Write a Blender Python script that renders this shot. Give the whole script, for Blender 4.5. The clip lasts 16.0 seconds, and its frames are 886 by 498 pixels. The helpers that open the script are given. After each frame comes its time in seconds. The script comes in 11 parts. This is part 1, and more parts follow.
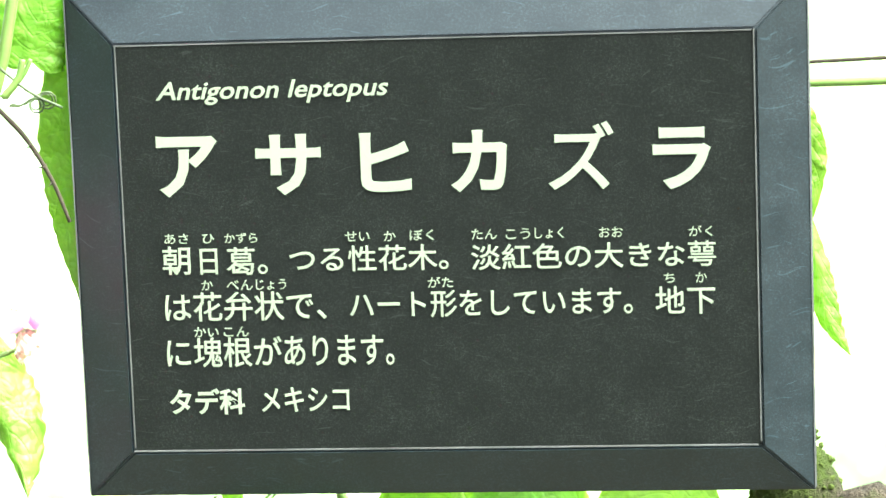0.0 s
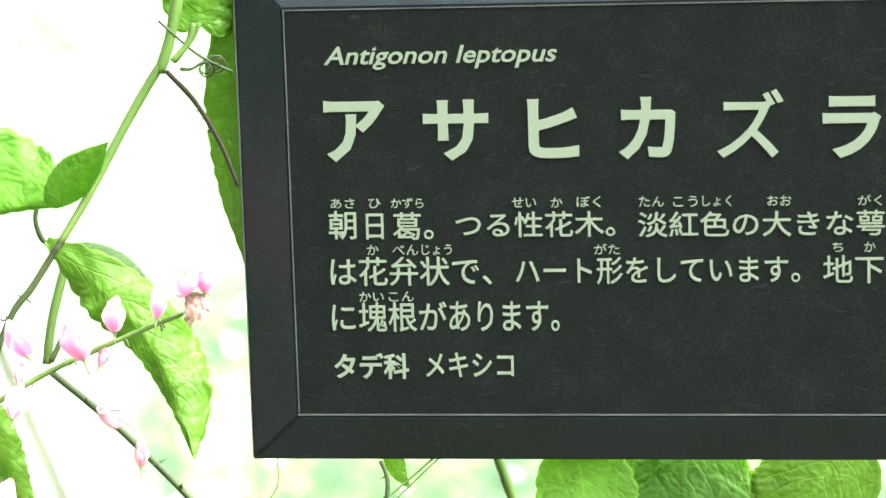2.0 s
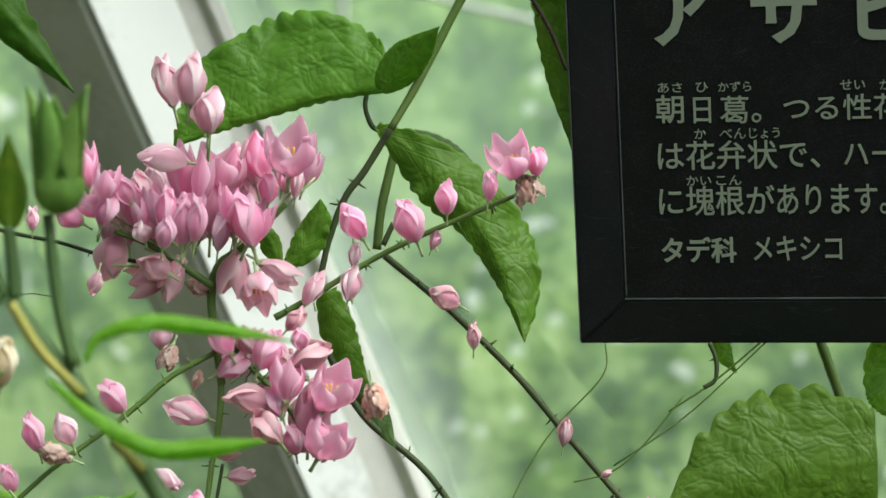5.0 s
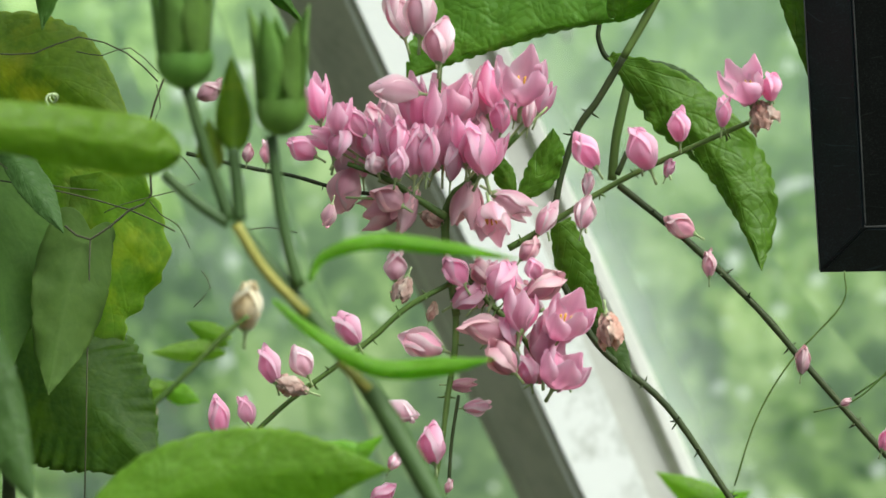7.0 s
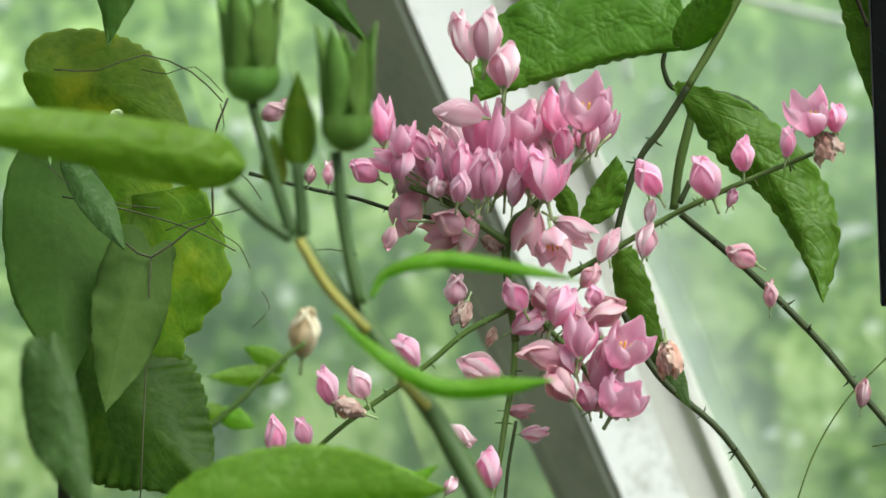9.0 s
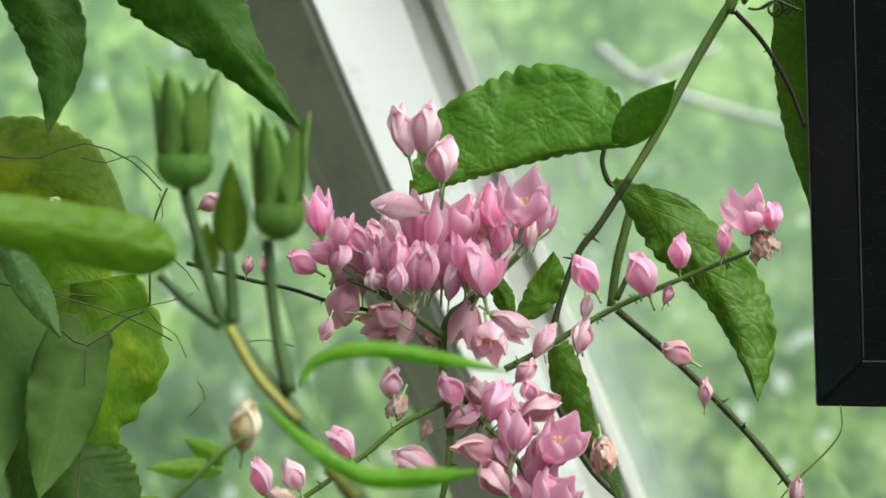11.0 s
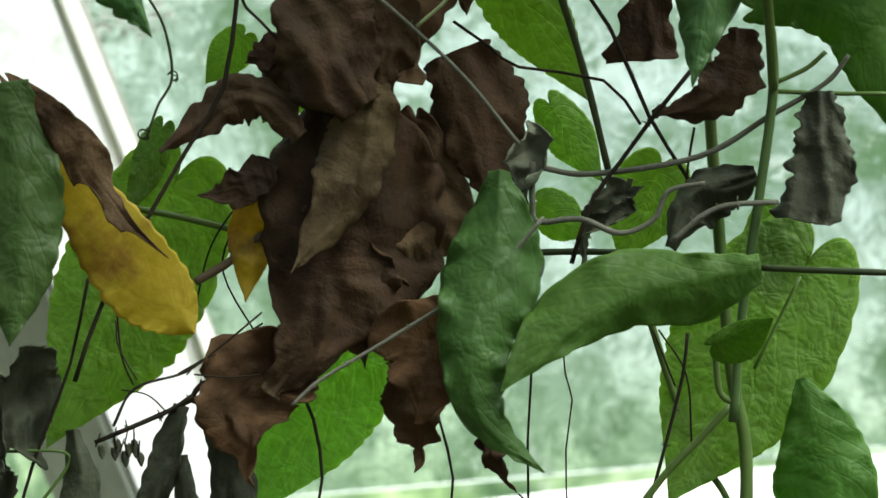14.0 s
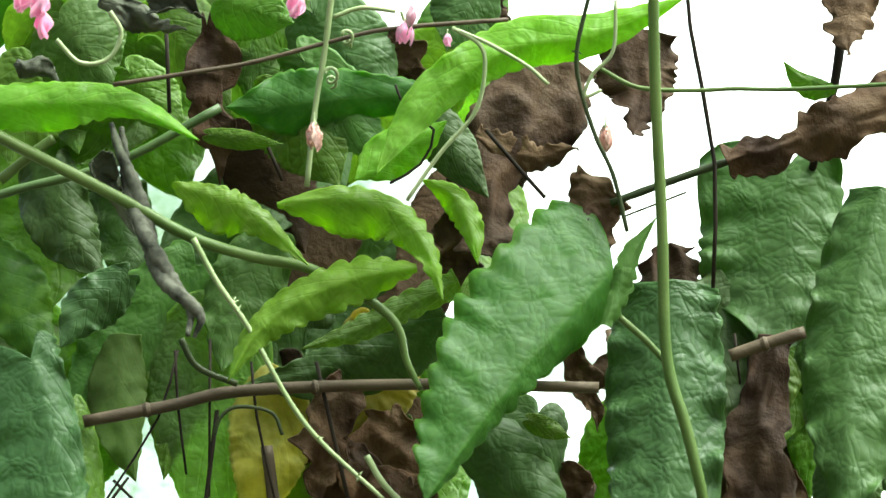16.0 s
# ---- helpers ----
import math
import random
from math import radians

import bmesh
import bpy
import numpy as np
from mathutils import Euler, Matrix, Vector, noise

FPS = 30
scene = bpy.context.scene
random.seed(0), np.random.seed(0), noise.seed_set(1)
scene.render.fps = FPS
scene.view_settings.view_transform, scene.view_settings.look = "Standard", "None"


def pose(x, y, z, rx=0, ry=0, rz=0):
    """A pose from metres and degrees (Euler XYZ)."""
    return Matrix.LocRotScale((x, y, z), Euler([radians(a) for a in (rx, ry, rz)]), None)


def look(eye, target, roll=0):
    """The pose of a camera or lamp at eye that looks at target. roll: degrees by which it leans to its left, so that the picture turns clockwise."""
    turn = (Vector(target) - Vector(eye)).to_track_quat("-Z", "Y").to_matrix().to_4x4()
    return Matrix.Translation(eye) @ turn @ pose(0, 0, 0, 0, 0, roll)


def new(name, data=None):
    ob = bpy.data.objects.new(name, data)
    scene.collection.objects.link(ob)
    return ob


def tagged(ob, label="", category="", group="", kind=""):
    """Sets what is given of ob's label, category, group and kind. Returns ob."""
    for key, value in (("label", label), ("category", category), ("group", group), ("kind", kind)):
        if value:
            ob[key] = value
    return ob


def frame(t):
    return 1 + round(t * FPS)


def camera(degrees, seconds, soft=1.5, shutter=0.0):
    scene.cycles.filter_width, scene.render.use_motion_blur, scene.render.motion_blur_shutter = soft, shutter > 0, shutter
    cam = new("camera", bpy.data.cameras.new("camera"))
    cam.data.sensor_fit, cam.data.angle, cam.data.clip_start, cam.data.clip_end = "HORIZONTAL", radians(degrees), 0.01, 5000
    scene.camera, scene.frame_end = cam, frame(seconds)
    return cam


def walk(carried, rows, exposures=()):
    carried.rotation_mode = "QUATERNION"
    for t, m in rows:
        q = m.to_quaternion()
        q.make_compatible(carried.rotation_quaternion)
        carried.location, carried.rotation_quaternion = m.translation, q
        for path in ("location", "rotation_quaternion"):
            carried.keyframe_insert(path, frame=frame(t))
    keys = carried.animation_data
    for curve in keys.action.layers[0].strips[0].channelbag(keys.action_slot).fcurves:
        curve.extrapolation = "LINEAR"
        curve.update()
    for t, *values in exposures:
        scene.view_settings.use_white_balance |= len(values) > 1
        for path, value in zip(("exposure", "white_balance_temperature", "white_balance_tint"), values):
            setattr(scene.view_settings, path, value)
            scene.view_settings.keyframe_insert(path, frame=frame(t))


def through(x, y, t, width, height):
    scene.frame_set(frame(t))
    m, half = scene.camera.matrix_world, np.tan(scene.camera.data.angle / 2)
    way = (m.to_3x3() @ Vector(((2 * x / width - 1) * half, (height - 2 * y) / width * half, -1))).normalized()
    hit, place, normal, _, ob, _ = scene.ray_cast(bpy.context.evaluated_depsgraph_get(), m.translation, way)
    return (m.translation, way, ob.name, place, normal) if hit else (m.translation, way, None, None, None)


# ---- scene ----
# ---------------------------------------------------------------- camera
cam = camera(17.0, 16.0, soft=1.5)
cam.data.dof.use_dof = True
cam.data.dof.focus_distance = 0.97
cam.data.dof.aperture_fstop = 19.0
PATH = [
    (0.0, pose(0.0228, 0.0335, 1.4565, 83.599, -0.586, -10.857)),
    (0.5, pose(0.0089, 0.0360, 1.4604, 83.039, -0.739, -11.702)),
    (1.0, pose(0.0108, 0.0328, 1.4604, 83.182, -0.818, -11.625)),
    (1.5, pose(0.0185, 0.0338, 1.4520, 83.516, -0.910, -9.628)),
    (2.0, pose(-0.0026, 0.0388, 1.4593, 82.730, -0.902, -9.152)),
    (2.5, pose(-0.0061, 0.0399, 1.4509, 82.899, -0.942, -7.672)),
    (3.0, pose(-0.0055, 0.0411, 1.4515, 82.547, -0.804, -6.409)),
    (3.2, pose(-0.0102, 0.0382, 1.4548, 82.392, -0.769, -6.550)),
    (5.3, pose(-0.0232, 0.0331, 1.4382, 81.402, 0.203, -3.569)),
    (5.5, pose(-0.0233, 0.0347, 1.4354, 81.407, 0.318, -3.242)),
    (6.0, pose(-0.0190, 0.0345, 1.4372, 81.063, 0.958, -1.872)),
    (6.5, pose(-0.0152, 0.0344, 1.4344, 81.008, 1.485, -0.188)),
    (7.0, pose(-0.0131, 0.0351, 1.4304, 80.918, 1.557, 0.877)),
    (7.5, pose(-0.0098, 0.0357, 1.4356, 80.709, 1.212, 1.563)),
    (8.0, pose(-0.0085, 0.0353, 1.4354, 80.596, 0.932, 2.174)),
    (8.2, pose(-0.0118, 0.0357, 1.4349, 80.687, 0.837, 2.181)),
    (10.3, pose(-0.0164, 0.0360, 1.4076, 83.519, -0.020, 1.894)),
    (10.5, pose(-0.0141, 0.0357, 1.4086, 83.574, -0.159, 1.807)),
    (11.0, pose(-0.0084, 0.0342, 1.4219, 83.740, -0.433, 1.410)),
    (11.5, pose(-0.0156, 0.0312, 1.4447, 84.864, 0.521, 0.928)),
    (12.0, pose(-0.0093, 0.0263, 1.4747, 86.273, 0.508, 1.263)),
    (12.5, pose(-0.0084, 0.0242, 1.4838, 89.403, -0.284, 1.204)),
    (13.0, pose(-0.0055, 0.0185, 1.4911, 91.916, -0.187, 1.027)),
    (13.5, pose(-0.0047, 0.0162, 1.4928, 94.394, -0.188, 0.742)),
    (14.0, pose(-0.0017, 0.0160, 1.4871, 96.247, -0.156, 0.670)),
    (14.5, pose(0.0027, 0.0166, 1.4619, 100.107, 0.009, 0.557)),
    (15.0, pose(0.0043, 0.0167, 1.4341, 104.941, 0.284, 0.806)),
    (15.5, pose(-0.0026, 0.0191, 1.4098, 109.409, 0.558, 0.230)),
    (16.0, pose(0.0012, 0.0192, 1.4006, 112.901, 0.411, 0.109)),
]
EXPOSURES = [(t, stops, 6500, 4) for t, stops in (
    (0.0, 3.15), (1.4, 3.05), (2.0, 2.28), (2.6, 1.3), (3.2, 0.84), (4.2, 0.22), (5.3, 0.0), (8.2, 0.0), (10.3, 0.0),
    (11.5, 0.0), (12.3, -0.2), (13.0, -0.66), (13.5, -0.5), (14.2, 0.36), (14.8, 0.75), (16.0, 1.22))]
walk(cam, PATH, EXPOSURES)

# ---------------------------------------------------------------- light
world = bpy.data.worlds.new("sky")
scene.world = world
world.use_nodes = True
wn = world.node_tree.nodes
wl = world.node_tree.links
SUN_EL, SUN_AZ = radians(57), radians(126)      # up, and clockwise from +y
sky = wn.new("ShaderNodeTexSky")
sky.sky_type = "NISHITA"
sky.sun_disc = False
sky.sun_elevation = SUN_EL
sky.sun_rotation = SUN_AZ
sky.air_density, sky.dust_density = 1.0, 4.0
wn["Background"].inputs["Strength"].default_value = 0.15
haze = wn.new("ShaderNodeHueSaturation")        # thin cloud takes most of the blue
haze.inputs["Saturation"].default_value = 0.45
wl.new(sky.outputs[0], haze.inputs["Color"])
wl.new(haze.outputs[0], wn["Background"].inputs["Color"])
sun = new("sun", bpy.data.lights.new("sun", "SUN"))
sun.data.energy = 5.0
sun.data.angle = radians(48)
sun.data.color = (0.95, 1.0, 0.95)
to_sun = Vector((math.sin(SUN_AZ) * math.cos(SUN_EL), math.cos(SUN_AZ) * math.cos(SUN_EL), math.sin(SUN_EL)))
sun.matrix_world = look(to_sun * 10, (0, 0, 0))


# ---------------------------------------------------------------- materials
class Nodes:
    """A short way to write node trees."""

    def __init__(self, name):
        self.mat = bpy.data.materials.new(name)
        self.mat.use_nodes = True
        self.tree = self.mat.node_tree
        self.bsdf = self.tree.nodes["Principled BSDF"]
        self.out = self.tree.nodes["Material Output"]

    def add(self, kind, **values):
        n = self.tree.nodes.new("ShaderNode" + kind)
        for key, v in values.items():
            n.inputs[key.replace("_", " ")].default_value = v
        return n

    def link(self, a, b):
        self.tree.links.new(a, b)

    def math(self, op, a, b=None, c=None):
        n = self.tree.nodes.new("ShaderNodeMath")
        n.operation = op
        for i, v in enumerate((a, b, c)):
            if v is None:
                continue
            if isinstance(v, (int, float)):
                n.inputs[i].default_value = v
            else:
                self.link(v, n.inputs[i])
        return n.outputs[0]

    def ramp(self, fac, stops):
        n = self.tree.nodes.new("ShaderNodeValToRGB")
        e = n.color_ramp.elements
        while len(e) < len(stops):
            e.new(0.5)
        for k, (p, c) in zip(e, stops):
            k.position = p
            k.color = (*c, 1) if len(c) == 3 else c
        self.link(fac, n.inputs[0])
        return n.outputs[0]

    def mix(self, fac, a, b, blend="MIX"):
        n = self.tree.nodes.new("ShaderNodeMix")
        n.data_type = "RGBA"
        n.blend_type = blend
        for socket, v in ((n.inputs["Factor"], fac), (n.inputs["A"], a), (n.inputs["B"], b)):
            if isinstance(v, tuple):
                socket.default_value = (*v, 1)
            elif isinstance(v, (int, float)):
                socket.default_value = v
            else:
                self.link(v, socket)
        return n.outputs["Result"]

    def noise(self, scale, detail=3.0, rough=0.5, coords=None):
        n = self.add("TexNoise", Scale=scale, Detail=detail, Roughness=rough)
        if coords is None:
            coords = self.coords("Object")
        self.link(coords, n.inputs["Vector"])
        return n.outputs[0]

    def coords(self, which):
        return self.add("TexCoord").outputs[which]

    def blade(self):
        """The leaf's own flat coordinates, one unit to seven centimetres."""
        n = self.add("UVMap")
        n.uv_map = "blade"
        return n.outputs[0]

    def bump(self, height, strength, distance):
        n = self.add("Bump", Strength=strength, Distance=distance)
        self.link(height, n.inputs["Height"])
        self.link(n.outputs[0], self.bsdf.inputs["Normal"])
        return n.outputs[0]

    def random(self):
        return self.add("ObjectInfo").outputs["Random"]


def leaf_material(name, dark, light, vein, through, translucency=0.4, gloss=0.42, blotch=0.0, blotch_colour=(0.3, 0.2, 0.02), quilt=0.2, ribs=0.15):
    """A living leaf: veins and quilting from the leaf's own coordinates, light passing through the blade."""
    n = Nodes(name)
    uv = n.coords("UV")
    blade = n.blade()
    sep = n.add("SeparateXYZ")
    n.link(uv, sep.inputs[0])
    across = n.math("ABSOLUTE", n.math("SUBTRACT", sep.outputs[0], 0.5))
    along = sep.outputs[1]
    # side veins run forward and outward from the midrib
    slant = n.math("SUBTRACT", n.math("MULTIPLY", along, 7.0), n.math("MULTIPLY", across, 4.0))
    wobble = n.math("MULTIPLY", n.noise(4.0, 2.0, 0.5, blade), 0.9)
    wave = n.math("ABSOLUTE", n.math("SUBTRACT", n.math("FRACT", n.math("ADD", slant, wobble)), 0.5))
    side = n.ramp(wave, [(0.0, (1, 1, 1)), (0.11, (0, 0, 0))])
    mid = n.ramp(across, [(0.0, (1, 1, 1)), (0.03, (0, 0, 0))])
    shape = n.add("Mapping")
    shape.inputs["Scale"].default_value = (1.0, 1.0, 1.0)
    warp = n.add("TexNoise", Scale=7.0, Detail=1.0)
    n.link(blade, warp.inputs["Vector"])
    bend = n.add("VectorMath")
    bend.operation = "SCALE"
    bend.inputs["Scale"].default_value = 0.12
    n.link(warp.outputs["Color"], bend.inputs[0])
    bent = n.add("VectorMath")
    bent.operation = "ADD"
    n.link(blade, bent.inputs[0])
    n.link(bend.outputs[0], bent.inputs[1])
    n.link(bent.outputs[0], shape.inputs["Vector"])
    cells = n.add("TexVoronoi", Scale=11.0)
    cells.feature = "DISTANCE_TO_EDGE"
    n.link(shape.outputs[0], cells.inputs["Vector"])
    net = n.ramp(cells.outputs["Distance"], [(0.0, (1, 1, 1)), (0.2, (0, 0, 0))])
    patch = n.noise(5.0, 4.0, 0.6, blade)
    grain = n.noise(420.0, 2.0, 0.6)
    mottle = n.math("ADD", n.math("MULTIPLY", patch, 0.5), n.math("MULTIPLY", n.noise(26.0, 4.0, 0.65, blade), 0.5))
    base = n.mix(n.ramp(mottle, [(0.36, (0, 0, 0)), (0.64, (1, 1, 1))]), dark, light)
    base = n.mix(n.math("MULTIPLY", grain, 0.3), base, vein)
    base = n.mix(n.math("MULTIPLY", net, 0.22), base, dark)
    base = n.mix(n.math("MULTIPLY", n.math("MAXIMUM", mid, n.math("MULTIPLY", side, 0.5)), ribs), base, vein)
    base = n.mix(n.ramp(across, [(0.455, (0, 0, 0)), (0.5, (0.55, 0.55, 0.55))]), base, vein)
    if blotch:
        spots = n.ramp(n.noise(2.2, 5.0, 0.65, blade), [(0.62 - 0.25 * blotch, (0, 0, 0)), (0.74 - 0.2 * blotch, (1, 1, 1))])
        base = n.mix(n.math("MULTIPLY", spots, 0.85), base, blotch_colour)
    hue = n.add("HueSaturation")
    n.link(n.math("ADD", n.math("MULTIPLY", n.random(), 0.018), 0.491), hue.inputs["Hue"])
    n.link(n.math("ADD", n.math("MULTIPLY", n.random(), 0.28), 0.88), hue.inputs["Value"])
    n.link(base, hue.inputs["Color"])
    n.link(hue.outputs[0], n.bsdf.inputs["Base Color"])
    n.bsdf.inputs["Roughness"].default_value = gloss
    n.bsdf.inputs["Specular IOR Level"].default_value = 0.3
    domes = n.add("TexVoronoi", Scale=11.0)
    domes.feature = "SMOOTH_F1"
    domes.inputs["Smoothness"].default_value = 0.5
    n.link(shape.outputs[0], domes.inputs["Vector"])
    height = n.math("SUBTRACT", n.math("MULTIPLY", n.math("SUBTRACT", 0.7, domes.outputs["Distance"]), 0.9), n.math("MULTIPLY", side, 0.15))
    fine_cells = n.add("TexVoronoi", Scale=30.0)
    n.link(shape.outputs[0], fine_cells.inputs["Vector"])
    height = n.math("ADD", height, n.math("MULTIPLY", n.math("SUBTRACT", 0.6, fine_cells.outputs["Distance"]), 0.45))
    height = n.math("ADD", height, n.math("MULTIPLY", patch, 0.5))
    nb = n.bump(height, quilt, 0.0013)
    tr = n.add("BsdfTranslucent")
    n.link(n.mix(1.0, n.mix(1.0, hue.outputs[0], hue.outputs[0], "ADD"), through, "MULTIPLY"), tr.inputs["Color"])
    n.link(nb, tr.inputs["Normal"])
    mixer = n.add("MixShader", Fac=translucency)
    n.link(n.bsdf.outputs[0], mixer.inputs[1])
    n.link(tr.outputs[0], mixer.inputs[2])
    n.link(mixer.outputs[0], n.out.inputs["Surface"])
    return n.mat


def dead_material(name, dark, light, edge, translucency=0.12):
    n = Nodes(name)
    uv = n.blade()
    a = n.noise(3.5, 5.0, 0.65, uv)
    b = n.noise(260.0, 4.0, 0.7)
    base = n.mix(n.ramp(a, [(0.38, (0, 0, 0)), (0.62, (1, 1, 1))]), dark, light)
    veins = n.add("TexVoronoi", Scale=11.0)
    veins.feature = "DISTANCE_TO_EDGE"
    n.link(uv, veins.inputs["Vector"])
    net = n.ramp(veins.outputs["Distance"], [(0.0, (1, 1, 1)), (0.1, (0, 0, 0))])
    broad_patch = n.noise(1.3, 3.0, 0.6, uv)
    base = n.mix(n.ramp(broad_patch, [(0.45, (0, 0, 0)), (0.68, (0.75, 0.75, 0.75))]), base, edge)
    base = n.mix(n.math("MULTIPLY", net, 0.1), base, dark)
    base = n.mix(n.math("MULTIPLY", b, 0.22), base, dark)
    hue = n.add("HueSaturation")
    n.link(n.math("ADD", n.math("MULTIPLY", n.random(), 0.7), 0.6), hue.inputs["Value"])
    n.link(base, hue.inputs["Color"])
    n.link(hue.outputs[0], n.bsdf.inputs["Base Color"])
    n.bsdf.inputs["Roughness"].default_value = 0.75
    n.bsdf.inputs["Specular IOR Level"].default_value = 0.25
    wrinkle = n.math("ADD", n.noise(7.0, 6.0, 0.68, uv), n.math("MULTIPLY", n.math("MINIMUM", veins.outputs["Distance"], 0.12), 0.5))
    wrinkle = n.math("ADD", n.math("ADD", wrinkle, n.math("MULTIPLY", n.noise(30.0, 4.0, 0.6, uv), 0.4)), n.math("MULTIPLY", b, 0.06))
    nb = n.bump(wrinkle, 0.7, 0.0018)
    tr = n.add("BsdfTranslucent")
    n.link(hue.outputs[0], tr.inputs["Color"])
    n.link(nb, tr.inputs["Normal"])
    mixer = n.add("MixShader", Fac=translucency)
    n.link(n.bsdf.outputs[0], mixer.inputs[1])
    n.link(tr.outputs[0], mixer.inputs[2])
    n.link(mixer.outputs[0], n.out.inputs["Surface"])
    return n.mat


def stem_material(name, a, b, rough=0.5, scale=90.0, bump=0.3, sheen=0.4):
    n = Nodes(name)
    big = n.noise(scale * 0.25, 3.0, 0.6)
    fine = n.noise(scale * 6, 3.0, 0.6)
    base = n.mix(n.ramp(big, [(0.35, (0, 0, 0)), (0.65, (1, 1, 1))]), a, b)
    base = n.mix(n.math("MULTIPLY", fine, 0.3), base, tuple(v * 0.5 for v in a))
    n.link(base, n.bsdf.inputs["Base Color"])
    n.bsdf.inputs["Roughness"].default_value = rough
    n.bsdf.inputs["Specular IOR Level"].default_value = sheen
    n.bump(fine, bump, 0.0006)
    return n.mat


def petal_material(name, pale, deep, through, translucency=0.45):
    """A sepal: paler at its rim, deeper along the middle, with fine lengthwise streaks."""
    n = Nodes(name)
    uv = n.coords("UV")
    sep = n.add("SeparateXYZ")
    n.link(uv, sep.inputs[0])
    across = n.math("MULTIPLY", n.math("ABSOLUTE", n.math("SUBTRACT", sep.outputs[0], 0.5)), 2.0)
    stretch = n.add("Mapping")
    stretch.inputs["Scale"].default_value = (26, 2.0, 1)
    n.link(uv, stretch.inputs["Vector"])
    streak = n.noise(1.0, 3.0, 0.6, stretch.outputs[0])
    rim = n.math("ADD", n.math("ADD", n.math("POWER", across, 1.6), n.math("MULTIPLY", n.math("POWER", sep.outputs[1], 3.0), 0.25)), n.math("MULTIPLY", streak, 0.3))
    base = n.mix(n.ramp(rim, [(0.1, (0, 0, 0)), (1.05, (1, 1, 1))]), deep, pale)
    hue = n.add("HueSaturation")
    n.link(n.math("ADD", n.math("MULTIPLY", n.random(), 0.35), 0.8), hue.inputs["Value"])
    n.link(n.math("ADD", n.math("MULTIPLY", n.random(), 0.3), 0.85), hue.inputs["Saturation"])
    n.link(base, hue.inputs["Color"])
    n.link(hue.outputs[0], n.bsdf.inputs["Base Color"])
    n.bsdf.inputs["Roughness"].default_value = 0.55
    n.bsdf.inputs["Specular IOR Level"].default_value = 0.25
    nb = n.bump(streak, 0.25, 0.0006)
    tr = n.add("BsdfTranslucent")
    n.link(n.mix(1.0, hue.outputs[0], through, "MULTIPLY"), tr.inputs["Color"])
    n.link(nb, tr.inputs["Normal"])
    mixer = n.add("MixShader", Fac=translucency)
    n.link(n.bsdf.outputs[0], mixer.inputs[1])
    n.link(tr.outputs[0], mixer.inputs[2])
    n.link(mixer.outputs[0], n.out.inputs["Surface"])
    return n.mat


GREEN = leaf_material("leaf_green", (0.07, 0.16, 0.012), (0.115, 0.225, 0.02), (0.16, 0.28, 0.05), (1.0, 1.0, 0.45), 0.46, 0.44, quilt=0.65)
DARK = leaf_material("leaf_dark_green", (0.04, 0.093, 0.015), (0.062, 0.129, 0.025), (0.1, 0.17, 0.06), (0.95, 1.0, 0.5), 0.36, 0.48, quilt=0.48)
LIGHT = leaf_material("leaf_bright_green", (0.14, 0.275, 0.026), (0.205, 0.36, 0.044), (0.29, 0.43, 0.1), (1.0, 0.98, 0.5), 0.64, 0.38, quilt=0.4)
THIN = leaf_material("leaf_backlit_green", (0.12, 0.2, 0.06), (0.175, 0.28, 0.085), (0.27, 0.4, 0.12), (1.0, 1.0, 0.6), 0.7, 0.5, quilt=0.8, ribs=0.34)
MOTTLED = leaf_material("leaf_mottled", (0.1, 0.185, 0.017), (0.17, 0.27, 0.024), (0.26, 0.34, 0.06), (1.0, 1.0, 0.6), 0.55, 0.5, 0.4, (0.32, 0.35, 0.04), quilt=0.3)
YELLOW = leaf_material("leaf_yellow", (0.34, 0.265, 0.012), (0.43, 0.35, 0.026), (0.6, 0.44, 0.08), (0.6, 0.56, 0.3), 0.5, 0.5, 0.3, (0.2, 0.09, 0.02), quilt=0.12)
TEAL = leaf_material("leaf_blue_green", (0.036, 0.122, 0.016), (0.062, 0.178, 0.03), (0.15, 0.29, 0.05), (1.0, 1.0, 0.3), 0.58, 0.42, quilt=0.3)
CLIMB = leaf_material("leaf_matt_green", (0.07, 0.145, 0.025), (0.1, 0.185, 0.034), (0.14, 0.23, 0.055), (1.0, 1.0, 0.55), 0.55, 0.7, quilt=0.15, ribs=0.15)
LEAFY = leaf_material("leaf_mid_green", (0.052, 0.13, 0.018), (0.083, 0.18, 0.028), (0.14, 0.27, 0.06), (1.0, 1.0, 0.45), 0.46, 0.52, quilt=0.4)
QUILT = leaf_material("leaf_quilted", (0.036, 0.094, 0.021), (0.06, 0.138, 0.034), (0.12, 0.21, 0.09), (0.95, 1.0, 0.45), 0.34, 0.4, quilt=0.6)
OLIVE = leaf_material("leaf_olive", (0.035, 0.095, 0.008), (0.07, 0.16, 0.012), (0.1, 0.2, 0.03), (1.0, 1.0, 0.4), 0.5, 0.5, 0.35, (0.11, 0.21, 0.015), quilt=0.22)
BEIGE = leaf_material("leaf_fading_yellow", (0.24, 0.23, 0.035), (0.36, 0.33, 0.07), (0.34, 0.33, 0.13), (1.0, 0.97, 0.7), 0.6, 0.6, 0.2, (0.18, 0.2, 0.04), quilt=0.2)
BROWN = dead_material("leaf_dead_brown", (0.03, 0.0155, 0.006), (0.09, 0.05, 0.021), (0.135, 0.09, 0.042), 0.16)
ASH = dead_material("leaf_dead_ash", (0.062, 0.074, 0.044), (0.145, 0.165, 0.105), (0.23, 0.25, 0.175))
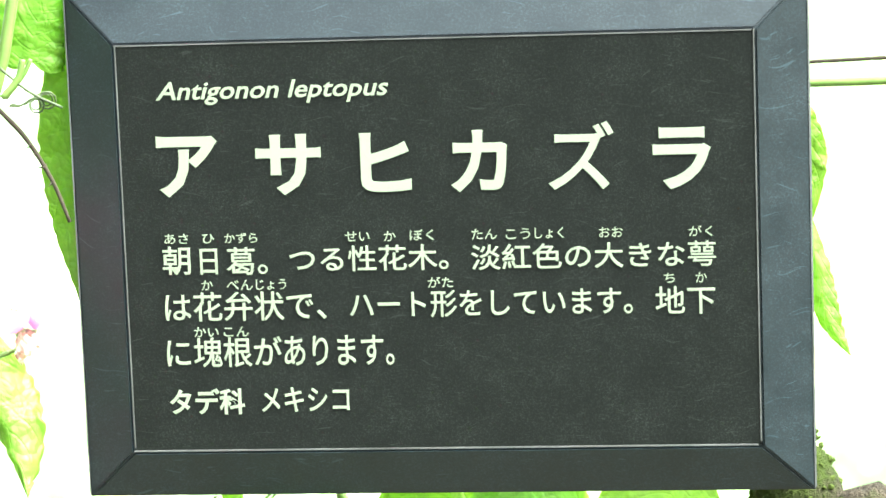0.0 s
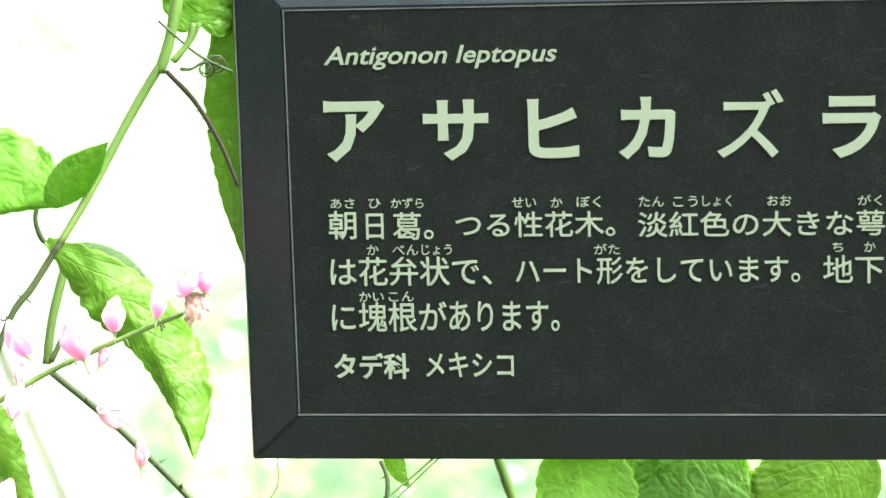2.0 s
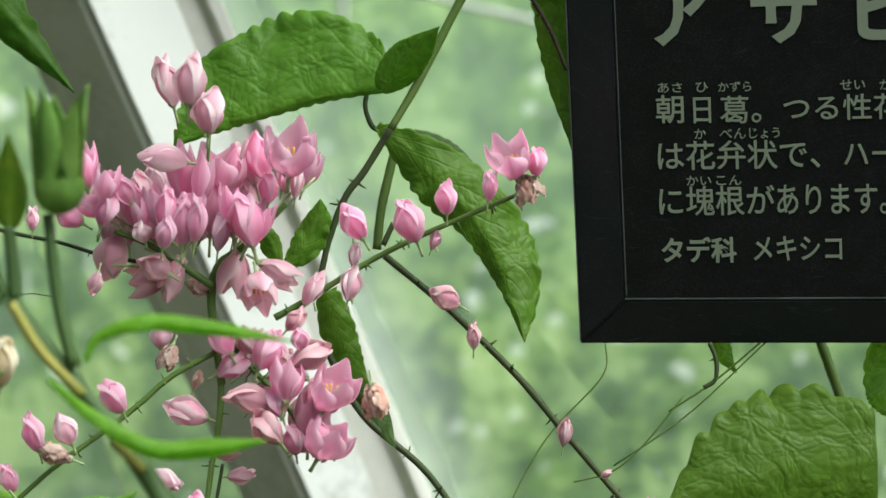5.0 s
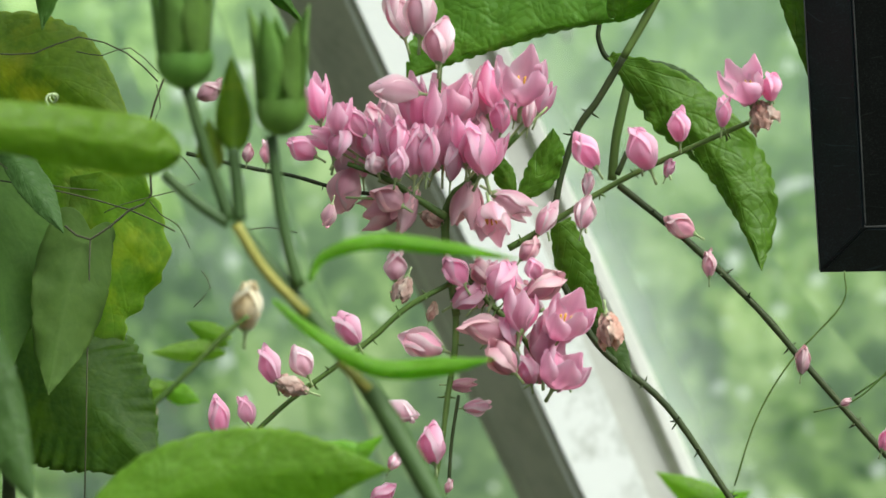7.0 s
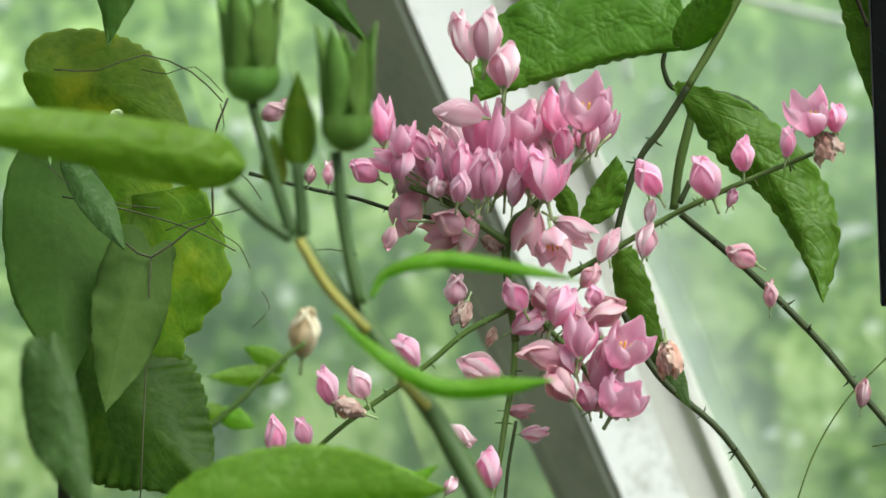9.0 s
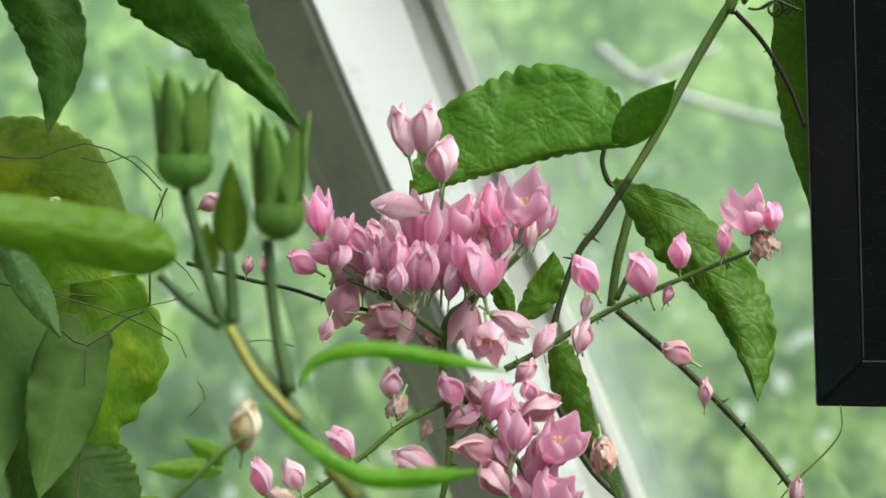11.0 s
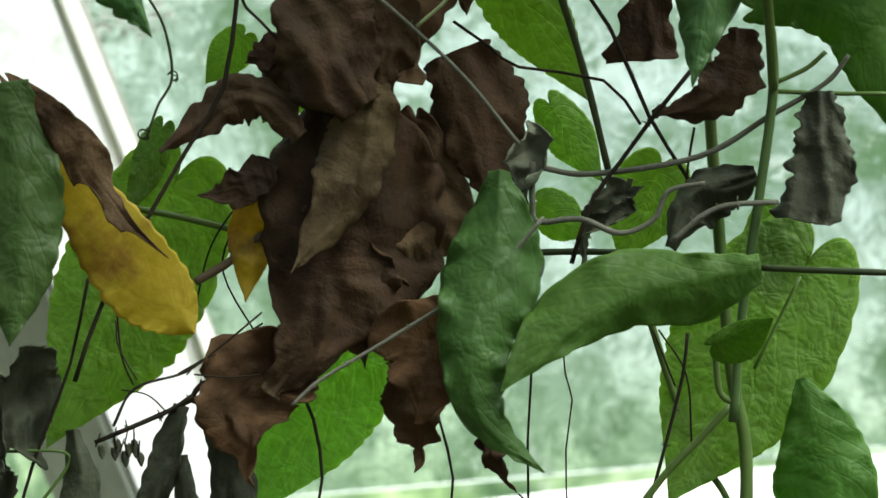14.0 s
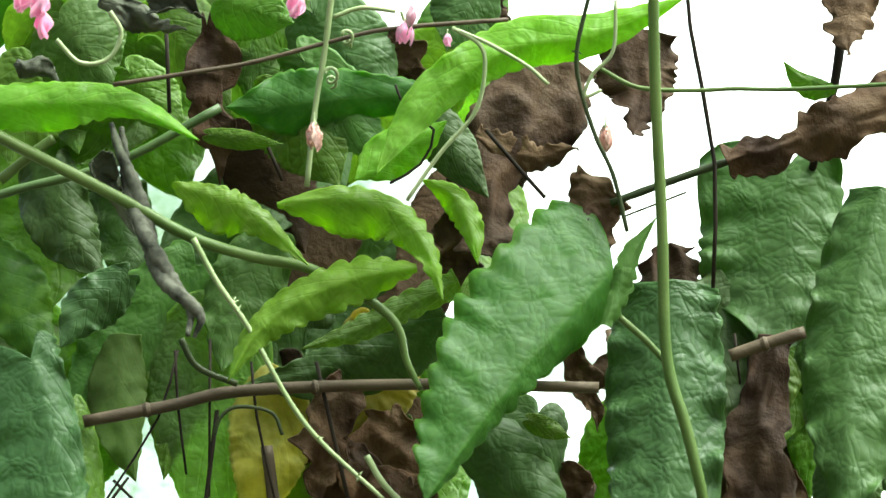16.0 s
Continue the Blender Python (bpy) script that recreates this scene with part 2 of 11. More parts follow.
RUST = dead_material("leaf_dead_rust", (0.062, 0.034, 0.014), (0.155, 0.084, 0.036), (0.18, 0.115, 0.056), 0.35)
GREY = dead_material("leaf_dead_grey_green", (0.038, 0.046, 0.026), (0.084, 0.096, 0.056), (0.125, 0.135, 0.088))
TAN = dead_material("leaf_dead_tan", (0.065, 0.043, 0.017), (0.135, 0.095, 0.041), (0.185, 0.14, 0.067), 0.2)
VINE = stem_material("vine_green", (0.066, 0.128, 0.022), (0.115, 0.18, 0.042), sheen=0.3)
VINE_DARK = stem_material("vine_dark", (0.026, 0.042, 0.015), (0.052, 0.07, 0.024), sheen=0.2)
VINE_DEEP = stem_material("vine_deep_green", (0.045, 0.095, 0.022), (0.075, 0.135, 0.035))
VINE_DEAD = stem_material("vine_dead", (0.018, 0.015, 0.01), (0.036, 0.028, 0.018), 0.8, sheen=0.12)
TWIG = stem_material("twig_brown", (0.045, 0.05, 0.022), (0.085, 0.085, 0.04), 0.8)
ROLLED = stem_material("leaf_rolled_ash", (0.032, 0.036, 0.025), (0.2, 0.21, 0.155), 0.9, 700.0, 1.0, 0.15)
VINE_GREY = stem_material("vine_woolly", (0.1, 0.106, 0.075), (0.17, 0.172, 0.13), 0.9, 160.0, 0.8)
VINE_PALE = stem_material("vine_pale", (0.26, 0.36, 0.14), (0.36, 0.44, 0.22))
WOODY = stem_material("stem_yellow_wood", (0.32, 0.28, 0.05), (0.22, 0.25, 0.05), 0.5, 60.0)
CANE = stem_material("cane_brown", (0.06, 0.044, 0.022), (0.115, 0.086, 0.044), 0.7, 60.0, 0.6)
PINK = petal_material("sepal_pink", (0.93, 0.69, 0.82), (0.86, 0.4, 0.6), (1.0, 0.82, 0.89), 0.55)
PINK_PALE = petal_material("sepal_pale_pink", (0.93, 0.78, 0.83), (0.82, 0.45, 0.58), (1.0, 0.9, 0.9))
PINK_DULL = petal_material("sepal_faded_pink", (0.84, 0.6, 0.64), (0.66, 0.33, 0.42), (1.0, 0.82, 0.8), 0.4)
WILT = petal_material("sepal_wilted", (0.84, 0.68, 0.58), (0.62, 0.36, 0.3), (1.0, 0.88, 0.8), 0.4)
GOLD = stem_material("stamen_gold", (0.7, 0.36, 0.05), (0.75, 0.5, 0.1), 0.6)
CALYX = leaf_material("calyx_green", (0.075, 0.165, 0.03), (0.125, 0.255, 0.045), (0.2, 0.34, 0.08), (1.0, 1.0, 0.6), 0.3, 0.45, quilt=0.05)
RIM = stem_material("worn_highlight_grey", (0.05, 0.055, 0.05), (0.11, 0.115, 0.11), 0.6, 120.0)
CREAM = petal_material("petal_cream", (0.8, 0.75, 0.6), (0.62, 0.48, 0.28), (1.0, 0.95, 0.85), 0.4)


def plate_material(name, colour, speck, rough, wear=0.5, sheen=0.14, ledge=0.0):
    n = Nodes(name)
    smear = n.noise(60.0, 8.0, 0.75)
    fine = n.noise(900.0, 3.0, 0.6)
    grain = n.ramp(n.noise(1500.0, 4.0, 0.7), [(0.48, (0, 0, 0)), (0.68, (1, 1, 1))])
    # short fine scratches in two directions
    lines = []
    for turn, shift in ((0.5, 0.0), (-0.9, 3.1)):
        m = n.add("Mapping")
        m.inputs["Scale"].default_value = (120, 1250, 60)
        m.inputs["Rotation"].default_value = (0, 0, turn)
        m.inputs["Location"].default_value = (shift, shift, 0)
        warp = n.add("VectorMath")
        warp.operation = "ADD"
        wobble = n.add("TexNoise", Scale=40.0, Detail=1.0)
        n.link(n.coords("Object"), wobble.inputs["Vector"])
        soft = n.add("VectorMath")
        soft.operation = "SCALE"
        soft.inputs["Scale"].default_value = 0.02
        n.link(wobble.outputs["Color"], soft.inputs[0])
        n.link(n.coords("Object"), warp.inputs[0])
        n.link(soft.outputs[0], warp.inputs[1])
        n.link(warp.outputs[0], m.inputs["Vector"])
        lines.append(n.ramp(n.noise(1.0, 1.0, 0.4, m.outputs[0]), [(0.72, (0, 0, 0)), (0.78, (1, 1, 1))]))
    scratch = n.math("MAXIMUM", lines[0], lines[1])
    dust = n.math("MULTIPLY", n.ramp(smear, [(0.3, (0.25, 0.25, 0.25)), (0.5, (0.5, 0.5, 0.5)), (0.72, (1, 1, 1))]), n.math("ADD", n.math("MULTIPLY", fine, 0.3), n.math("MULTIPLY", grain, 0.7)))
    base = n.mix(n.math("MULTIPLY", dust, 0.9), colour, speck)
    base = n.mix(n.math("MULTIPLY", scratch, wear), base, tuple(v * 2.5 for v in speck))
    n.link(base, n.bsdf.inputs["Base Color"])
    if ledge:        # dust that has settled along the lower rim
        sep = n.add("SeparateXYZ")
        n.link(n.coords("Object"), sep.inputs[0])
        low = n.ramp(n.math("ADD", n.math("MULTIPLY", sep.outputs[1], 10.0), n.math("ADD", n.math("MULTIPLY", smear, 0.06), 0.62)), [(0.0, (1, 1, 1)), (0.055, (0.25, 0.25, 0.25)), (0.22, (0, 0, 0))])
        base = n.mix(n.math("MULTIPLY", n.math("MULTIPLY", low, smear), ledge), base, tuple(v * 2.2 for v in speck))
    n.link(n.math("ADD", n.math("MULTIPLY", smear, 0.3), rough - 0.15), n.bsdf.inputs["Roughness"])
    n.bsdf.inputs["Specular IOR Level"].default_value = sheen
    n.bump(fine, 0.12, 0.0003)
    return n.mat


PLATE = plate_material("sign_plate_black", (0.0042, 0.005, 0.0045), (0.028, 0.033, 0.0288), 0.6, 0.12, 0.06, ledge=1.0)
FRAME_BLACK = plate_material("sign_frame_black", (0.0026, 0.005, 0.006), (0.023, 0.041, 0.049), 0.4, 0.2, 0.36)
LETTER = plate_material("letter_cream", (0.183, 0.218, 0.157), (0.158, 0.19, 0.135), 0.6, 0.0)


def paint_material():
    n = Nodes("frame_paint_white")
    big = n.noise(5.0, 5.0, 0.65)
    fine = n.noise(120.0, 4.0, 0.7)
    grime = n.ramp(n.noise(22.0, 6.0, 0.75), [(0.53, (0, 0, 0)), (0.68, (0.9, 0.9, 0.9))])
    base = n.mix(n.ramp(big, [(0.3, (0, 0, 0)), (0.7, (1, 1, 1))]), (0.8, 0.82, 0.79), (0.88, 0.9, 0.88))
    base = n.mix(n.math("MULTIPLY", grime, 0.6), base, (0.24, 0.265, 0.19))
    n.link(base, n.bsdf.inputs["Base Color"])
    n.bsdf.inputs["Roughness"].default_value = 0.5
    n.bump(fine, 0.2, 0.001)
    return n.mat


PAINT = paint_material()
def mildew_shade_material(name, clean, dull, mould, amount):
    """Old paint darkened for shade, with a grey-green film, specks and blotches of mould."""
    n = Nodes(name)
    film = n.noise(7.0, 6.0, 0.7)
    blotch = n.noise(26.0, 5.0, 0.72)
    speck = n.ramp(n.noise(170.0, 3.0, 0.6), [(0.55, (0, 0, 0)), (0.68, (1, 1, 1))])
    base = n.mix(n.ramp(film, [(0.35, (0, 0, 0)), (0.65, (1, 1, 1))]), clean, dull)
    stain = n.math("MULTIPLY", n.ramp(blotch, [(0.46, (0, 0, 0)), (0.66, (1, 1, 1))]), n.math("ADD", n.math("MULTIPLY", speck, 0.5), 0.5))
    base = n.mix(n.math("MULTIPLY", stain, amount), base, mould)
    n.link(base, n.bsdf.inputs["Base Color"])
    n.bsdf.inputs["Roughness"].default_value = 0.75
    n.bsdf.inputs["Specular IOR Level"].default_value = 0.3
    n.bump(n.math("ADD", blotch, n.math("MULTIPLY", speck, 0.3)), 0.3, 0.001)
    return n.mat


# base colours darkened to stand for shade on rafter side and purlin edge
WEATHERED_SHADED = mildew_shade_material("board_weathered_shaded", (0.5, 0.52, 0.4), (0.4, 0.43, 0.32), (0.16, 0.175, 0.12), 0.6)
GRIME_SHADED = mildew_shade_material("edge_mildewed_shaded", (0.36, 0.4, 0.29), (0.25, 0.285, 0.2), (0.085, 0.097, 0.062), 0.75)
SEAL = stem_material("seal_grey", (0.55, 0.55, 0.5), (0.68, 0.68, 0.63), 0.7, 30.0)


def bark_material():
    n = Nodes("bark_mossy")
    big = n.noise(30.0, 6.0, 0.7)
    fine = n.noise(260.0, 5.0, 0.7)
    base = n.mix(n.ramp(fine, [(0.35, (0, 0, 0)), (0.65, (1, 1, 1))]), (0.012, 0.01, 0.008), (0.042, 0.034, 0.024))
    base = n.mix(n.ramp(big, [(0.42, (0, 0, 0)), (0.56, (1, 1, 1))]), base, (0.02, 0.029, 0.006))
    n.link(base, n.bsdf.inputs["Base Color"])
    n.bsdf.inputs["Roughness"].default_value = 0.95
    n.bsdf.inputs["Specular IOR Level"].default_value = 0.06
    n.bump(n.math("ADD", big, fine), 1.0, 0.004)
    return n.mat


BARK = bark_material()
MOSS = stem_material("moss_green", (0.022, 0.034, 0.007), (0.042, 0.056, 0.012), 0.95, 200.0, 0.8, 0.06)


def glass_material(name, wet):
    n = Nodes(name)
    n.bsdf.inputs["Base Color"].default_value = (0.95, 0.985, 0.97, 1)
    n.bsdf.inputs["Transmission Weight"].default_value = 1.0
    n.bsdf.inputs["Roughness"].default_value = 0.02
    n.bsdf.inputs["IOR"].default_value = 1.45
    if wet:
        n.bump(n.noise(60.0, 2.0, 0.5), 0.14, 0.002)
    return n.mat


GLASS = glass_material("glass_clear", False)
GLASS_WET = glass_material("glass_wet", True)


def woods_material():
    """The far woods and the white sky over them, seen through the panes, on a glowing backdrop."""
    n = Nodes("far_woods_glow")
    obj = n.coords("Object")
    sep = n.add("SeparateXYZ")
    n.link(obj, sep.inputs[0])
    big = n.noise(0.9, 3.0, 0.6, obj)
    mid = n.noise(4.0, 4.0, 0.65, obj)
    small = n.noise(11.0, 3.0, 0.6, obj)
    leafage = n.noise(34.0, 3.0, 0.7, obj)
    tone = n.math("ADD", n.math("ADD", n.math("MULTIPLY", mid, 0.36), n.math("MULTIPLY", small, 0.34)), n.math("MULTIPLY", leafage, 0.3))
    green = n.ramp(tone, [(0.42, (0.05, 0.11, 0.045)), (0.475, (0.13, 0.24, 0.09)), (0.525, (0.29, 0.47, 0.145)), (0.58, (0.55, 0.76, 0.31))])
    # pale haze and glare are painted into the colour of the woods
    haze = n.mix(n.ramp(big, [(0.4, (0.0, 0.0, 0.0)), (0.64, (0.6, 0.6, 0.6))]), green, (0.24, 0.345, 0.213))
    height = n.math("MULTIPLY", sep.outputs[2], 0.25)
    painted_glare = n.ramp(tone, [(0.43, (0.13, 0.24, 0.105)), (0.5, (0.32, 0.43, 0.37)), (0.565, (0.75, 0.88, 0.87))])
    haze = n.mix(n.ramp(height, [(0.36, (0, 0, 0)), (0.56, (0.7, 0.7, 0.7))]), haze, painted_glare)
    # painted brightness: darkest low down, brightest midway up
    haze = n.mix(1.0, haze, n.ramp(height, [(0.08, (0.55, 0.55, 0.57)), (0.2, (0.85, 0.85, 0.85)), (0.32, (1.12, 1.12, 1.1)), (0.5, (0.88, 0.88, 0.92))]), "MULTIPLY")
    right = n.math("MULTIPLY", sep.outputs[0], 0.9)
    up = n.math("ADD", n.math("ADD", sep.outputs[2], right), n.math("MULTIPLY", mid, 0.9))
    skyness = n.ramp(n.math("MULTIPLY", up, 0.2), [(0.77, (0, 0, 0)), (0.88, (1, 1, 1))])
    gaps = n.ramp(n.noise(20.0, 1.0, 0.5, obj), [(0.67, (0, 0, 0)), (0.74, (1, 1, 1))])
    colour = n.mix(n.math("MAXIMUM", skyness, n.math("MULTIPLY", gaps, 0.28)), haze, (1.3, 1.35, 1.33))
    # the backdrop glows by itself: its daylight lies in this colour
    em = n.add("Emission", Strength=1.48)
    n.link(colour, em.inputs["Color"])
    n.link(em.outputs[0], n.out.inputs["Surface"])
    return n.mat


WOODS = woods_material()
FAR_BRANCH = stem_material("far_branch_pale", (0.5, 0.52, 0.47), (0.62, 0.64, 0.59), 0.8, 8.0)


def soil_material():
    n = Nodes("soil")
    a = n.noise(3.0, 6.0, 0.7)
    b = n.noise(60.0, 5.0, 0.7)
    base = n.mix(a, (0.05, 0.04, 0.028), (0.11, 0.09, 0.06))
    base = n.mix(n.math("MULTIPLY", b, 0.5), base, (0.06, 0.07, 0.03))
    n.link(base, n.bsdf.inputs["Base Color"])
    n.bsdf.inputs["Roughness"].default_value = 0.95
    n.bump(b, 0.8, 0.02)
    return n.mat


SOIL = soil_material()


def unseen_screen_material():
    """Dim green for the unseen screens added beside and behind the viewer."""
    n = Nodes("unseen_screen")
    a = n.noise(2.5, 6.0, 0.7)
    b = n.noise(18.0, 4.0, 0.7)
    base = n.mix(n.ramp(a, [(0.35, (0, 0, 0)), (0.65, (1, 1, 1))]), (0.03, 0.05, 0.02), (0.08, 0.12, 0.04))
    base = n.mix(n.math("MULTIPLY", b, 0.4), base, (0.1, 0.15, 0.05))
    n.link(base, n.bsdf.inputs["Base Color"])
    n.bsdf.inputs["Roughness"].default_value = 0.8
    n.bump(b, 1.0, 0.05)
    return n.mat


UNSEEN_SCREEN = unseen_screen_material()


# ---------------------------------------------------------------- building helpers
def thing(name, at, label, category, group="", kind=""):
    ob = new(name)
    ob.location = at
    ob.empty_display_size = 0.02
    return tagged(ob, label, category, group, kind)


def hang(ob, parent):
    """Makes ob a part of parent, keeping its place in the world."""
    if parent is not None:
        ob.parent = parent
        base = Matrix.Translation(parent.location) if parent.parent is None else parent.parent.matrix_basis @ parent.matrix_basis
        ob.matrix_parent_inverse = base.inverted()
    return ob


def mesh_of(name, verts, faces, material, uvs=None, smooth=True, flat_uvs=None):
    me = bpy.data.meshes.new(name)
    me.from_pydata([tuple(v) for v in verts], [], faces)
    me.materials.append(material)
    if uvs is not None:
        layer = me.uv_layers.new(name="UVMap")
        for loop in me.loops:
            layer.data[loop.index].uv = uvs[loop.vertex_index]
        layer = me.uv_layers.new(name="blade")
        for loop in me.loops:
            layer.data[loop.index].uv = (flat_uvs or uvs)[loop.vertex_index]
    if smooth:
        me.polygons.foreach_set("use_smooth", [True] * len(me.polygons))
    me.update()
    return me


def part(name, bm, material, parent, label=""):
    me = bpy.data.meshes.new(name)
    bm.to_mesh(me)
    bm.free()
    me.materials.append(material)
    ob = new(name, me)
    if label:
        tagged(ob, label)
    return hang(ob, parent)


def smooth_path(points, steps=6):
    """A Catmull-Rom curve through the points."""
    pts = [Vector(p) for p in points]
    if len(pts) < 3:
        return [pts[0].lerp(pts[-1], i / steps) for i in range(steps + 1)]
    ends = [pts[0] * 2 - pts[1], *pts, pts[-1] * 2 - pts[-2]]
    out = []
    for a, b, c, d in zip(ends, ends[1:], ends[2:], ends[3:]):
        for i in range(steps):
            t = i / steps
            out.append(0.5 * (2 * b + (c - a) * t + (2 * a - 5 * b + 4 * c - d) * t * t + (3 * b - a - 3 * c + d) * t ** 3))
    return out + [pts[-1]]


def tube_data(path, radii, sides=8, knots=0.0, rng=random):
    """Verts and faces of a round stem along a path, a little uneven, with its ends closed."""
    verts, faces = [], []
    up = Vector((0.31, 0.2, 0.93))
    n = len(path)
    for i, p in enumerate(path):
        d = (path[min(i + 1, n - 1)] - path[max(i - 1, 0)]).normalized()
        a = d.cross(up).normalized()
        b = d.cross(a)
        f = i / max(n - 1, 1) * (len(radii) - 1)
        k = min(int(f), len(radii) - 2)
        r = radii[k] + (radii[k + 1] - radii[k]) * (f - k)
        r *= 1 + knots * (rng.random() - 0.4)
        for s in range(sides):
            t = 2 * math.pi * s / sides
            verts.append(p + a * (math.cos(t) * r) + b * (math.sin(t) * r))
    for i in range(n - 1):
        for s in range(sides):
            u = (s + 1) % sides
            faces.append((i * sides + s, i * sides + u, (i + 1) * sides + u, (i + 1) * sides + s))
    faces.append(tuple(range(sides - 1, -1, -1)))
    faces.append(tuple(range((n - 1) * sides, n * sides)))
    return verts, faces


def stem(parent, material, points, radii, name="stem", knots=0.12, thorns=0, label="", sides=8, steps=6):
    """A stem through the points; thorns are the short stubs of fallen flowers."""
    rng = random.Random(int(abs(points[0][0] * 7919 + points[-1][2] * 104729) * 1000))
    path = smooth_path(points, steps)
    verts, faces = tube_data(path, radii, sides, knots, rng)
    for _ in range(thorns):
        i = rng.randrange(2, len(path) - 2)
        p = path[i]
        d = (path[i + 1] - path[i - 1]).normalized()
        for _ in range(rng.choice((2, 3))):
            side = Vector((rng.uniform(-1, 1), rng.uniform(-1, 1), rng.uniform(-1, 1)))
            side = (side - d * side.dot(d)).normalized()
            r = radii[0] * 0.3
            end = p + side * radii[0] * rng.uniform(1.8, 3.4) + d * radii[0] * rng.uniform(-0.6, 1.6)
            v, f = tube_data([p, p.lerp(end, 0.5) + d * r, end], [r * 1.4, r, r * 0.5], 5)
            faces += [tuple(j + len(verts) for j in q) for q in f]
            verts += v
    ob = new(name, mesh_of(name, verts, faces, material))
    if label:
        tagged(ob, label)
    return hang(ob, parent)


def coil(parent, material, start, heading, length, radius, turns, r, name="tendril"):
    """A tendril that runs out and curls up at its end."""
    p = Vector(start)
    h = Vector(heading).normalized()
    side = h.cross(Vector((0, -1, 0.1))).normalized()
    pts = [p + h * (length * i / 5) + side * (0.1 * length * math.sin(i)) for i in range(6)]
    c = pts[-1] + side * radius
    for i in range(1, int(turns * 10) + 1):
        a = i * math.pi / 5
        k = radius * (1 - 0.5 * i / (turns * 10))
        pts.append(c + (-side * math.cos(a) + h * math.sin(a)) * k + Vector((0, 0.0005 * i, 0)))
    v, f = tube_data(pts, [r, r * 0.8, r * 0.6], 5)
    return hang(new(name, mesh_of(name, v, f, material)), parent)


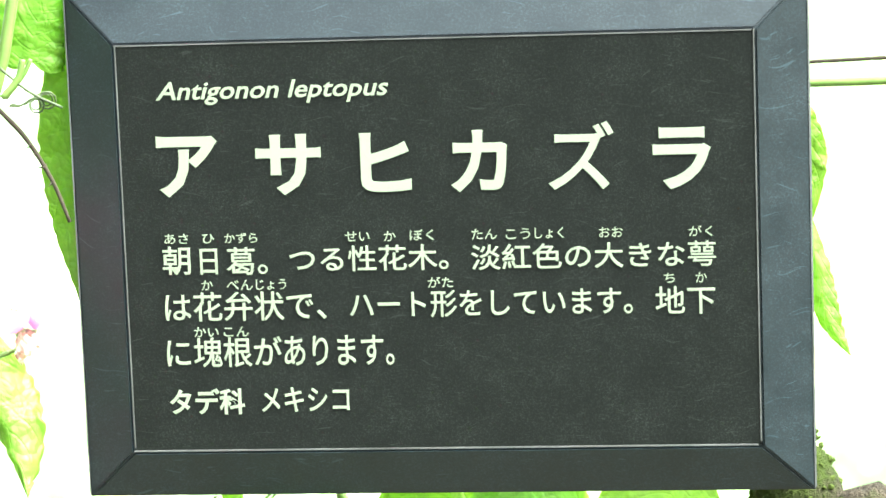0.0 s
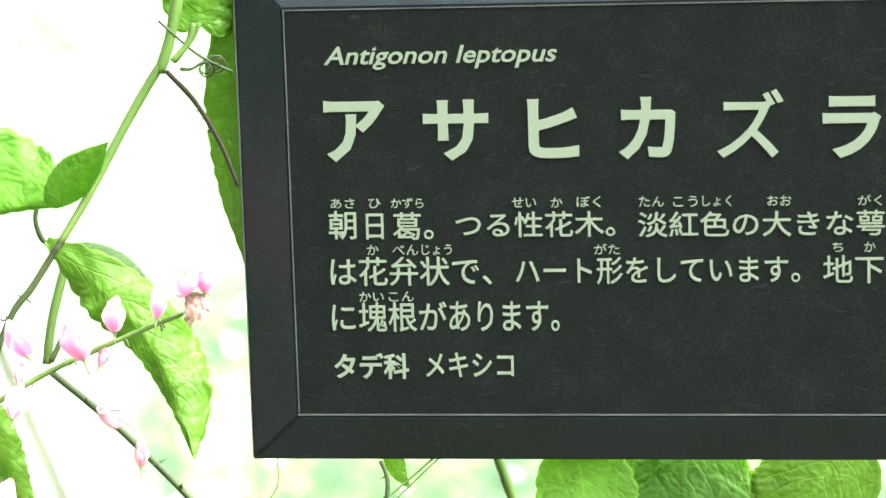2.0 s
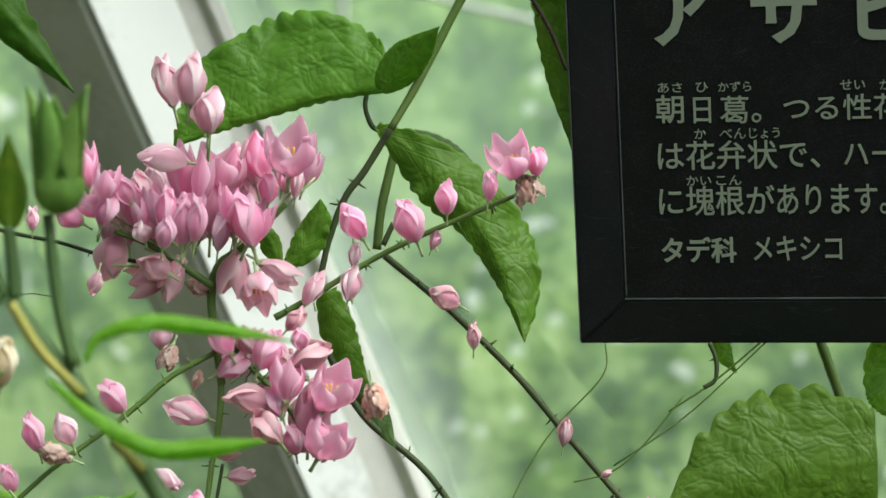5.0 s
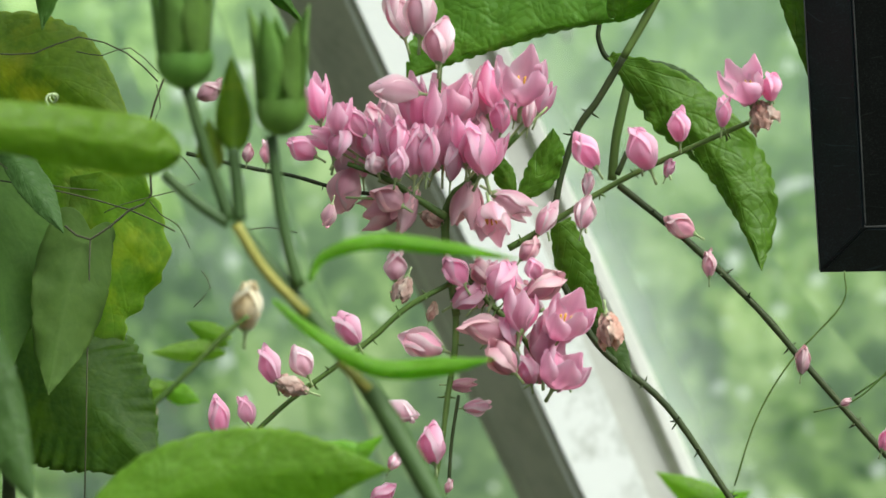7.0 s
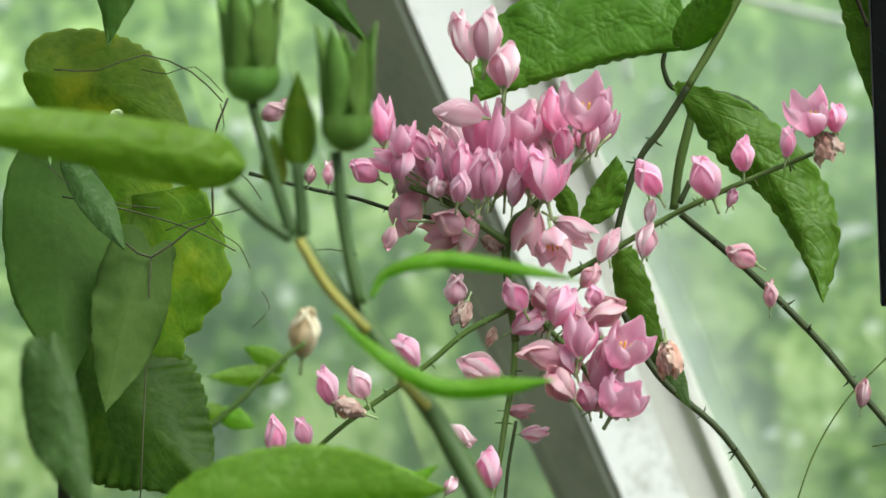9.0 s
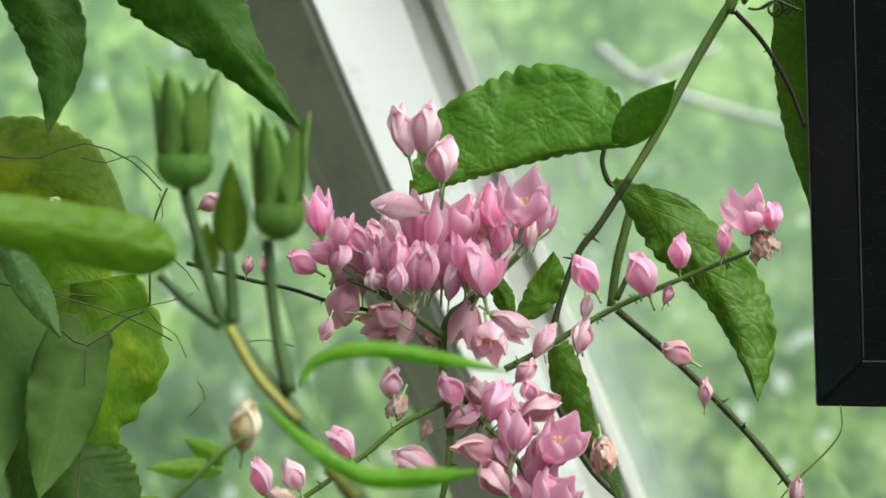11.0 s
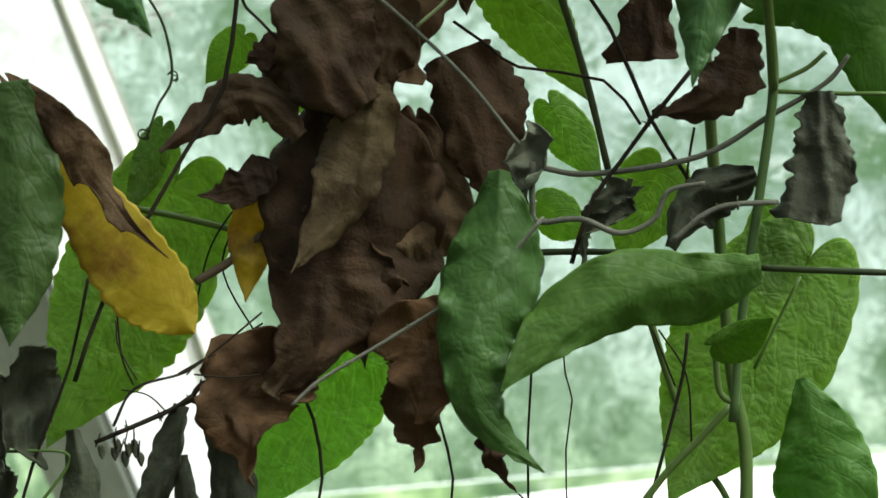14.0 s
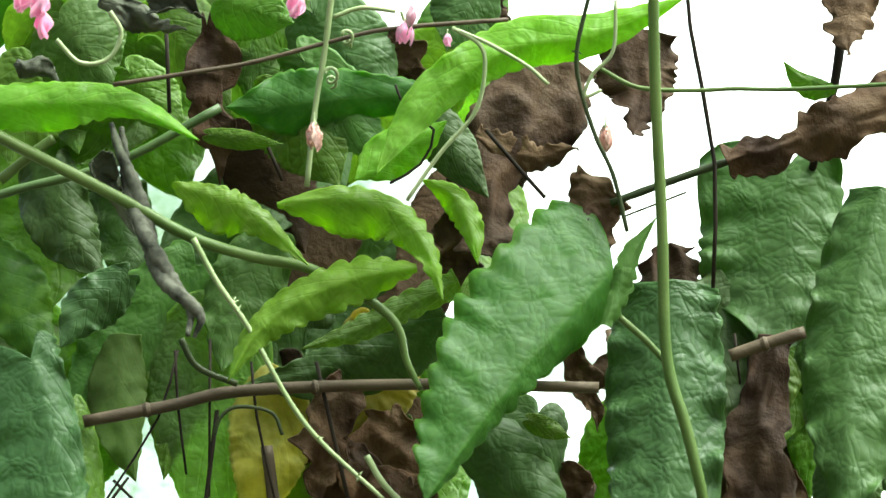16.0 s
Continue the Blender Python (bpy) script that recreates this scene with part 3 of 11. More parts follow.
def leaf(parent, material, base, tip, left, right, face=(0, -1, 0), bow=0.0, arch=0.0, fold=(20, 20), lobe=0.22, wave=0.05,
         teeth=0.035, crumple=0.0, broad=0.32, name="leaf", label="", rows=76, cols=11, puff=0.014, ragged=0.0, seed=0, twist=0.0):
    """A heart-shaped leaf from its stalk's end to its tip. left, right: the widths of its halves as one looks along -face;
    bow and arch bend the midrib sideways and towards face; fold: how far each half turns back; lobe: how far the base reaches back;
    twist: degrees by which a withered blade turns along its length."""
    base, tip, face = Vector(base), Vector(tip), Vector(face).normalized()
    axis = tip - base
    length = axis.length
    d = axis.normalized()
    face = (face - d * face.dot(d)).normalized()
    side = face.cross(d).normalized()
    rng = random.Random(int(abs(base.x * 7919 + base.z * 104729 + tip.x * 15485) * 1000) + seed)
    off = Vector((rng.uniform(0, 50), rng.uniform(0, 50), rng.uniform(0, 50)))
    phase = rng.uniform(0, 6.28)
    scallop = rng.uniform(52, 64)
    grain = length * 0.07
    turn_at = 0.42

    def mid(s):
        k = 4 * s * (1 - s) if s > 0 else 0.0
        return base + axis * s + side * (bow * length * k) + face * (arch * length * k)

    def outline(t):
        """Across (0 to 1) and along (0 at the stalk, 1 at the tip), from the notch at the stalk round the lobe to the tip."""
        if t < turn_at:
            a = math.pi * t / turn_at
            return (1 - math.cos(a)) / 2, broad * (t / turn_at) ** 2 - 1.1 * lobe * math.sin(a)
        q = (t - turn_at) / (1 - turn_at)
        return (1 - q ** 1.75) * (1 - 0.3 * q ** 3), broad + (1 - broad) * q

    verts, uvs, flat, faces = [], [], [], []
    for i in range(rows + 1):
        t = i / rows
        edge_x, edge_y = outline(t)
        rib = t ** 1.8
        for j in range(-cols, cols + 1):
            u = abs(j) / cols
            sign = 1 if j > 0 else -1
            w, angle = (left, fold[0]) if j > 0 else (right, fold[1])
            w = w / max(math.cos(radians(angle)), 0.25)
            s = rib + (edge_y - rib) * u ** 1.15
            m = mid(s)
            at = min(max(s, 0.0), 1.0)
            ahead = (mid(min(at + 0.02, 1.0)) - mid(max(at - 0.02, 0.0))).normalized()
            across = face.cross(ahead).normalized()
            out = ahead.cross(across)
            out = out if out.dot(face) > 0 else -out
            if twist:
                turned = Matrix.Rotation(radians(twist) * (at - 0.3), 3, ahead)
                across, out = turned @ across, turned @ out
            a = radians(angle) * (0.5 + 0.5 * u)
            ripple = abs(math.sin(t * scallop + phase + sign))
            edge = 1 + teeth * 1.4 * (ripple - 0.5 + rng.uniform(-0.3, 0.3)) * u ** 4
            edge += 0.1 * noise.noise(Vector((t * 3.5, sign * 2.0, 1.0)) + off) * u * u
            if ragged and u > 0.5:
                bite = noise.noise(Vector((t * 5.5, sign * 3.0, seed)) + off) + 0.5 * noise.noise(Vector((t * 13, sign * 3.0, seed)) - off)
                edge -= ragged * max(0.0, bite) * (u - 0.5) * 2.0
            if ragged:
                edge += ragged * 0.55 * noise.noise(Vector((t * 4.2, sign * 7.0, seed + 3.0)) + off) * u
                s += ragged * 0.12 * noise.noise(Vector((t * 7.0, sign * 5.0, seed)) - off) * u * u
                m = mid(s)
            reach = w * edge_x * u * edge
            p = m + across * (sign * reach * math.cos(a)) - out * (reach * math.sin(a))
            fade = min(1.0, edge_x * 1.6)
            p += out * (fade * w * u * u * (wave * math.sin(t * 13 + phase + sign * 1.3) + 0.7 * wave * math.sin(t * 31 + phase * 2 + sign)))
            vein = (t * 7 - u * 0.5 + 0.9 * noise.noise(Vector((t * 4, sign * 3.0 + u, 5.0)) + off)) % 1.0
            p += out * (0.5 * puff * w * (min(vein, 1 - vein, 0.15) / 0.15) * min(1.0, u * 3) * fade)
            p += out * (teeth * w * 1.1 * (ripple - 0.5) * u ** 3 * fade)
            cell = noise.voronoi(Vector((sign * reach / grain, s * length / grain, sign)) + off)[0]
            p += out * (puff * length * min(cell[1] - cell[0], 0.6) * min(1.0, u * 4))
            p += out * (0.05 * length * noise.noise(p * (2.2 / length) + off)) * (0.4 + 0.6 * u)
            if crumple:
                f = 1.0 / max(length, 0.02)
                p += noise.noise_vector(p * f * 1.9 + off) * (crumple * length * 1.5)
                big = abs(noise.noise(p * f * 2.4 - off))
                small = abs(noise.noise(p * f * 6.5 - off))
                p += out * (crumple * length * (1.1 - 3.4 * big - 1.1 * small))
                p += across * (crumple * length * 0.5 * noise.noise(p * f * 5.0 + off))
            verts.append(p)
            uvs.append((0.5 + 0.5 * sign * u, t))
            flat.append((sign * reach / 0.07 + off.x, s * length / 0.07 + off.y))
    n = 2 * cols + 1
    for i in range(rows):
        for j in range(2 * cols):
            faces.append((i * n + j, i * n + j + 1, (i + 1) * n + j + 1, (i + 1) * n + j))
    ob = new(name, mesh_of(name, verts, faces, material, uvs, True, flat))
    thick = ob.modifiers.new("thickness", "SOLIDIFY")
    thick.thickness = 0.0004
    thick.offset = 0
    if label:
        tagged(ob, label)
    return hang(ob, parent)


def curve_at(values, s):
    """A smooth value at s (0 to 1) through evenly spaced values."""
    n = len(values) - 1
    f = min(max(s, 0.0), 1.0) * n
    k = min(int(f), n - 1)
    t = f - k
    a, b, c, d = values[max(k - 1, 0)], values[k], values[k + 1], values[min(k + 2, n)]
    return 0.5 * (2 * b + (c - a) * t + (2 * a - 5 * b + 4 * c - d) * t * t + (3 * b - a - 3 * c + d) * t ** 3)


def blade(parent, material, rib, left, right, face=(0, -1, 0), lobe=0.0, fold=(15, 15), teeth=0.0008, count=12, wave=0.0015, waves=3.0,
          crumple=0.0, ragged=0.0, name="leaf", label="", seed=0, rows=84, cols=9):
    """A leaf whose midrib runs through the points of rib, from stalk to tip, with the half-widths of its two sides along it.
    lobe: how far the base reaches back beside the stalk; fold: degrees by which each half turns back; teeth, count: depth and number of the
    notches of the margin; wave, waves: its undulation; crumple, ragged: creases and torn edge of a dead leaf, in metres."""
    pts = [Vector(p) for p in rib]
    length = sum((b - a).length for a, b in zip(pts, pts[1:]))
    face = Vector(face).normalized()
    rng = random.Random(int(abs(pts[0].x * 7919 + pts[-1].z * 104729) * 1000) + seed)
    off = Vector((rng.uniform(0, 50), rng.uniform(0, 50), rng.uniform(0, 50)))
    phase, slow = rng.uniform(0, 6.28), rng.uniform(0, 6.28)

    def mid(s):
        return Vector([curve_at([p[k] for p in pts], s) for k in range(3)])

    verts, uvs, flat, faces = [], [], [], []
    for i in range(rows + 1):
        s = i / rows
        m = mid(s)
        ahead = (mid(min(s + 0.02, 1.0)) - mid(max(s - 0.02, 0.0))).normalized()
        across = face.cross(ahead).normalized()
        out = ahead.cross(across)
        out = out if out.dot(face) > 0 else -out
        for j in range(-cols, cols + 1):
            u = abs(j) / cols
            sign = 1 if j > 0 else -1
            w = max(0.0, curve_at(left if j > 0 else right, s))
            angle = radians(fold[0] if j > 0 else fold[1])
            lean = angle * (0.55 + 0.45 * u)
            reach = w / max(math.cos(angle * 0.8), 0.3) * u
            bite = (s * count + 0.5 * sign + 0.35 * noise.noise(Vector((s * 5, sign, 0)) + off)) % 1.0
            notch = (math.sin(math.pi * bite ** 0.7) - 0.6) * max(0.1, 0.8 + 1.3 * noise.noise(Vector((s * 9, sign * 4.0, 2.0)) + off))
            reach += teeth * notch * u ** 5 * min(1.0, w * 250)
            reach *= 1 + 0.05 * noise.noise(Vector((s * 4, sign * 3.0, 7.0)) + off) * u
            if ragged:
                tear = noise.noise(Vector((s * 7, sign * 3.0, seed)) + off) + 0.6 * noise.noise(Vector((s * 19, sign * 5.0, seed)) - off)
                reach += ragged * 1.6 * tear * u ** 2
            back = lobe * length * math.sin(math.pi * 0.8 * u) * (1 - s) ** 4
            p = m - ahead * back + across * (sign * reach * math.cos(lean)) - out * (reach * math.sin(lean))
            edge = u ** 3.2 * min(1.0, w * 120)
            p += out * (edge * wave * (math.sin(6.283 * waves * s + phase + sign * 1.2) + 0.5 * math.sin(6.283 * waves * 2.3 * s + slow + sign)))
            p += out * (teeth * 0.5 * notch * u ** 8)
            # the blade swells between sunken side veins
            vein = (s * 7.0 - u * 2.0 + 0.5 * noise.noise(Vector((s * 4, sign * 3.0 + u, 5.0)) + off)) % 1.0
            p += out * (0.00005 * (min(vein, 1 - vein, 0.2) / 0.2) * min(1.0, u * 4) * min(1.0, w * 100) * (1 - u ** 3))
            p += out * (0.0010 * noise.noise(p * 170 + off) * min(1.0, u * 3)) + out * (0.03 * length * noise.noise(p * (2.0 / length) + off)) * u
            if crumple:
                p += noise.noise_vector(p * 40 + off) * (crumple * 0.9)
                lie = Vector((sign * reach, s * length * 0.45, 0.3 * sign))
                crease = abs(noise.noise(lie * 95 - off))
                fine = abs(noise.noise(lie * 260 - off))
                p += out * (crumple * (0.8 - 3.0 * crease - 0.8 * fine))
            verts.append(p)
            uvs.append((0.5 + 0.5 * sign * u, s))
            flat.append((sign * reach / 0.07 + off.x, (s * length - back) / 0.07 + off.y))
    n = 2 * cols + 1
    for i in range(rows):
        for j in range(2 * cols):
            faces.append((i * n + j, i * n + j + 1, (i + 1) * n + j + 1, (i + 1) * n + j))
    ob = new(name, mesh_of(name, verts, faces, material, uvs, True, flat))
    thick = ob.modifiers.new("thickness", "SOLIDIFY")
    thick.thickness = 0.0004
    thick.offset = 0
    if label:
        tagged(ob, label)
    return hang(ob, parent)


# ---- flowers: every sepal is a piece of its own on shared meshes
def sepal_mesh(name, material, length, width, cup, flare, rows=10, cols=5, crinkle=0.0, ruffle=0.05):
    """A cupped, pointed sepal that starts at the origin and rises along z, its hollow towards +y."""
    verts, uvs, faces = [], [], []
    rng = random.Random(len(name) * 31 + int(length * 1e5))
    for i in range(rows + 1):
        s = i / rows
        h = width * 0.5 * math.sin(math.pi * (0.07 + 0.81 * s)) ** 0.8 * (1.0 if s < 0.8 else 1 - 0.3 * ((s - 0.8) / 0.2) ** 2)
        bulge = -cup * math.sin(math.pi * min(s * 0.85 + 0.08, 1)) + flare * s * s
        for j in range(-cols, cols + 1):
            u = j / cols
            x = h * math.sin(u * 1.15) / math.sin(1.15)
            y = bulge + h * 0.8 * (1 - math.cos(u * 1.15))
            z = length * s - 0.13 * length * u * u * s * s
            y += ruffle * length * u * u * math.sin(s * 8.0 + 2.0 * u)
            x += ruffle * 0.5 * length * abs(u) * math.sin(s * 11.0 + u)
            if crinkle:
                x += rng.uniform(-1, 1) * crinkle * length
                y += rng.uniform(-1, 1) * crinkle * length
            y -= 0.0009 * max(0.0, 1 - abs(u) * 4) * math.sin(math.pi * s)
            verts.append((x, y, z))
            uvs.append((0.5 + 0.5 * u, s))
    n = 2 * cols + 1
    for i in range(rows):
        for j in range(2 * cols):
            faces.append((i * n + j, i * n + j + 1, (i + 1) * n + j + 1, (i + 1) * n + j))
    return mesh_of(name, verts, faces, material, uvs)


def core_mesh(name, material, length, radius):
    """The small green seat of a bud with the thin stalk below it."""
    path = [Vector((0, 0, z * length)) for z in (-0.36, -0.2, -0.06, 0.0, 0.12, 0.3)]
    v, f = tube_data(path, [radius * 0.28, radius * 0.24, radius * 0.3, radius * 0.8, radius * 0.9, radius * 0.3], 7)
    return mesh_of(name, v, f, material)


def stamen_mesh(name, length):
    verts, faces = [], []
    for k in range(8):
        a = k * 0.785
        d = Vector((math.cos(a) * 0.33, math.sin(a) * 0.33, 1)).normalized()
        path = [d * (length * t) for t in (0.15, 0.6, 0.9, 1.0)]
        v, f = tube_data(path, [0.00012, 0.00012, 0.0003, 0.00036, 0.0002], 5)
        faces += [tuple(j + len(verts) for j in q) for q in f]
        verts += v
    return mesh_of(name, verts, faces, GOLD)


UNIT = 0.0125
SEPALS = {}
for key, mat, crinkle in (("pink", PINK, 0.0), ("pale", PINK_PALE, 0.0), ("dull", PINK_DULL, 0.012), ("wilt", WILT, 0.075), ("cream", CREAM, 0.02)):
    SEPALS[key] = (sepal_mesh("sepal", mat, UNIT, UNIT * 0.84, UNIT * 0.33, UNIT * 0.24, crinkle=crinkle, ruffle=0.035),
                   sepal_mesh("sepal", mat, UNIT, UNIT * 0.6, UNIT * 0.2, -UNIT * 0.06, crinkle=crinkle, ruffle=0.07))
CORE = core_mesh("bud_core", VINE_PALE, UNIT, UNIT * 0.16)
STAMENS = stamen_mesh("stamen_tuft", UNIT * 0.5)


def flower(parent, at, up, size=1.0, kind="pink", opened=0.0, width=1.0, spin=0.0, name="bud"):
    """A bud (opened 0) or an open flower: seat, three to five sepals, and stamens once it is open. at: its middle."""
    up = Vector(up).normalized()
    s = size * UNIT
    turn = up.to_track_quat("Z", "Y").to_matrix().to_4x4() @ Matrix.Rotation(spin, 4, "Z")
    m = Matrix.Translation(Vector(at) - up * (s * 0.5)) @ turn @ Matrix.Diagonal((size * width, size * width, size, 1))
    body = new(name, CORE)
    body.parent = parent
    body.matrix_parent_inverse = Matrix.Translation(parent.location).inverted()
    body.matrix_basis = m
    count = 5 if opened > 0.2 else 4 if opened > 0.05 else 3
    tight, loose = SEPALS[kind]
    rng = random.Random(int(abs(at[0] * 91009 + at[2] * 30011 + spin) * 1000))
    for k in range(count):
        p = new("sepal", loose if opened > 0.05 else tight)
        p.parent = body
        lean = opened * (40 if opened > 0.2 else 80) + (4 if k % 2 else -2) + rng.uniform(-4, 5)
        size_k = rng.uniform(0.86, 1.08)
        p.matrix_basis = (Matrix.Rotation(2 * math.pi * k / count + 0.25 * (k % 2), 4, "Z") @ Matrix.Translation((0, -UNIT * 0.03 * (k % 2), 0))
                          @ Matrix.Rotation(radians(lean), 4, "X") @ Matrix.Diagonal((rng.uniform(0.88, 1.1), 1, size_k, 1)))
    if opened > 0.2:
        p = tagged(new("stamen_tuft", STAMENS), "golden stamens")
        p.parent = body
    return body


def tapered_bar(name, parent, material, start, end, label=""):
    """A straight bar between two four-cornered ends, its edges slightly rounded."""
    bm = bmesh.new()
    ring_a = [bm.verts.new(p) for p in start]
    ring_b = [bm.verts.new(p) for p in end]
    bm.faces.new(ring_a[::-1])
    bm.faces.new(ring_b)
    for i in range(4):
        bm.faces.new((ring_a[i], ring_a[(i + 1) % 4], ring_b[(i + 1) % 4], ring_b[i]))
    bmesh.ops.recalc_face_normals(bm, faces=bm.faces)
    bmesh.ops.bevel(bm, geom=list(bm.edges), offset=0.0008, segments=2, affect="EDGES", profile=0.5)
    return part(name, bm, material, parent, label)


# ---------------------------------------------------------------- setting

def build_setting():
    bm = bmesh.new()
    bmesh.ops.create_grid(bm, x_segments=60, y_segments=60, size=40)
    for v in bm.verts:
        v.co.z = 0.03 * noise.noise(v.co * 0.7)
    tagged(part("ground", bm, SOIL, None), "bare dark soil of the planting bed", "ground", kind="structure")
    # the woods outside the panes; unseen dim screens, beside and behind, hold back light
    for name, start, end, material, label in (("backdrop", 48, 132, WOODS, "glowing backdrop painted with hazy green woods under a white sky"),
                                              ("wall_left", 132, 205, UNSEEN_SCREEN, "unseen dim green screen added at the side to hold back light"),
                                              ("wall_back", 205, 408, UNSEEN_SCREEN, "unseen low dim green screen added behind the viewer to hold back light")):
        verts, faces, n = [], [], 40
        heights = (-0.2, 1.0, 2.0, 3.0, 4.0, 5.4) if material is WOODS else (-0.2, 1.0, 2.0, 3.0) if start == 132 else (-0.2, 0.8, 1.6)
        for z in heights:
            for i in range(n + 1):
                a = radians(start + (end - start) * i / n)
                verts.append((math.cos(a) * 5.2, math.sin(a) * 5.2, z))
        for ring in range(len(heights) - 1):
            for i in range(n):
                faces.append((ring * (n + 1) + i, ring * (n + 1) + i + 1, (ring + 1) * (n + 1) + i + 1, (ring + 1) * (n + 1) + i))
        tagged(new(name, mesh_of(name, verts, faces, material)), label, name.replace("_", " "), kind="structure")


build_setting()

glasshouse = thing('window_1', (-0.1032, 1.7185, 1.4145), 'white-painted glasshouse frame with dirty bars and clear panes', 'window')
tagged(glasshouse, kind="structure")


def pane(name, parent, material, corners, thick=0.004):
    """A sheet of glass between four corners."""
    bm = bmesh.new()
    c = [Vector(p) for p in corners]
    n = (c[1] - c[0]).cross(c[3] - c[0]).normalized() * thick
    a = [bm.verts.new(p) for p in c]
    b = [bm.verts.new(p + n) for p in c]
    bm.faces.new(a)
    bm.faces.new(b[::-1])
    for i in range(4):
        bm.faces.new((a[i], b[i], b[(i + 1) % 4], a[(i + 1) % 4]))
    bmesh.ops.recalc_face_normals(bm, faces=bm.faces)
    ob = part(name, bm, material, parent)
    ob.visible_shadow = False
    return ob



def haze_strip_material():
    """Painted haze over a pane: thickest along the bar, thinning out over its width."""
    n = Nodes("painted_haze")
    sep = n.add("SeparateXYZ")
    n.link(n.coords("UV"), sep.inputs[0])
    patch = n.noise(9.0, 4.0, 0.6)
    thin = n.math("MULTIPLY", n.math("POWER", n.math("SUBTRACT", 1.0, sep.outputs[0]), 1.7), n.math("ADD", n.math("MULTIPLY", patch, 0.7), 0.25))
    clear = n.add("BsdfTransparent")
    veil = n.add("BsdfTranslucent", Color=(0.8, 0.86, 0.86, 1))
    white = n.add("BsdfDiffuse", Color=(0.72, 0.77, 0.77, 1))
    both = n.add("MixShader", Fac=0.6)
    n.link(veil.outputs[0], both.inputs[1])
    n.link(white.outputs[0], both.inputs[2])
    mixer = n.add("MixShader")
    n.link(n.math("MULTIPLY", thin, 0.8), mixer.inputs[0])
    n.link(clear.outputs[0], mixer.inputs[1])
    n.link(both.outputs[0], mixer.inputs[2])
    n.link(mixer.outputs[0], n.out.inputs["Surface"])
    return n.mat


# added sheet that paints a pale haze along the bar
haze_sheet = new("haze_strip", mesh_of("haze_strip", [(0.3976, 1.7350, 0.3000), (0.4726, 1.7725, 0.3000), (0.0007, 1.5400, 1.4250), (-0.0593, 1.5100, 1.4250)], [(0, 1, 2, 3)], haze_strip_material(), [(0, 0), (1, 0), (1, 1), (0, 1)], smooth=False))
haze_sheet.visible_shadow = False
hang(tagged(haze_sheet, "added pale strip painted as haze beside the bar"), glasshouse)
far_branches = []
far_trunks = []
tapered_bar('rafter', glasshouse, PAINT, [(-0.4595, 1.2800, 2.2500), (-0.3907, 1.3100, 2.2500), (-0.3907, 1.4000, 2.2500), (-0.5187, 1.4150, 2.2500)], [(0.4546, 1.7260, 0.0200), (0.4318, 1.7560, 0.0200), (0.4318, 1.8460, 0.0200), (0.4419, 1.8610, 0.0200)], 'white-painted sloping rafter')
# added board: its darker colour stands for the rafter's shaded side
tapered_bar('rafter_side', glasshouse, WEATHERED_SHADED, [(-0.4615, 1.2820, 2.2500), (-0.5267, 1.3550, 2.2500), (-0.5227, 1.3610, 2.2500), (-0.4615, 1.2900, 2.2500)], [(0.4526, 1.7280, 0.0200), (0.4339, 1.8010, 0.0200), (0.4379, 1.8070, 0.0200), (0.4526, 1.7360, 0.0200)], 'rafter side, weathered grey-green and darkened for shade')
tapered_bar('glazing_bar', glasshouse, SEAL, [(-0.3877, 1.3100, 2.2500), (-0.4009, 1.3270, 2.2500), (-0.4009, 1.3750, 2.2500), (-0.3877, 1.3700, 2.2500)], [(0.4348, 1.7560, 0.0200), (0.4929, 1.7730, 0.0200), (0.4929, 1.8210, 0.0200), (0.4348, 1.8160, 0.0200)], 'pale grey glazing bar')
tapered_bar('seal_strip', glasshouse, WEATHERED_SHADED, [(-0.4003, 1.3250, 2.2500), (-0.4023, 1.3250, 2.2500), (-0.4023, 1.3550, 2.2500), (-0.4003, 1.3550, 2.2500)], [(0.4935, 1.7710, 0.0200), (0.5033, 1.7710, 0.0200), (0.5033, 1.8010, 0.0200), (0.4935, 1.8010, 0.0200)], 'dark mildewed glazing seal')
tapered_bar('glazing_bead', glasshouse, SEAL, [(-0.4017, 1.3220, 2.2500), (-0.3953, 1.3290, 2.2500), (-0.3953, 1.3590, 2.2500), (-0.4017, 1.3550, 2.2500)], [(0.5039, 1.7680, 0.0200), (0.5103, 1.7750, 0.0200), (0.5103, 1.8050, 0.0200), (0.5039, 1.8010, 0.0200)], 'thin pale glazing bead')
tapered_bar('purlin', glasshouse, PAINT, [(-0.1168, 1.4402, 1.4489), (-0.1168, 1.4979, 1.5103), (-0.1168, 1.5279, 1.5003), (-0.1168, 1.5246, 1.4270)], [(0.6200, 1.4250, 1.5251), (0.6200, 1.4807, 1.5964), (0.6200, 1.5107, 1.5864), (0.6200, 1.5101, 1.4996)], 'white-painted cross bar')
# added strip: its darker colour stands for the purlin's shaded edge
tapered_bar('purlin_edge', glasshouse, GRIME_SHADED, [(-0.1168, 1.4372, 1.4481), (-0.1168, 1.4646, 1.4270), (-0.1168, 1.4706, 1.4250), (-0.1168, 1.4442, 1.4469)], [(0.6200, 1.4220, 1.5243), (0.6200, 1.4501, 1.4996), (0.6200, 1.4561, 1.4976), (0.6200, 1.4290, 1.5231)], 'mildewed grey purlin edge, its colour darkened for shade')
tapered_bar('purlin', glasshouse, PAINT, [(-0.1738, 1.4522, 1.4492), (-0.2128, 1.5087, 1.5066), (-0.2128, 1.5387, 1.4966), (-0.1738, 1.5022, 1.4492)], [(-0.2855, 1.4318, 1.4408), (-0.2995, 1.4996, 1.5020), (-0.2995, 1.5296, 1.4920), (-0.2855, 1.4818, 1.4408)], 'white-painted cross bar')
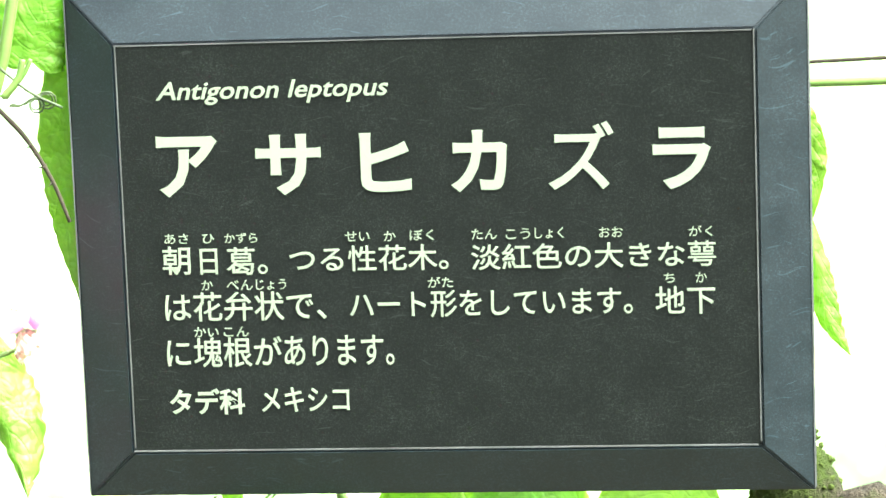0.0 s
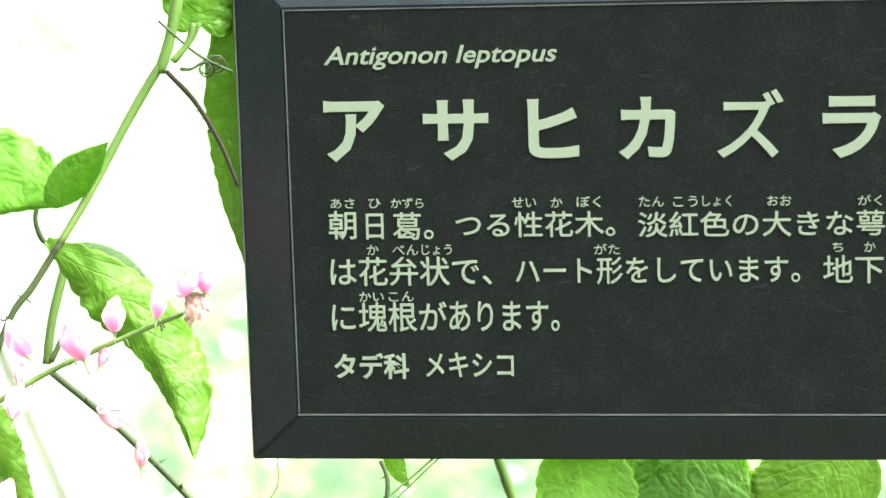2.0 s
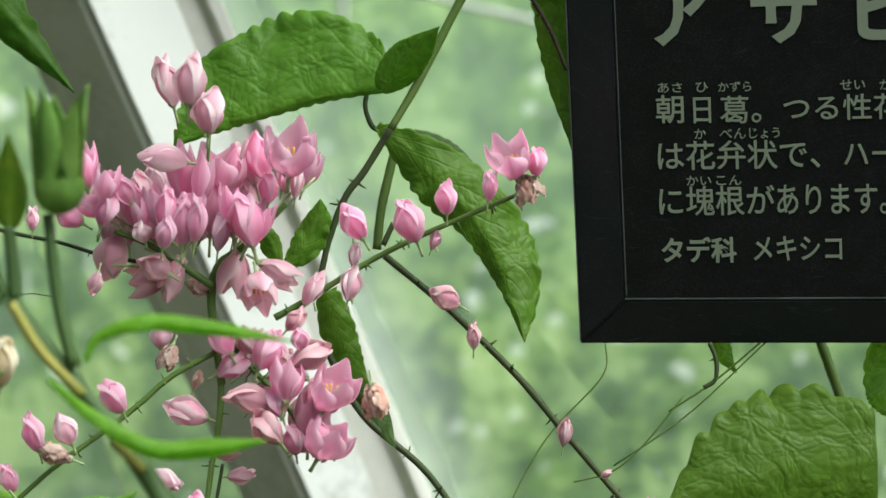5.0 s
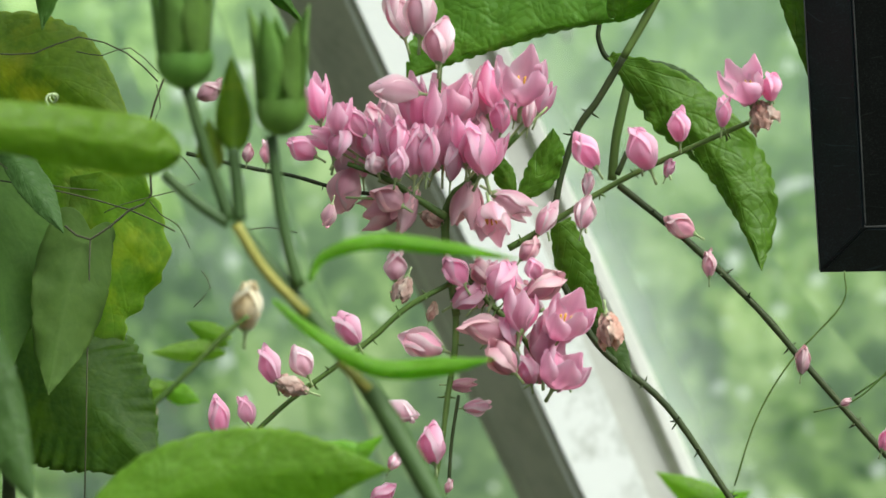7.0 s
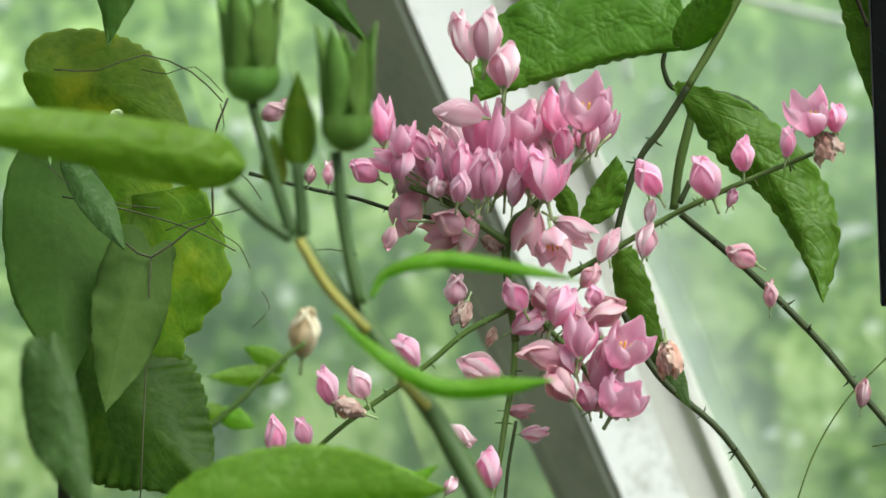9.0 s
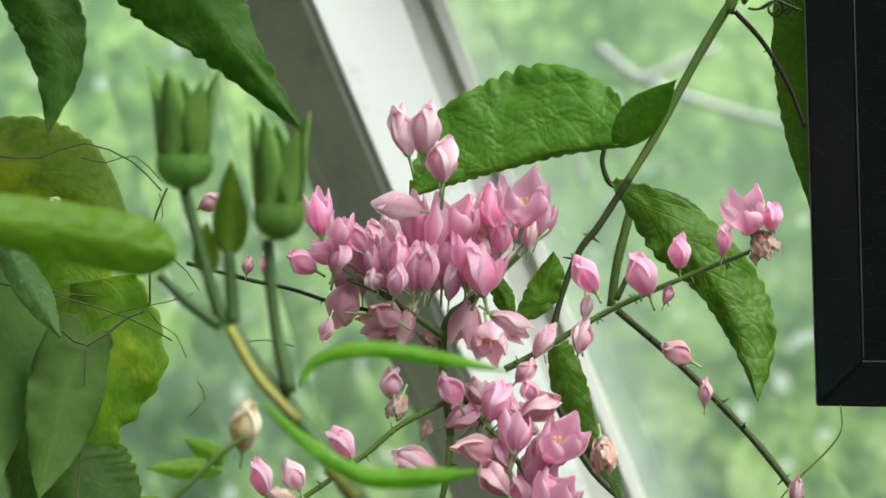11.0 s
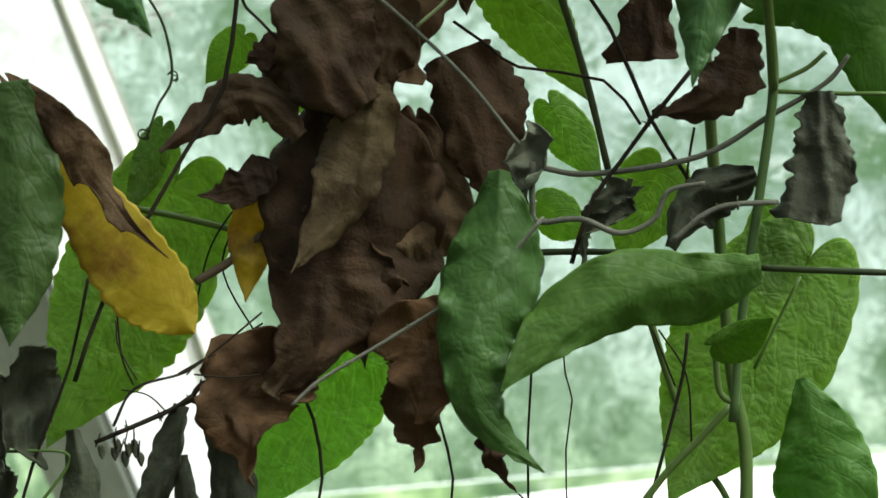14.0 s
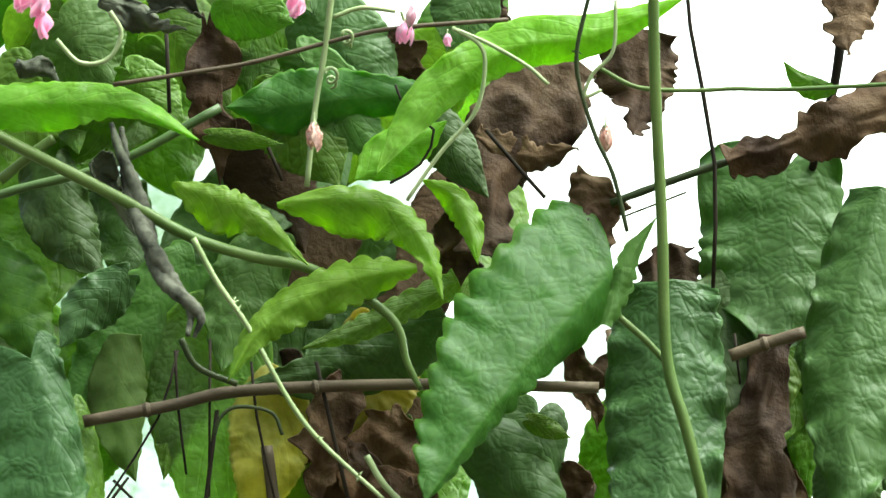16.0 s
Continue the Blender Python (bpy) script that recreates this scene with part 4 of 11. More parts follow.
tapered_bar('purlin_edge', glasshouse, GRIME_SHADED, [(-0.1738, 1.4502, 1.4486), (-0.1738, 1.4562, 1.4447), (-0.1738, 1.4642, 1.4447), (-0.1738, 1.4582, 1.4482)], [(-0.2855, 1.4298, 1.4402), (-0.2855, 1.4358, 1.4363), (-0.2855, 1.4438, 1.4363), (-0.2855, 1.4378, 1.4398)], 'mildewed grey purlin edge, its colour darkened for shade')
stem(glasshouse, WEATHERED_SHADED, [(-0.0477, 1.4909, 1.4843), (-0.0517, 1.4749, 1.4803), (-0.0557, 1.4669, 1.4773)], [0.0052, 0.0058, 0.004], name='bar_clip', knots=0.1, sides=10, steps=3)
stem(glasshouse, WEATHERED_SHADED, [(-0.0901, 1.4919, 1.4794), (-0.0941, 1.4759, 1.4754), (-0.0981, 1.4679, 1.4724)], [0.0052, 0.0058, 0.004], name='bar_clip', knots=0.1, sides=10, steps=3)
pane('pane', glasshouse, GLASS, [(-0.1035, 1.7357, 1.4594), (0.5194, 1.6582, 1.5099), (0.4793, 1.5138, 0.7426), (0.1746, 1.5646, 0.7125)])
pane('pane', glasshouse, GLASS_WET, [(-0.1589, 1.7297, 1.5275), (0.5176, 1.6544, 1.5838), (0.4252, 1.3900, 2.4030), (-0.4741, 1.3752, 2.4014)])
pane('pane', glasshouse, GLASS, [(-0.2232, 1.7243, 1.4654), (0.0278, 1.5827, 0.7312), (-0.6677, 1.4586, 0.7804), (-0.7241, 1.5804, 1.4370)])
pane('pane', glasshouse, GLASS, [(-0.2488, 1.7199, 1.5074), (-0.5575, 1.3890, 2.3339), (-0.6706, 1.3522, 2.3119), (-0.7729, 1.5570, 1.4728)])
far_branches.append([(0.1122, 4.3224, 1.2280), (0.1777, 4.3175, 1.1796), (0.2917, 4.3086, 1.1401), (0.4208, 4.2956, 1.1095)])
far_branches.append([(0.1696, 4.3176, 1.1754), (0.2834, 4.3147, 1.2295)])
far_branches.append([(0.1370, 4.3179, 1.1629), (0.1413, 4.3102, 1.0654)])
far_trunks.append([(-0.4064, 4.1979, 2.7991), (-0.4424, 4.2638, 2.5597), (-0.4808, 4.2915, 2.4293), (-0.5228, 4.3177, 2.2813), (-0.5682, 4.3455, 2.0829)])
far_trunks.append([(-0.6419, 4.3083, 2.2459), (-0.5268, 4.3092, 2.3222), (-0.4749, 4.2903, 2.4376)])
far_trunks.append([(-0.3442, 4.3219, 2.3500), (-0.4441, 4.3181, 2.3238), (-0.5145, 4.3139, 2.3061)])
far_tree = thing("far_tree_limb", far_branches[0][0], "pale bare tree limbs outside the glass", "branch")
for limb in far_branches:
    stem(far_tree, FAR_BRANCH, limb, [0.008, 0.005], name="limb")
for limb, thick in zip(far_trunks, (0.028, 0.014, 0.01)):
    stem(far_tree, FAR_BRANCH, limb, [thick, thick * 0.8], name="limb", knots=0.2)

hook = thing("hook", (-0.1495, 1.4429, 1.3857), "small pale plastic hook on the rafter", "hook")
stem(hook, PAINT, [(-0.1495, 1.4429, 1.3857), (-0.1386, 1.4428, 1.3861), (-0.1311, 1.4414, 1.3929), (-0.1292, 1.4398, 1.4011)], [0.0022, 0.0028, 0.0026], name="hook_arm")

# ---------------------------------------------------------------- the name sign
SIGN_AT = pose(0.1990, 0.9591, 1.3527, 92.73, -2.34, -17.05)
HALF_W, HALF_H, BEVEL, DROP = 0.1017, 0.0660, 0.0167, 0.0060
LOW, WIDE = 0.0016, 0.0011      # the frame reaches a little further down and to one side than the lettering's middle


def build_sign():
    sign = tagged(new("sign"), "black framed plant name sign with cream Japanese lettering", "sign")
    sign.matrix_world = SIGN_AT

    def piece(name, bm, material, label=""):
        me = bpy.data.meshes.new(name)
        bm.to_mesh(me)
        bm.free()
        me.materials.append(material)
        ob = new(name, me)
        ob.parent = sign
        if label:
            tagged(ob, label)
        return ob

    # four mitred frame sides that slope back to the rim
    w, h, b = HALF_W, HALF_H, BEVEL
    inner = [(-w, -h - LOW), (w + WIDE, -h - LOW), (w + WIDE, h), (-w, h)]
    outer = [(-w - b, -h - b - LOW / 2), (w + b + WIDE, -h - b - LOW / 2), (w + b + WIDE, h + b), (-w - b, h + b)]
    for k in range(4):
        j = (k + 1) % 4
        bm = bmesh.new()
        ia, ib, oa, ob_ = inner[k], inner[j], outer[k], outer[j]
        top = [bm.verts.new((*p, z)) for p, z in ((ia, 0.0), (ib, 0.0), (ob_, -DROP), (oa, -DROP))]
        low = [bm.verts.new((*p, -0.016)) for p in (ia, ib, ob_, oa)]
        bm.faces.new(top)
        bm.faces.new(low[::-1])
        for i in range(4):
            bm.faces.new((top[i], low[i], low[(i + 1) % 4], top[(i + 1) % 4]))
        bmesh.ops.recalc_face_normals(bm, faces=bm.faces)
        bmesh.ops.bevel(bm, geom=[e for e in bm.edges if e.verts[0] in top and e.verts[1] in top], offset=0.0007, segments=2, affect="EDGES")
        piece("frame_side", bm, FRAME_BLACK, "bevelled black frame side")
    # recessed plate with a worn rim
    bm = bmesh.new()
    bmesh.ops.create_cube(bm, size=1)
    for v in bm.verts:
        v.co = (WIDE / 2 + v.co.x * 2 * (w + WIDE / 2 - 0.0004), -LOW / 2 + v.co.y * 2 * (h + LOW / 2 - 0.0004), v.co.z * 0.012 - 0.0068)
    bmesh.ops.bevel(bm, geom=[e for e in bm.edges if e.verts[0].co.z > -0.002 and e.verts[1].co.z > -0.002], offset=0.0003, segments=2, affect="EDGES")
    piece("plate", bm, PLATE, "scratched black plate")
    bm = bmesh.new()
    bmesh.ops.create_cube(bm, size=1)
    for v in bm.verts:
        v.co = (v.co.x * 2 * (w + 0.002), v.co.y * 2 * (h + 0.002), v.co.z * 0.004 - 0.0145)
    piece("backing", bm, FRAME_BLACK)
    # worn rim: four thin light lines where plate and frame meet
    for (x, y, lx, ly) in ((0, h - 0.0004, w, 0.0002), (0, -h - LOW + 0.0004, w, 0.0002), (-w + 0.0004, 0, 0.00014, h), (w + WIDE - 0.0004, 0, 0.0002, h)):
        bm = bmesh.new()
        bmesh.ops.create_cube(bm, size=1)
        for v in bm.verts:
            v.co = (x + v.co.x * 2 * lx, y + v.co.y * 2 * ly, v.co.z * 0.002 - 0.0015)
        piece("worn_rim", bm, RIM)

    # painted highlights: thin light lines along the outer edges of the frame
    for (x, y, lx, ly) in ((0, h + b, w + b, 0.0003), (-w - b, 0, 0.0002, h + b), (w + b + WIDE, 0, 0.0003, h + b)):
        bm = bmesh.new()
        bmesh.ops.create_cube(bm, size=1)
        for v in bm.verts:
            v.co = (x + v.co.x * 2 * lx, y + v.co.y * 2 * ly, v.co.z * 0.0012 - DROP - 0.0006)
        piece("edge_highlight", bm, RIM)

    def write(text, x, y, width, height, weight=0.0, shear=0.0, turn=0.0, name="text_line"):
        """Raised lettering that fills the given box round (x, y)."""
        curve = bpy.data.curves.new(name, "FONT")
        curve.body = text
        curve.offset = weight
        curve.shear = shear
        curve.extrude = 0.004
        curve.resolution_u = 3
        probe = new("probe", curve)
        bpy.context.view_layer.update()
        me = bpy.data.meshes.new_from_object(probe.evaluated_get(bpy.context.evaluated_depsgraph_get()))
        bpy.data.objects.remove(probe)
        bpy.data.curves.remove(curve)
        xs = [v.co.x for v in me.vertices]
        ys = [v.co.y for v in me.vertices]
        sx, sy = width / (max(xs) - min(xs)), height / (max(ys) - min(ys))
        cx, cy = (max(xs) + min(xs)) / 2, (max(ys) + min(ys)) / 2
        for v in me.vertices:
            v.co = ((v.co.x - cx) * sx, (v.co.y - cy) * sy, -0.0006 + v.co.z * 0.05)
        me.materials.clear()
        me.materials.append(LETTER)
        me.name = name
        ob = tagged(new(name, me), "raised cream lettering")
        ob.parent = sign
        ob.matrix_basis = pose(x, y, 0, 0, 0, turn)
        return ob

    write('Antigonon leptopus', -0.0511, 0.0498, 0.0753, 0.0076, weight=0.012, shear=0.25)
    write('ア', -0.0795, 0.0263, 0.0198, 0.0198, weight=0.030, name='title_character')
    write('サ', -0.0466, 0.0262, 0.0211, 0.0196, weight=0.030, name='title_character')
    write('ヒ', -0.0153, 0.0263, 0.0164, 0.0190, weight=0.030, name='title_character')
    write('カ', 0.0147, 0.0261, 0.0182, 0.0198, weight=0.030, name='title_character')
    write('ズ', 0.0473, 0.0270, 0.0210, 0.0217, weight=0.012, name='title_character')
    write('ラ', 0.0791, 0.0256, 0.0183, 0.0197, weight=0.030, name='title_character')
    write('朝', -0.0846, -0.0043, 0.0091, 0.0093, weight=0.006)
    write('日', -0.0740, -0.0048, 0.0057, 0.0084, weight=0.006)
    write('葛。', -0.0615, -0.0048, 0.0133, 0.0090, weight=0.006)
    write('つる性花木。', -0.0219, -0.0046, 0.0515, 0.0083, weight=0.006)
    write('淡紅色の大きな萼', 0.0502, -0.0050, 0.0780, 0.0082, weight=0.006)
    write('は花弁状で、', -0.0627, -0.0196, 0.0528, 0.0095, weight=0.006)
    write('ハート形をしています。', 0.0169, -0.0198, 0.0910, 0.0088, weight=0.006)
    write('地下', 0.0792, -0.0199, 0.0190, 0.0090, weight=0.006)
    write('に塊根が', -0.0703, -0.0346, 0.0378, 0.0098, weight=0.006)
    write('あります。', -0.0327, -0.0346, 0.0358, 0.0098, weight=0.006)
    write('タデ科', -0.0767, -0.0509, 0.0247, 0.0086, weight=0.022)
    write('メキシコ', -0.0444, -0.0506, 0.0287, 0.0081, weight=0.008)
    write('あさ', -0.0843, 0.0028, 0.0078, 0.0032, name='reading_aid')
    write('ひ', -0.0738, 0.0027, 0.0039, 0.0031, name='reading_aid')
    write('かずら', -0.0632, 0.0027, 0.0107, 0.0033, name='reading_aid')
    write('せい', -0.0253, 0.0026, 0.0079, 0.0032, name='reading_aid')
    write('か', -0.0148, 0.0024, 0.0038, 0.0032, name='reading_aid')
    write('ぼく', -0.0045, 0.0026, 0.0077, 0.0035, name='reading_aid')
    write('たん', 0.0156, 0.0025, 0.0080, 0.0033, name='reading_aid')
    write('こう', 0.0264, 0.0024, 0.0078, 0.0035, name='reading_aid')
    write('しょく', 0.0364, 0.0025, 0.0092, 0.0035, name='reading_aid')
    write('おお', 0.0561, 0.0024, 0.0075, 0.0033, name='reading_aid')
    write('がく', 0.0845, 0.0022, 0.0075, 0.0033, name='reading_aid')
    write('か', -0.0749, -0.0125, 0.0037, 0.0033, name='reading_aid')
    write('べん', -0.0643, -0.0126, 0.0085, 0.0034, name='reading_aid')
    write('じょう', -0.0540, -0.0126, 0.0098, 0.0034, name='reading_aid')
    write('がた', 0.0010, -0.0128, 0.0082, 0.0034, name='reading_aid')
    write('ち', 0.0743, -0.0127, 0.0034, 0.0030, name='reading_aid')
    write('か', 0.0844, -0.0127, 0.0036, 0.0032, name='reading_aid')
    write('かい', -0.0759, -0.0279, 0.0080, 0.0032, name='reading_aid')
    write('こん', -0.0661, -0.0279, 0.0082, 0.0032, name='reading_aid')
    return sign


build_sign()


# ---------------------------------------------------------------- trunk, canes and wire near the sign
trunk = thing('tree_trunk', (0.3336, 0.9763, 1.2398), 'mossy crooked trunk that carries the sign', 'tree trunk')
stem(trunk, BARK, [(0.3739, 0.9920, -0.0200), (0.3639, 0.9820, 0.7000), (0.3587, 0.9598, 1.2078), (0.3360, 0.9704, 1.2410), (0.3264, 0.9734, 1.2662), (0.3201, 0.9834, 1.2805), (0.3122, 0.9974, 1.3221), (0.3098, 1.0135, 1.3710)], [0.045, 0.032, 0.016, 0.0135, 0.0138, 0.0138, 0.012, 0.01], name="trunk_limb", knots=0.1, sides=18, steps=12)
stem(trunk, BARK, [(0.1111, 0.9973, 1.4695), (0.1230, 0.9960, 1.4622), (0.1555, 0.9916, 1.4486)], [0.00497, 0.00574, 0.00651], name='stub', knots=0.3, sides=10)
stem(trunk, BARK, [(0.3116, 0.9728, 1.2822), (0.3114, 0.9729, 1.2825)], [0.00111, 0.00059], name='moss_tuft', knots=0.3, sides=6, steps=2)
stem(trunk, BARK, [(0.3163, 0.9676, 1.2751), (0.3183, 0.9673, 1.2767)], [0.00134, 0.00059], name='moss_tuft', knots=0.3, sides=6, steps=2)
stem(trunk, MOSS, [(0.3183, 0.9720, 1.2687), (0.3202, 0.9717, 1.2703)], [0.00109, 0.00059], name='moss_tuft', knots=0.3, sides=6, steps=2)
stem(trunk, BARK, [(0.3230, 0.9629, 1.2645), (0.3243, 0.9627, 1.2656)], [0.00090, 0.00059], name='moss_tuft', knots=0.3, sides=6, steps=2)
stem(trunk, MOSS, [(0.3350, 0.9705, 1.2748), (0.3368, 0.9702, 1.2766)], [0.00120, 0.00060], name='moss_tuft', knots=0.3, sides=6, steps=2)
stem(trunk, BARK, [(0.3117, 0.9769, 1.2844), (0.3123, 0.9770, 1.2860)], [0.00138, 0.00059], name='moss_tuft', knots=0.3, sides=6, steps=2)
stem(trunk, MOSS, [(0.3392, 0.9684, 1.2701), (0.3401, 0.9683, 1.2708)], [0.00139, 0.00060], name='moss_tuft', knots=0.3, sides=6, steps=2)
stem(trunk, BARK, [(0.3141, 0.9739, 1.2775), (0.3151, 0.9739, 1.2791)], [0.00104, 0.00059], name='moss_tuft', knots=0.3, sides=6, steps=2)
stem(trunk, MOSS, [(0.3341, 0.9635, 1.2712), (0.3358, 0.9632, 1.2728)], [0.00099, 0.00059], name='moss_tuft', knots=0.3, sides=6, steps=2)
stem(trunk, MOSS, [(0.3204, 0.9646, 1.2582), (0.3222, 0.9643, 1.2599)], [0.00120, 0.00059], name='moss_tuft', knots=0.3, sides=6, steps=2)
stem(trunk, MOSS, [(0.3077, 0.9769, 1.2837), (0.3088, 0.9767, 1.2845)], [0.00125, 0.00059], name='moss_tuft', knots=0.3, sides=6, steps=2)
stem(trunk, MOSS, [(0.3131, 0.9711, 1.2704), (0.3141, 0.9710, 1.2714)], [0.00130, 0.00059], name='moss_tuft', knots=0.3, sides=6, steps=2)
stem(trunk, BARK, [(0.3180, 0.9683, 1.2619), (0.3193, 0.9683, 1.2637)], [0.00107, 0.00059], name='moss_tuft', knots=0.3, sides=6, steps=2)
stem(trunk, MOSS, [(0.3286, 0.9638, 1.2714), (0.3282, 0.9640, 1.2718)], [0.00132, 0.00059], name='moss_tuft', knots=0.3, sides=6, steps=2)
stem(trunk, MOSS, [(0.3361, 0.9663, 1.2691), (0.3366, 0.9665, 1.2708)], [0.00126, 0.00059], name='moss_tuft', knots=0.3, sides=6, steps=2)
stem(trunk, BARK, [(0.3376, 0.9671, 1.2686), (0.3377, 0.9672, 1.2696)], [0.00132, 0.00059], name='moss_tuft', knots=0.3, sides=6, steps=2)
stem(trunk, MOSS, [(0.3276, 0.9662, 1.2792), (0.3283, 0.9662, 1.2805)], [0.00132, 0.00059], name='moss_tuft', knots=0.3, sides=6, steps=2)
stem(trunk, MOSS, [(0.3214, 0.9630, 1.2746), (0.3224, 0.9629, 1.2758)], [0.00105, 0.00059], name='moss_tuft', knots=0.3, sides=6, steps=2)
stem(trunk, MOSS, [(0.3130, 0.9722, 1.2853), (0.3134, 0.9724, 1.2870)], [0.00120, 0.00059], name='moss_tuft', knots=0.3, sides=6, steps=2)
stem(trunk, MOSS, [(0.3299, 0.9590, 1.2635), (0.3314, 0.9587, 1.2647)], [0.00120, 0.00059], name='moss_tuft', knots=0.3, sides=6, steps=2)
stem(trunk, MOSS, [(0.3141, 0.9682, 1.2719), (0.3148, 0.9682, 1.2733)], [0.00130, 0.00059], name='moss_tuft', knots=0.3, sides=6, steps=2)
stem(trunk, MOSS, [(0.3188, 0.9695, 1.2731), (0.3205, 0.9690, 1.2739)], [0.00112, 0.00059], name='moss_tuft', knots=0.3, sides=6, steps=2)
stem(trunk, MOSS, [(0.3238, 0.9602, 1.2636), (0.3249, 0.9599, 1.2641)], [0.00116, 0.00059], name='moss_tuft', knots=0.3, sides=6, steps=2)
stem(trunk, MOSS, [(0.3305, 0.9677, 1.2781), (0.3321, 0.9673, 1.2792)], [0.00129, 0.00059], name='moss_tuft', knots=0.3, sides=6, steps=2)
stem(trunk, MOSS, [(0.3189, 0.9691, 1.2709), (0.3208, 0.9687, 1.2723)], [0.00120, 0.00059], name='moss_tuft', knots=0.3, sides=6, steps=2)
stem(trunk, MOSS, [(0.3247, 0.9595, 1.2661), (0.3267, 0.9590, 1.2668)], [0.00081, 0.00059], name='moss_tuft', knots=0.3, sides=6, steps=2)
stem(trunk, BARK, [(0.3329, 0.9644, 1.2713), (0.3330, 0.9645, 1.2718)], [0.00125, 0.00059], name='moss_tuft', knots=0.3, sides=6, steps=2)
stem(trunk, BARK, [(0.3343, 0.9700, 1.2736), (0.3340, 0.9703, 1.2750)], [0.00092, 0.00060], name='moss_tuft', knots=0.3, sides=6, steps=2)
stem(trunk, BARK, [(0.3109, 0.9731, 1.2810), (0.3109, 0.9734, 1.2828)], [0.00097, 0.00059], name='moss_tuft', knots=0.3, sides=6, steps=2)
stem(trunk, BARK, [(0.3280, 0.9606, 1.2680), (0.3293, 0.9605, 1.2699)], [0.00132, 0.00059], name='moss_tuft', knots=0.3, sides=6, steps=2)
stem(trunk, MOSS, [(0.3334, 0.9606, 1.2650), (0.3335, 0.9606, 1.2654)], [0.00098, 0.00059], name='moss_tuft', knots=0.3, sides=6, steps=2)
stem(trunk, MOSS, [(0.3362, 0.9713, 1.2763), (0.3383, 0.9707, 1.2770)], [0.00125, 0.00060], name='moss_tuft', knots=0.3, sides=6, steps=2)
stem(trunk, BARK, [(0.3084, 0.9769, 1.2898), (0.3098, 0.9766, 1.2906)], [0.00134, 0.00059], name='moss_tuft', knots=0.3, sides=6, steps=2)
stem(trunk, BARK, [(0.3248, 0.9594, 1.2667), (0.3254, 0.9594, 1.2679)], [0.00108, 0.00059], name='moss_tuft', knots=0.3, sides=6, steps=2)
stem(trunk, MOSS, [(0.3157, 0.9703, 1.2777), (0.3159, 0.9705, 1.2788)], [0.00080, 0.00059], name='moss_tuft', knots=0.3, sides=6, steps=2)


def moss_cover(parent, axis, radii, count, seed):
    """Small rough cushions of moss all over the bark."""
    rng = random.Random(seed)
    verts, faces = [], []
    for _ in range(count):
        k = rng.randrange(len(axis) - 1)
        f = rng.random()
        a, b = Vector(axis[k]), Vector(axis[k + 1])
        run = (b - a).normalized()
        side = run.cross(Vector((0, 1, 0))).normalized()
        turn = rng.uniform(0, 6.283)
        out = side * math.cos(turn) + run.cross(side) * math.sin(turn)
        root = a.lerp(b, f) + out * (radii[k] + (radii[k + 1] - radii[k]) * f - 0.0002)
        size, tall = rng.uniform(0.0005, 0.0014), rng.uniform(0.0006, 0.0024)
        first = len(verts)
        for ring, (up, wide) in enumerate(((0.0, 1.0), (0.55, 1.05), (1.0, 0.5))):
            for j in range(6):
                w = size * wide * rng.uniform(0.7, 1.3)
                spin = 6.283 * j / 6 + 0.4 * ring
                verts.append(root + out * (tall * up) + run * (w * math.cos(spin)) + out.cross(run) * (w * math.sin(spin)))
        for ring in range(2):
            for j in range(6):
                p, q = first + ring * 6 + j, first + ring * 6 + (j + 1) % 6
                faces.append((p, q, q + 6, p + 6))
        faces.append(tuple(first + 12 + j for j in range(6)))
    hang(tagged(new("moss", mesh_of("moss", verts, faces, MOSS)), "rough dark green moss"), parent)


moss_cover(trunk, [(0.3587, 0.9598, 1.2078), (0.3360, 0.9704, 1.2410), (0.3264, 0.9734, 1.2662), (0.3201, 0.9834, 1.2805), (0.3122, 0.9974, 1.3221)],
           [0.016, 0.0135, 0.0138, 0.0138, 0.012], 700, 5)

wire = thing('support_wire', (0.3584, 1.0724, 1.4054), 'dark and green support wires strung behind the sign', 'wire')
stem(wire, VINE_DEAD, [(0.3330, 1.0805, 1.4031), (0.3719, 1.0678, 1.4061), (0.5176, 1.0058, 1.4184)], [0.00086, 0.00086], name='dark_wire', knots=0, steps=2)
stem(wire, VINE, [(0.3330, 1.0802, 1.3967), (0.3720, 1.0674, 1.3981), (0.5178, 1.0053, 1.4069)], [0.00173, 0.00173], name='green_wire', knots=0)

# ---------------------------------------------------------------- flowering vine beside and behind the sign
vine = thing('flowering_vine', (0.0233, 0.9776, 1.3406), 'green climbing vine with heart-shaped leaves and thin stems', 'vine')
stem(vine, VINE, [(0.0667, 0.9468, 1.7095), (0.0753, 0.9684, 1.6075), (0.0802, 0.9752, 1.5542), (0.0849, 0.9773, 1.5272), (0.0834, 0.9794, 1.4946), (0.0737, 0.9811, 1.4673), (0.0690, 0.9816, 1.4454), (0.0631, 0.9811, 1.4089), (0.0590, 0.9807, 1.3943)], [0.00195, 0.00210, 0.00210, 0.00180], name='main_stem', knots=0.06)
stem(vine, VINE, [(0.0611, 0.9808, 1.3986), (0.0585, 0.9807, 1.3954), (0.0489, 0.9802, 1.3788), (0.0366, 0.9788, 1.3554), (0.0274, 0.9775, 1.3400)], [0.00160, 0.00144, 0.00128], name='main_stem', knots=0.06)
stem(vine, VINE_DARK, [(0.0276, 0.9824, 1.3396), (0.0190, 0.9809, 1.3260), (0.0128, 0.9800, 1.3178), (0.0075, 0.9781, 1.3043), (0.0040, 0.9759, 1.2900)], [0.00127, 0.00099], knots=0.1, thorns=2)
